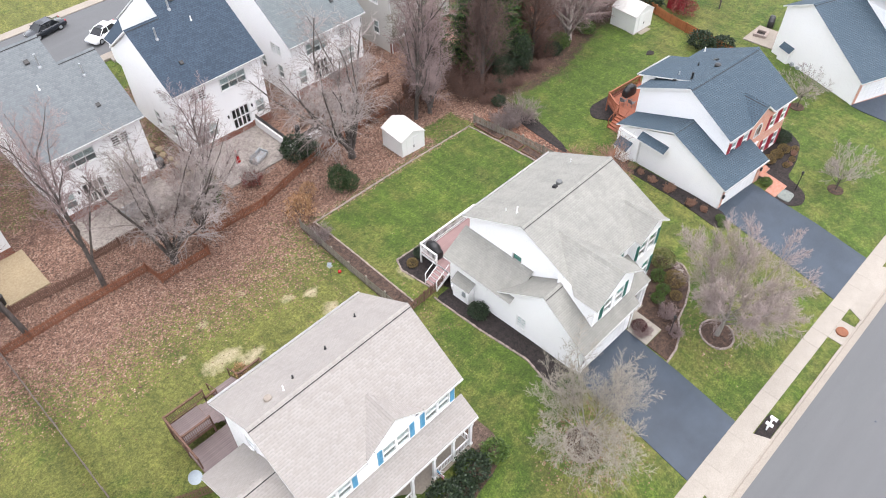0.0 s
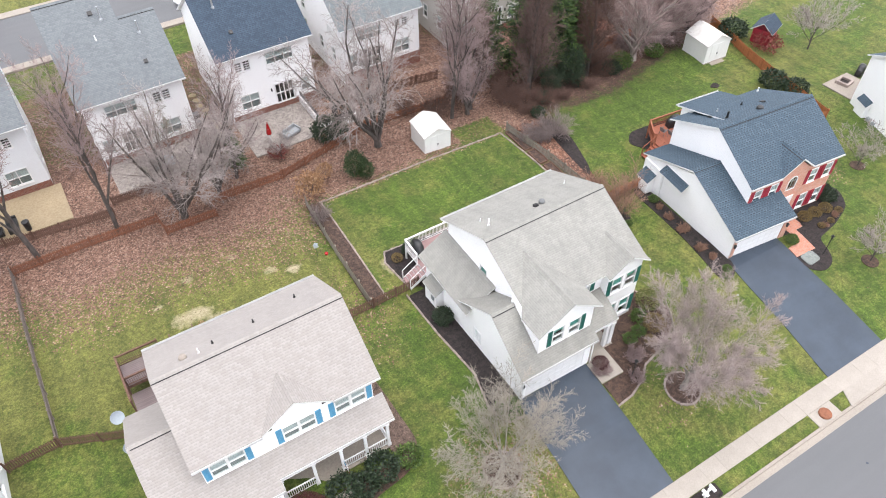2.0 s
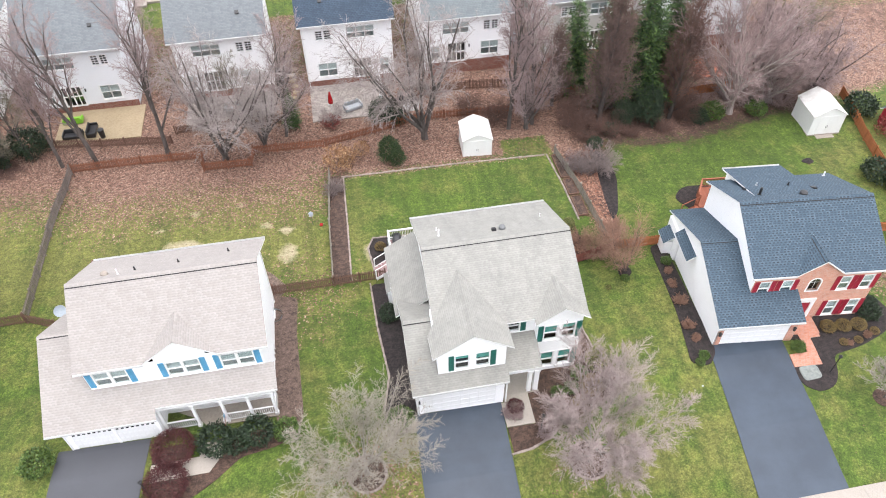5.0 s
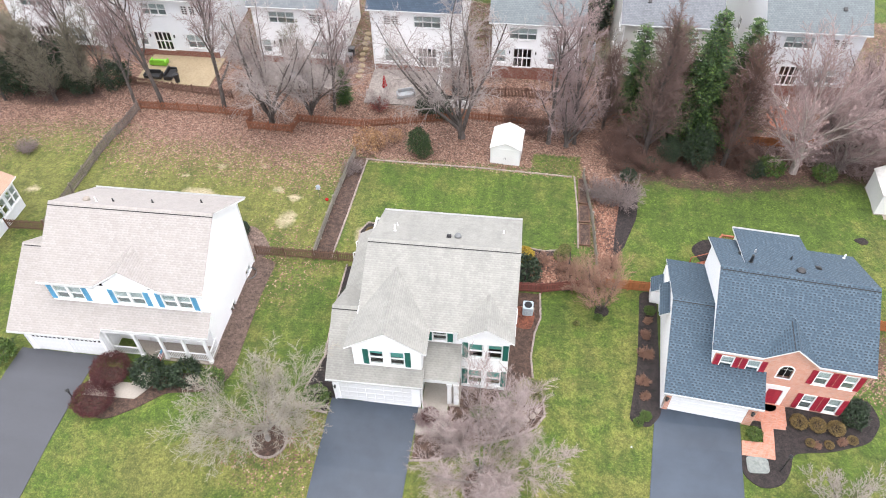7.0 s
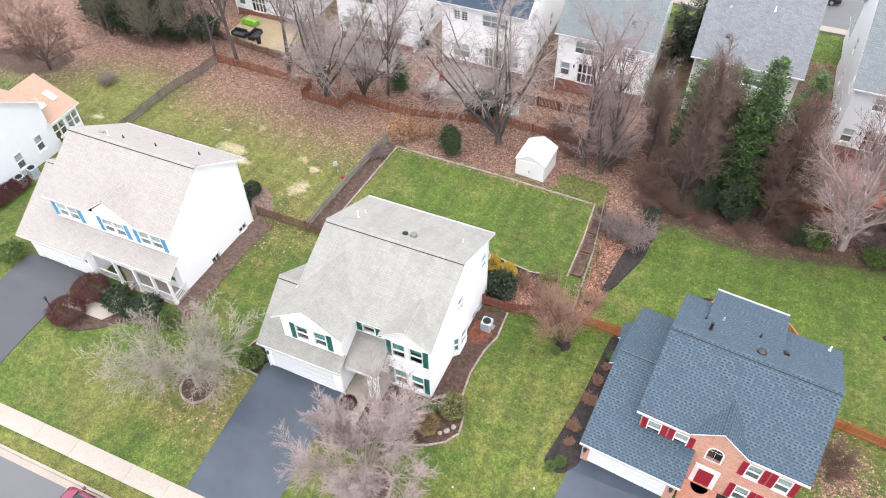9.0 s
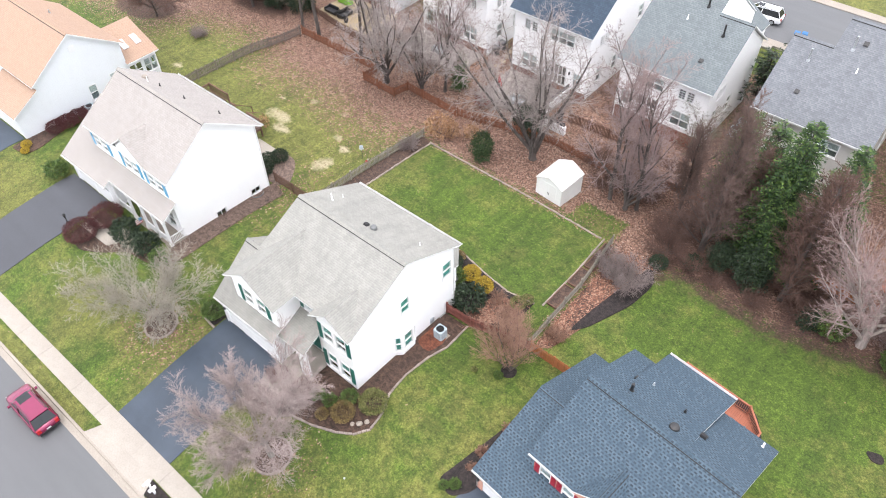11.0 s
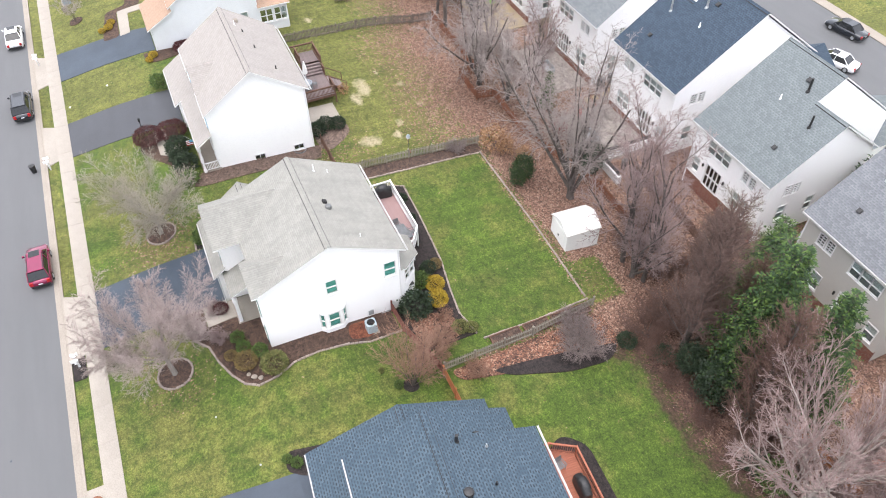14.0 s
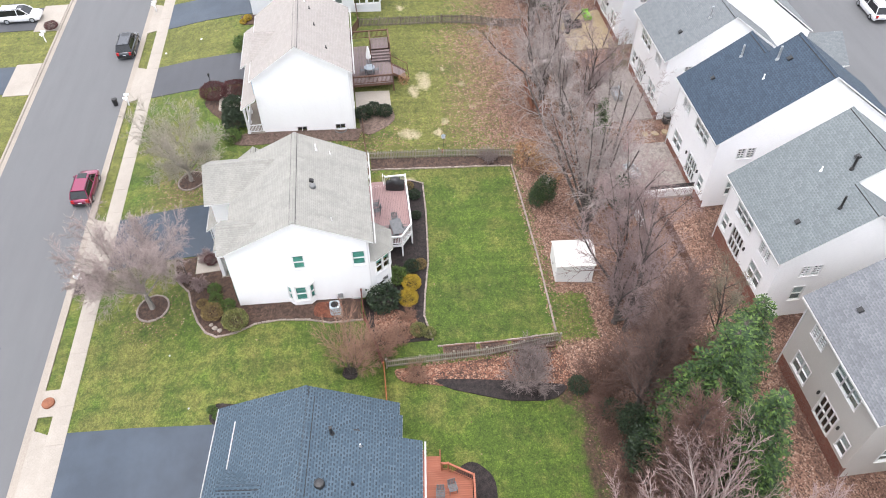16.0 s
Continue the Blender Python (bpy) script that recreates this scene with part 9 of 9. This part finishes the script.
def conifer(seed, height, rad, mat, label, tiers=40, droop=0.25, tip=0.9, boughs=8, pad=0.34, clear=0.5):
    """An evergreen: whorls of boughs round a trunk, each a flat spray of branchlets that carry needle pads."""
    rnd = random.Random(seed)
    verts, faces, wood = [], [], bmesh.new()
    tube(wood, (0, 0, -0.2), (0, 0, height * 0.97), 0.2, 0.02, 8)
    for k in range(tiers):
        f = k / tiers
        z0 = clear + f * (height - 0.2 - clear)
        for b in range(boughs if f < 0.75 else max(4, boughs - 3)):
            a = rnd.uniform(0, math.tau)
            ln = (rad * (1 - f) ** tip + 0.2) * rnd.choice((0.62, 0.8, 0.95, 1.0, 1.12)) * rnd.uniform(0.9, 1.1)
            out = Vector((math.cos(a), math.sin(a), 0))
            side = Vector((-out.y, out.x, 0))
            rise = rnd.uniform(-0.05, 0.3)
            at = lambda t: out * ln * t + Vector((0, 0, z0 + ln * (rise * t - droop * t * t + 0.16 * max(0, t - 0.75))))
            tube(wood, at(0), at(0.9), 0.022, 0.008, 3, False)
            steps = max(4, int(ln / 0.2))
            for q in range(1, steps + 1):
                t = q / steps
                c = at(t)
                for sg in ((-1, 1, 0) if q == steps else (-1, 1)):
                    reach = (0.30 * ln * (1.05 - t) + 0.16) * rnd.uniform(0.7, 1.2)
                    way = (out * 0.75 + side * sg * rnd.uniform(0.6, 1.0) + Vector((0, 0, rnd.uniform(-0.3, 0.12)))).normalized()
                    for g in range(max(1, int(reach / 0.15))):
                        e = c + way * 0.15 * g
                        d = (way + side * rnd.gauss(0, 0.25) + Vector((0, 0, rnd.gauss(0.06, 0.22)))).normalized()
                        le = pad * rnd.uniform(0.75, 1.25)
                        w = d.cross(Vector((rnd.gauss(0, 0.45), rnd.gauss(0, 0.45), 1))).normalized() * le * 0.2
                        i = len(verts)
                        verts += [e, e + d * le * 0.45 + w, e + d * le, e + d * le * 0.45 - w]
                        faces.append((i, i + 1, i + 2, i + 3))
    t = thing("tree", pose(0, 0, -60), label, "tree", "evergreen trees")
    me = bpy.data.meshes.new("crown")
    me.from_pydata([tuple(v) for v in verts], [], faces)
    placed("crown", me, mat, t, kind="stuff")
    part("trunk", wood, BARK, t)
    return t


stand(conifer(3, 14.0, 3.0, GREEN_FIR, "tall green fir with drooping branches", 24, 0.34, 0.8, 22, 0.27, 2.6), [(20.4, 24.6, 1.06, 0), (23.7, 25.9, 0.97, 70)])
stand(conifer(8, 12.0, 2.7, GREEN_FIR, "tall green evergreen behind the bare trees", 20, 0.12, 0.6, 17, 0.28), [(15.3, 29.6, 0.86, 0), (-13.8, 28.2, 0.38, 0), (18.0, 26.8, 1.02, 50)])
stand(conifer(12, 4.6, 0.75, GREEN_DARK, "narrow dark columnar evergreen between two houses", 26, -0.3, 0.35, 7, 0.24), [(11.4, 43.8, 1.6, 0), (12.9, 45.1, 1.7, 80)])


# fallen leaves lying loose on the ground
def litter():
    rnd = random.Random(77)
    verts, faces = [], []
    spots = 0
    while spots < 16000:
        x, y = rnd.uniform(-46, 36), rnd.uniform(3, 30)
        d = near_poly(x, y, LEAFY)
        if -9.6 < x < 9.7 and y < 18.6 or (y < 9 and d < 0):
            continue
        if x > 12 and rnd.random() > 0.12:
            continue
        if rnd.random() > (1.0 if d > 0 else math.exp(d / 2.2) * (0.8 if x < -10 else 0.15)):
            continue
        s, a = rnd.uniform(0.035, 0.07), rnd.uniform(0, math.tau)
        z = gz(x, y) + 0.035
        u, v = Vector((math.cos(a), math.sin(a), rnd.uniform(-0.3, 0.3))) * s, Vector((-math.sin(a), math.cos(a), rnd.uniform(-0.3, 0.3))) * s * 0.7
        c = Vector((x, y, z + 0.02))
        i = len(verts)
        verts += [c - u, c + v, c + u, c - v]
        faces.append((i, i + 1, i + 2, i + 3))
        spots += 1
    me = bpy.data.meshes.new("fallen_leaves")
    me.from_pydata([tuple(v) for v in verts], [], faces)
    tagged(placed("fallen_leaves", me, LITTER), "scattered brown fallen leaves on the grass", "leaves", kind="stuff")


litter()

# ---- parked cars ----
def car(x, y, rot, paint, label, ln=4.7, wd=1.85, ht=1.65, suv=True, z=0.0):
    c = thing("car", pose(x, y, z, 0, 0, rot), label, "car", "parked cars")
    hl, hw = ln / 2, wd / 2
    belt = ht * (0.60 if suv else 0.62)

    def loft(sections, mat, name, lab="", cap=True):
        """Skin stations along the length: x, half width, and heights of bottom and top, with rounded shoulders."""
        bm = bmesh.new()
        rings = []
        for sx, w, z0, z1 in sections:
            s = min(0.12, (z1 - z0) * 0.3)
            prof = [(-w * 0.94, z0), (-w, z0 + s), (-w, z1 - s), (-w + s, z1), (w - s, z1), (w, z1 - s), (w, z0 + s), (w * 0.94, z0)]
            rings.append([bm.verts.new((sx, u, v)) for u, v in prof])
        for a, b in zip(rings, rings[1:]):
            for k in range(8):
                bm.faces.new((a[k], a[(k + 1) % 8], b[(k + 1) % 8], b[k]))
        bm.faces.new(rings[0])
        bm.faces.new(rings[-1][::-1])
        bmesh.ops.recalc_face_normals(bm, faces=bm.faces)
        ob = part(name, bm, mat, c, lab)
        ob.data.polygons.foreach_set("use_smooth", [True] * len(ob.data.polygons))
        return ob
    hood = belt * 0.93
    loft([(-hl, hw * 0.84, 0.38, hood * 0.93), (-hl + 0.15, hw * 0.95, 0.28, hood), (-hl * 0.6, hw, 0.24, belt), (0, hw, 0.24, belt), (hl * 0.42, hw, 0.24, belt), (hl * 0.85, hw * 0.97, 0.25, hood * 0.95), (hl - 0.08, hw * 0.9, 0.3, hood * 0.84), (hl, hw * 0.78, 0.4, hood * 0.72)], paint, "body")
    back = -hl + (0.28 if suv else 0.95)
    fr = hl * 0.42
    # glasshouse under a painted roof
    bm = bmesh.new()
    lo = [(back - 0.1, hw * 0.9), (fr + 0.35, hw * 0.88)]
    hi = [(back + (0.28 if suv else 0.55), hw * 0.74), (fr - 0.42, hw * 0.72)]
    vs = [bm.verts.new(p) for p in ((lo[0][0], -lo[0][1], belt - 0.02), (lo[1][0], -lo[1][1], belt - 0.02), (lo[1][0], lo[1][1], belt - 0.02), (lo[0][0], lo[0][1], belt - 0.02),
                                    (hi[0][0], -hi[0][1], ht - 0.04), (hi[1][0], -hi[1][1], ht - 0.04), (hi[1][0], hi[1][1], ht - 0.04), (hi[0][0], hi[0][1], ht - 0.04))]
    for f in ((3, 2, 1, 0), (4, 5, 6, 7), (0, 1, 5, 4), (1, 2, 6, 5), (2, 3, 7, 6), (3, 0, 4, 7)):
        bm.faces.new([vs[k] for k in f])
    bmesh.ops.bevel(bm, geom=[e for e in bm.edges if e.verts[0].co.z > belt and e.verts[1].co.z > belt], offset=0.06, segments=2, affect="EDGES")
    part("glasshouse", bm, CAR_GLASS, c)
    bm = boxed((hi[0][0] - 0.03, hi[1][0] + 0.02, -hi[0][1] * 0.98, hi[0][1] * 0.98, ht - 0.06, ht))
    bmesh.ops.bevel(bm, geom=bm.edges[:], offset=0.025, segments=2, affect="EDGES")
    roof_ob = part("roof", bm, paint, c)
    part("sunroof", boxed((0.0, 0.7, -0.42, 0.42, ht - 0.002, ht + 0.006)), CAR_GLASS, roof_ob)
    for s in (-1, 1):
        for (ax, aw, az), (bx, bw, bz) in ((( lo[1][0], lo[1][1], belt), (hi[1][0], hi[1][1], ht - 0.04)), ((lo[0][0], lo[0][1], belt), (hi[0][0], hi[0][1], ht - 0.04)), ((0.05, hw * 0.9, belt), (0.0, hw * 0.745, ht - 0.04))):
            bm = bmesh.new()
            tube(bm, (ax, s * aw, az), (bx, s * bw, bz), 0.045, 0.04, 6)
            part("pillar", bm, paint, c)
        part("mirror", boxed((fr - 0.05, fr + 0.08, s * (hw + 0.1) - 0.09, s * (hw + 0.1) + 0.09, belt + 0.02, belt + 0.17)), paint, c)
        part("headlight", boxed((hl - 0.22, hl - 0.01, s * hw * 0.66 - 0.17, s * hw * 0.66 + 0.17, hood * 0.6, hood * 0.76)), LAMP_CLEAR, c)
        part("tail_light", boxed((-hl - 0.01, -hl + 0.15, s * hw * 0.72 - 0.13, s * hw * 0.72 + 0.13, hood * 0.66, hood * 0.98)), LAMP_RED, c)
        if suv:
            part("roof_rail", boxed((hi[0][0] + 0.15, hi[1][0] - 0.1, s * hw * 0.66 - 0.02, s * hw * 0.66 + 0.02, ht, ht + 0.05)), BLACK, c)
        for wx in (-hl * 0.6, hl * 0.62):
            bm = bmesh.new()
            lathe(bm, ((0.2, -0.11), (0.32, -0.11), (0.345, -0.06), (0.345, 0.06), (0.32, 0.11), (0.2, 0.11)), 18, pose(wx, s * (hw - 0.1), 0.345, 90))
            wheel = part("wheel", bm, TYRE, c)
            bm = bmesh.new()
            lathe(bm, ((0.05, -0.118), (0.21, -0.112), (0.21, 0.112), (0.05, 0.118)), 10, pose(wx, s * (hw - 0.1), 0.345, 90))
            part("rim", bm, STEEL, wheel)
    part("rear_bumper", boxed((-hl - 0.04, -hl + 0.12, -hw * 0.8, hw * 0.8, 0.32, 0.52)), BLACK, c)
    part("number_plate", boxed((-hl - 0.05, -hl - 0.04, -0.16, 0.16, 0.6, 0.72)), LAMP_CLEAR, c)
    return c


RED_CAR = car_paint("crimson_metallic_paint", (0.23, 0.010, 0.062))
WHITE_CAR = car_paint("white_car_paint", (0.75, 0.76, 0.77), 0.0)
DARK_CAR = car_paint("charcoal_metallic_paint", (0.028, 0.032, 0.04))
NAVY_CAR = car_paint("navy_black_paint", (0.012, 0.016, 0.024))
car(-11.75, -20.55, 180, RED_CAR, "crimson small SUV parked at the kerb", 4.45, 1.78, 1.66)
car(-35.9, -20.75, 180, DARK_CAR, "charcoal SUV parked at the kerb", 4.7, 1.85, 1.7)
car(-44.0, -34.6, 90, WHITE_CAR, "white SUV parked in a driveway", 4.8, 1.9, 1.68, z=0.18)
car(-50.5, -20.9, 180, WHITE_CAR, "white car parked at the kerb", 4.6, 1.8, 1.5, False)
car(-7.2, 60.4, 200, WHITE_CAR, "white saloon car parked on the street behind", 4.7, 1.82, 1.45, False, 0.05)
car(4.6, 60.6, 185, WHITE_CAR, "white SUV parked on the street behind", 4.7, 1.85, 1.65, True, 0.05)
car(-11.6, 66.2, 190, NAVY_CAR, "black saloon car parked on the street behind", 4.7, 1.82, 1.45, False, 0.05)
car(-31.8, 66.4, 175, WHITE_CAR, "white pickup-sized car on the street behind", 5.2, 1.95, 1.8, True, 0.05)
car(24.5, 63.0, 180, NAVY_CAR, "dark SUV parked on the street behind", 4.8, 1.9, 1.75, True, 0.05)

# the street behind, seen between the tall houses
tagged(part("road", boxed((-400, 400, 57.0, 68.2, -0.3, 0.03)), ROAD), "grey asphalt street behind the tall houses", "road", kind="structure")
for y0, y1 in ((55.8, 57.0), (68.2, 69.6)):
    tagged(part("kerb", boxed((-300, 300, y0, y1, -0.3, 0.12)), KERB), "pale concrete pavement and kerb of the back street", "kerb", kind="structure")
for x in (-19.5, -6.5, 5.5, 18.5, 32, -33):
    tagged(part("driveway", boxed((x - 2.6, x + 2.6, 55.0, 55.8, -0.3, 0.11)), CONCRETE), "short pale concrete driveway to a garage", "driveway", kind="structure")
# drives across the street
for xa, xb, mt in ((-46.6, -41.4, DRIVE_OLD), (-33.6, -28.4, DRIVE)):
    tagged(part("driveway", boxed((xa, xb, -44, -32.6, -0.2, 0.2)), mt), "asphalt driveway across the street", "driveway", kind="structure")
    tagged(part("driveway_apron", boxed((xa - 0.4, xb + 0.4, -32.6, -29.86, -0.2, 0.19)), CONCRETE), "pale concrete apron across the street", "apron", kind="structure")
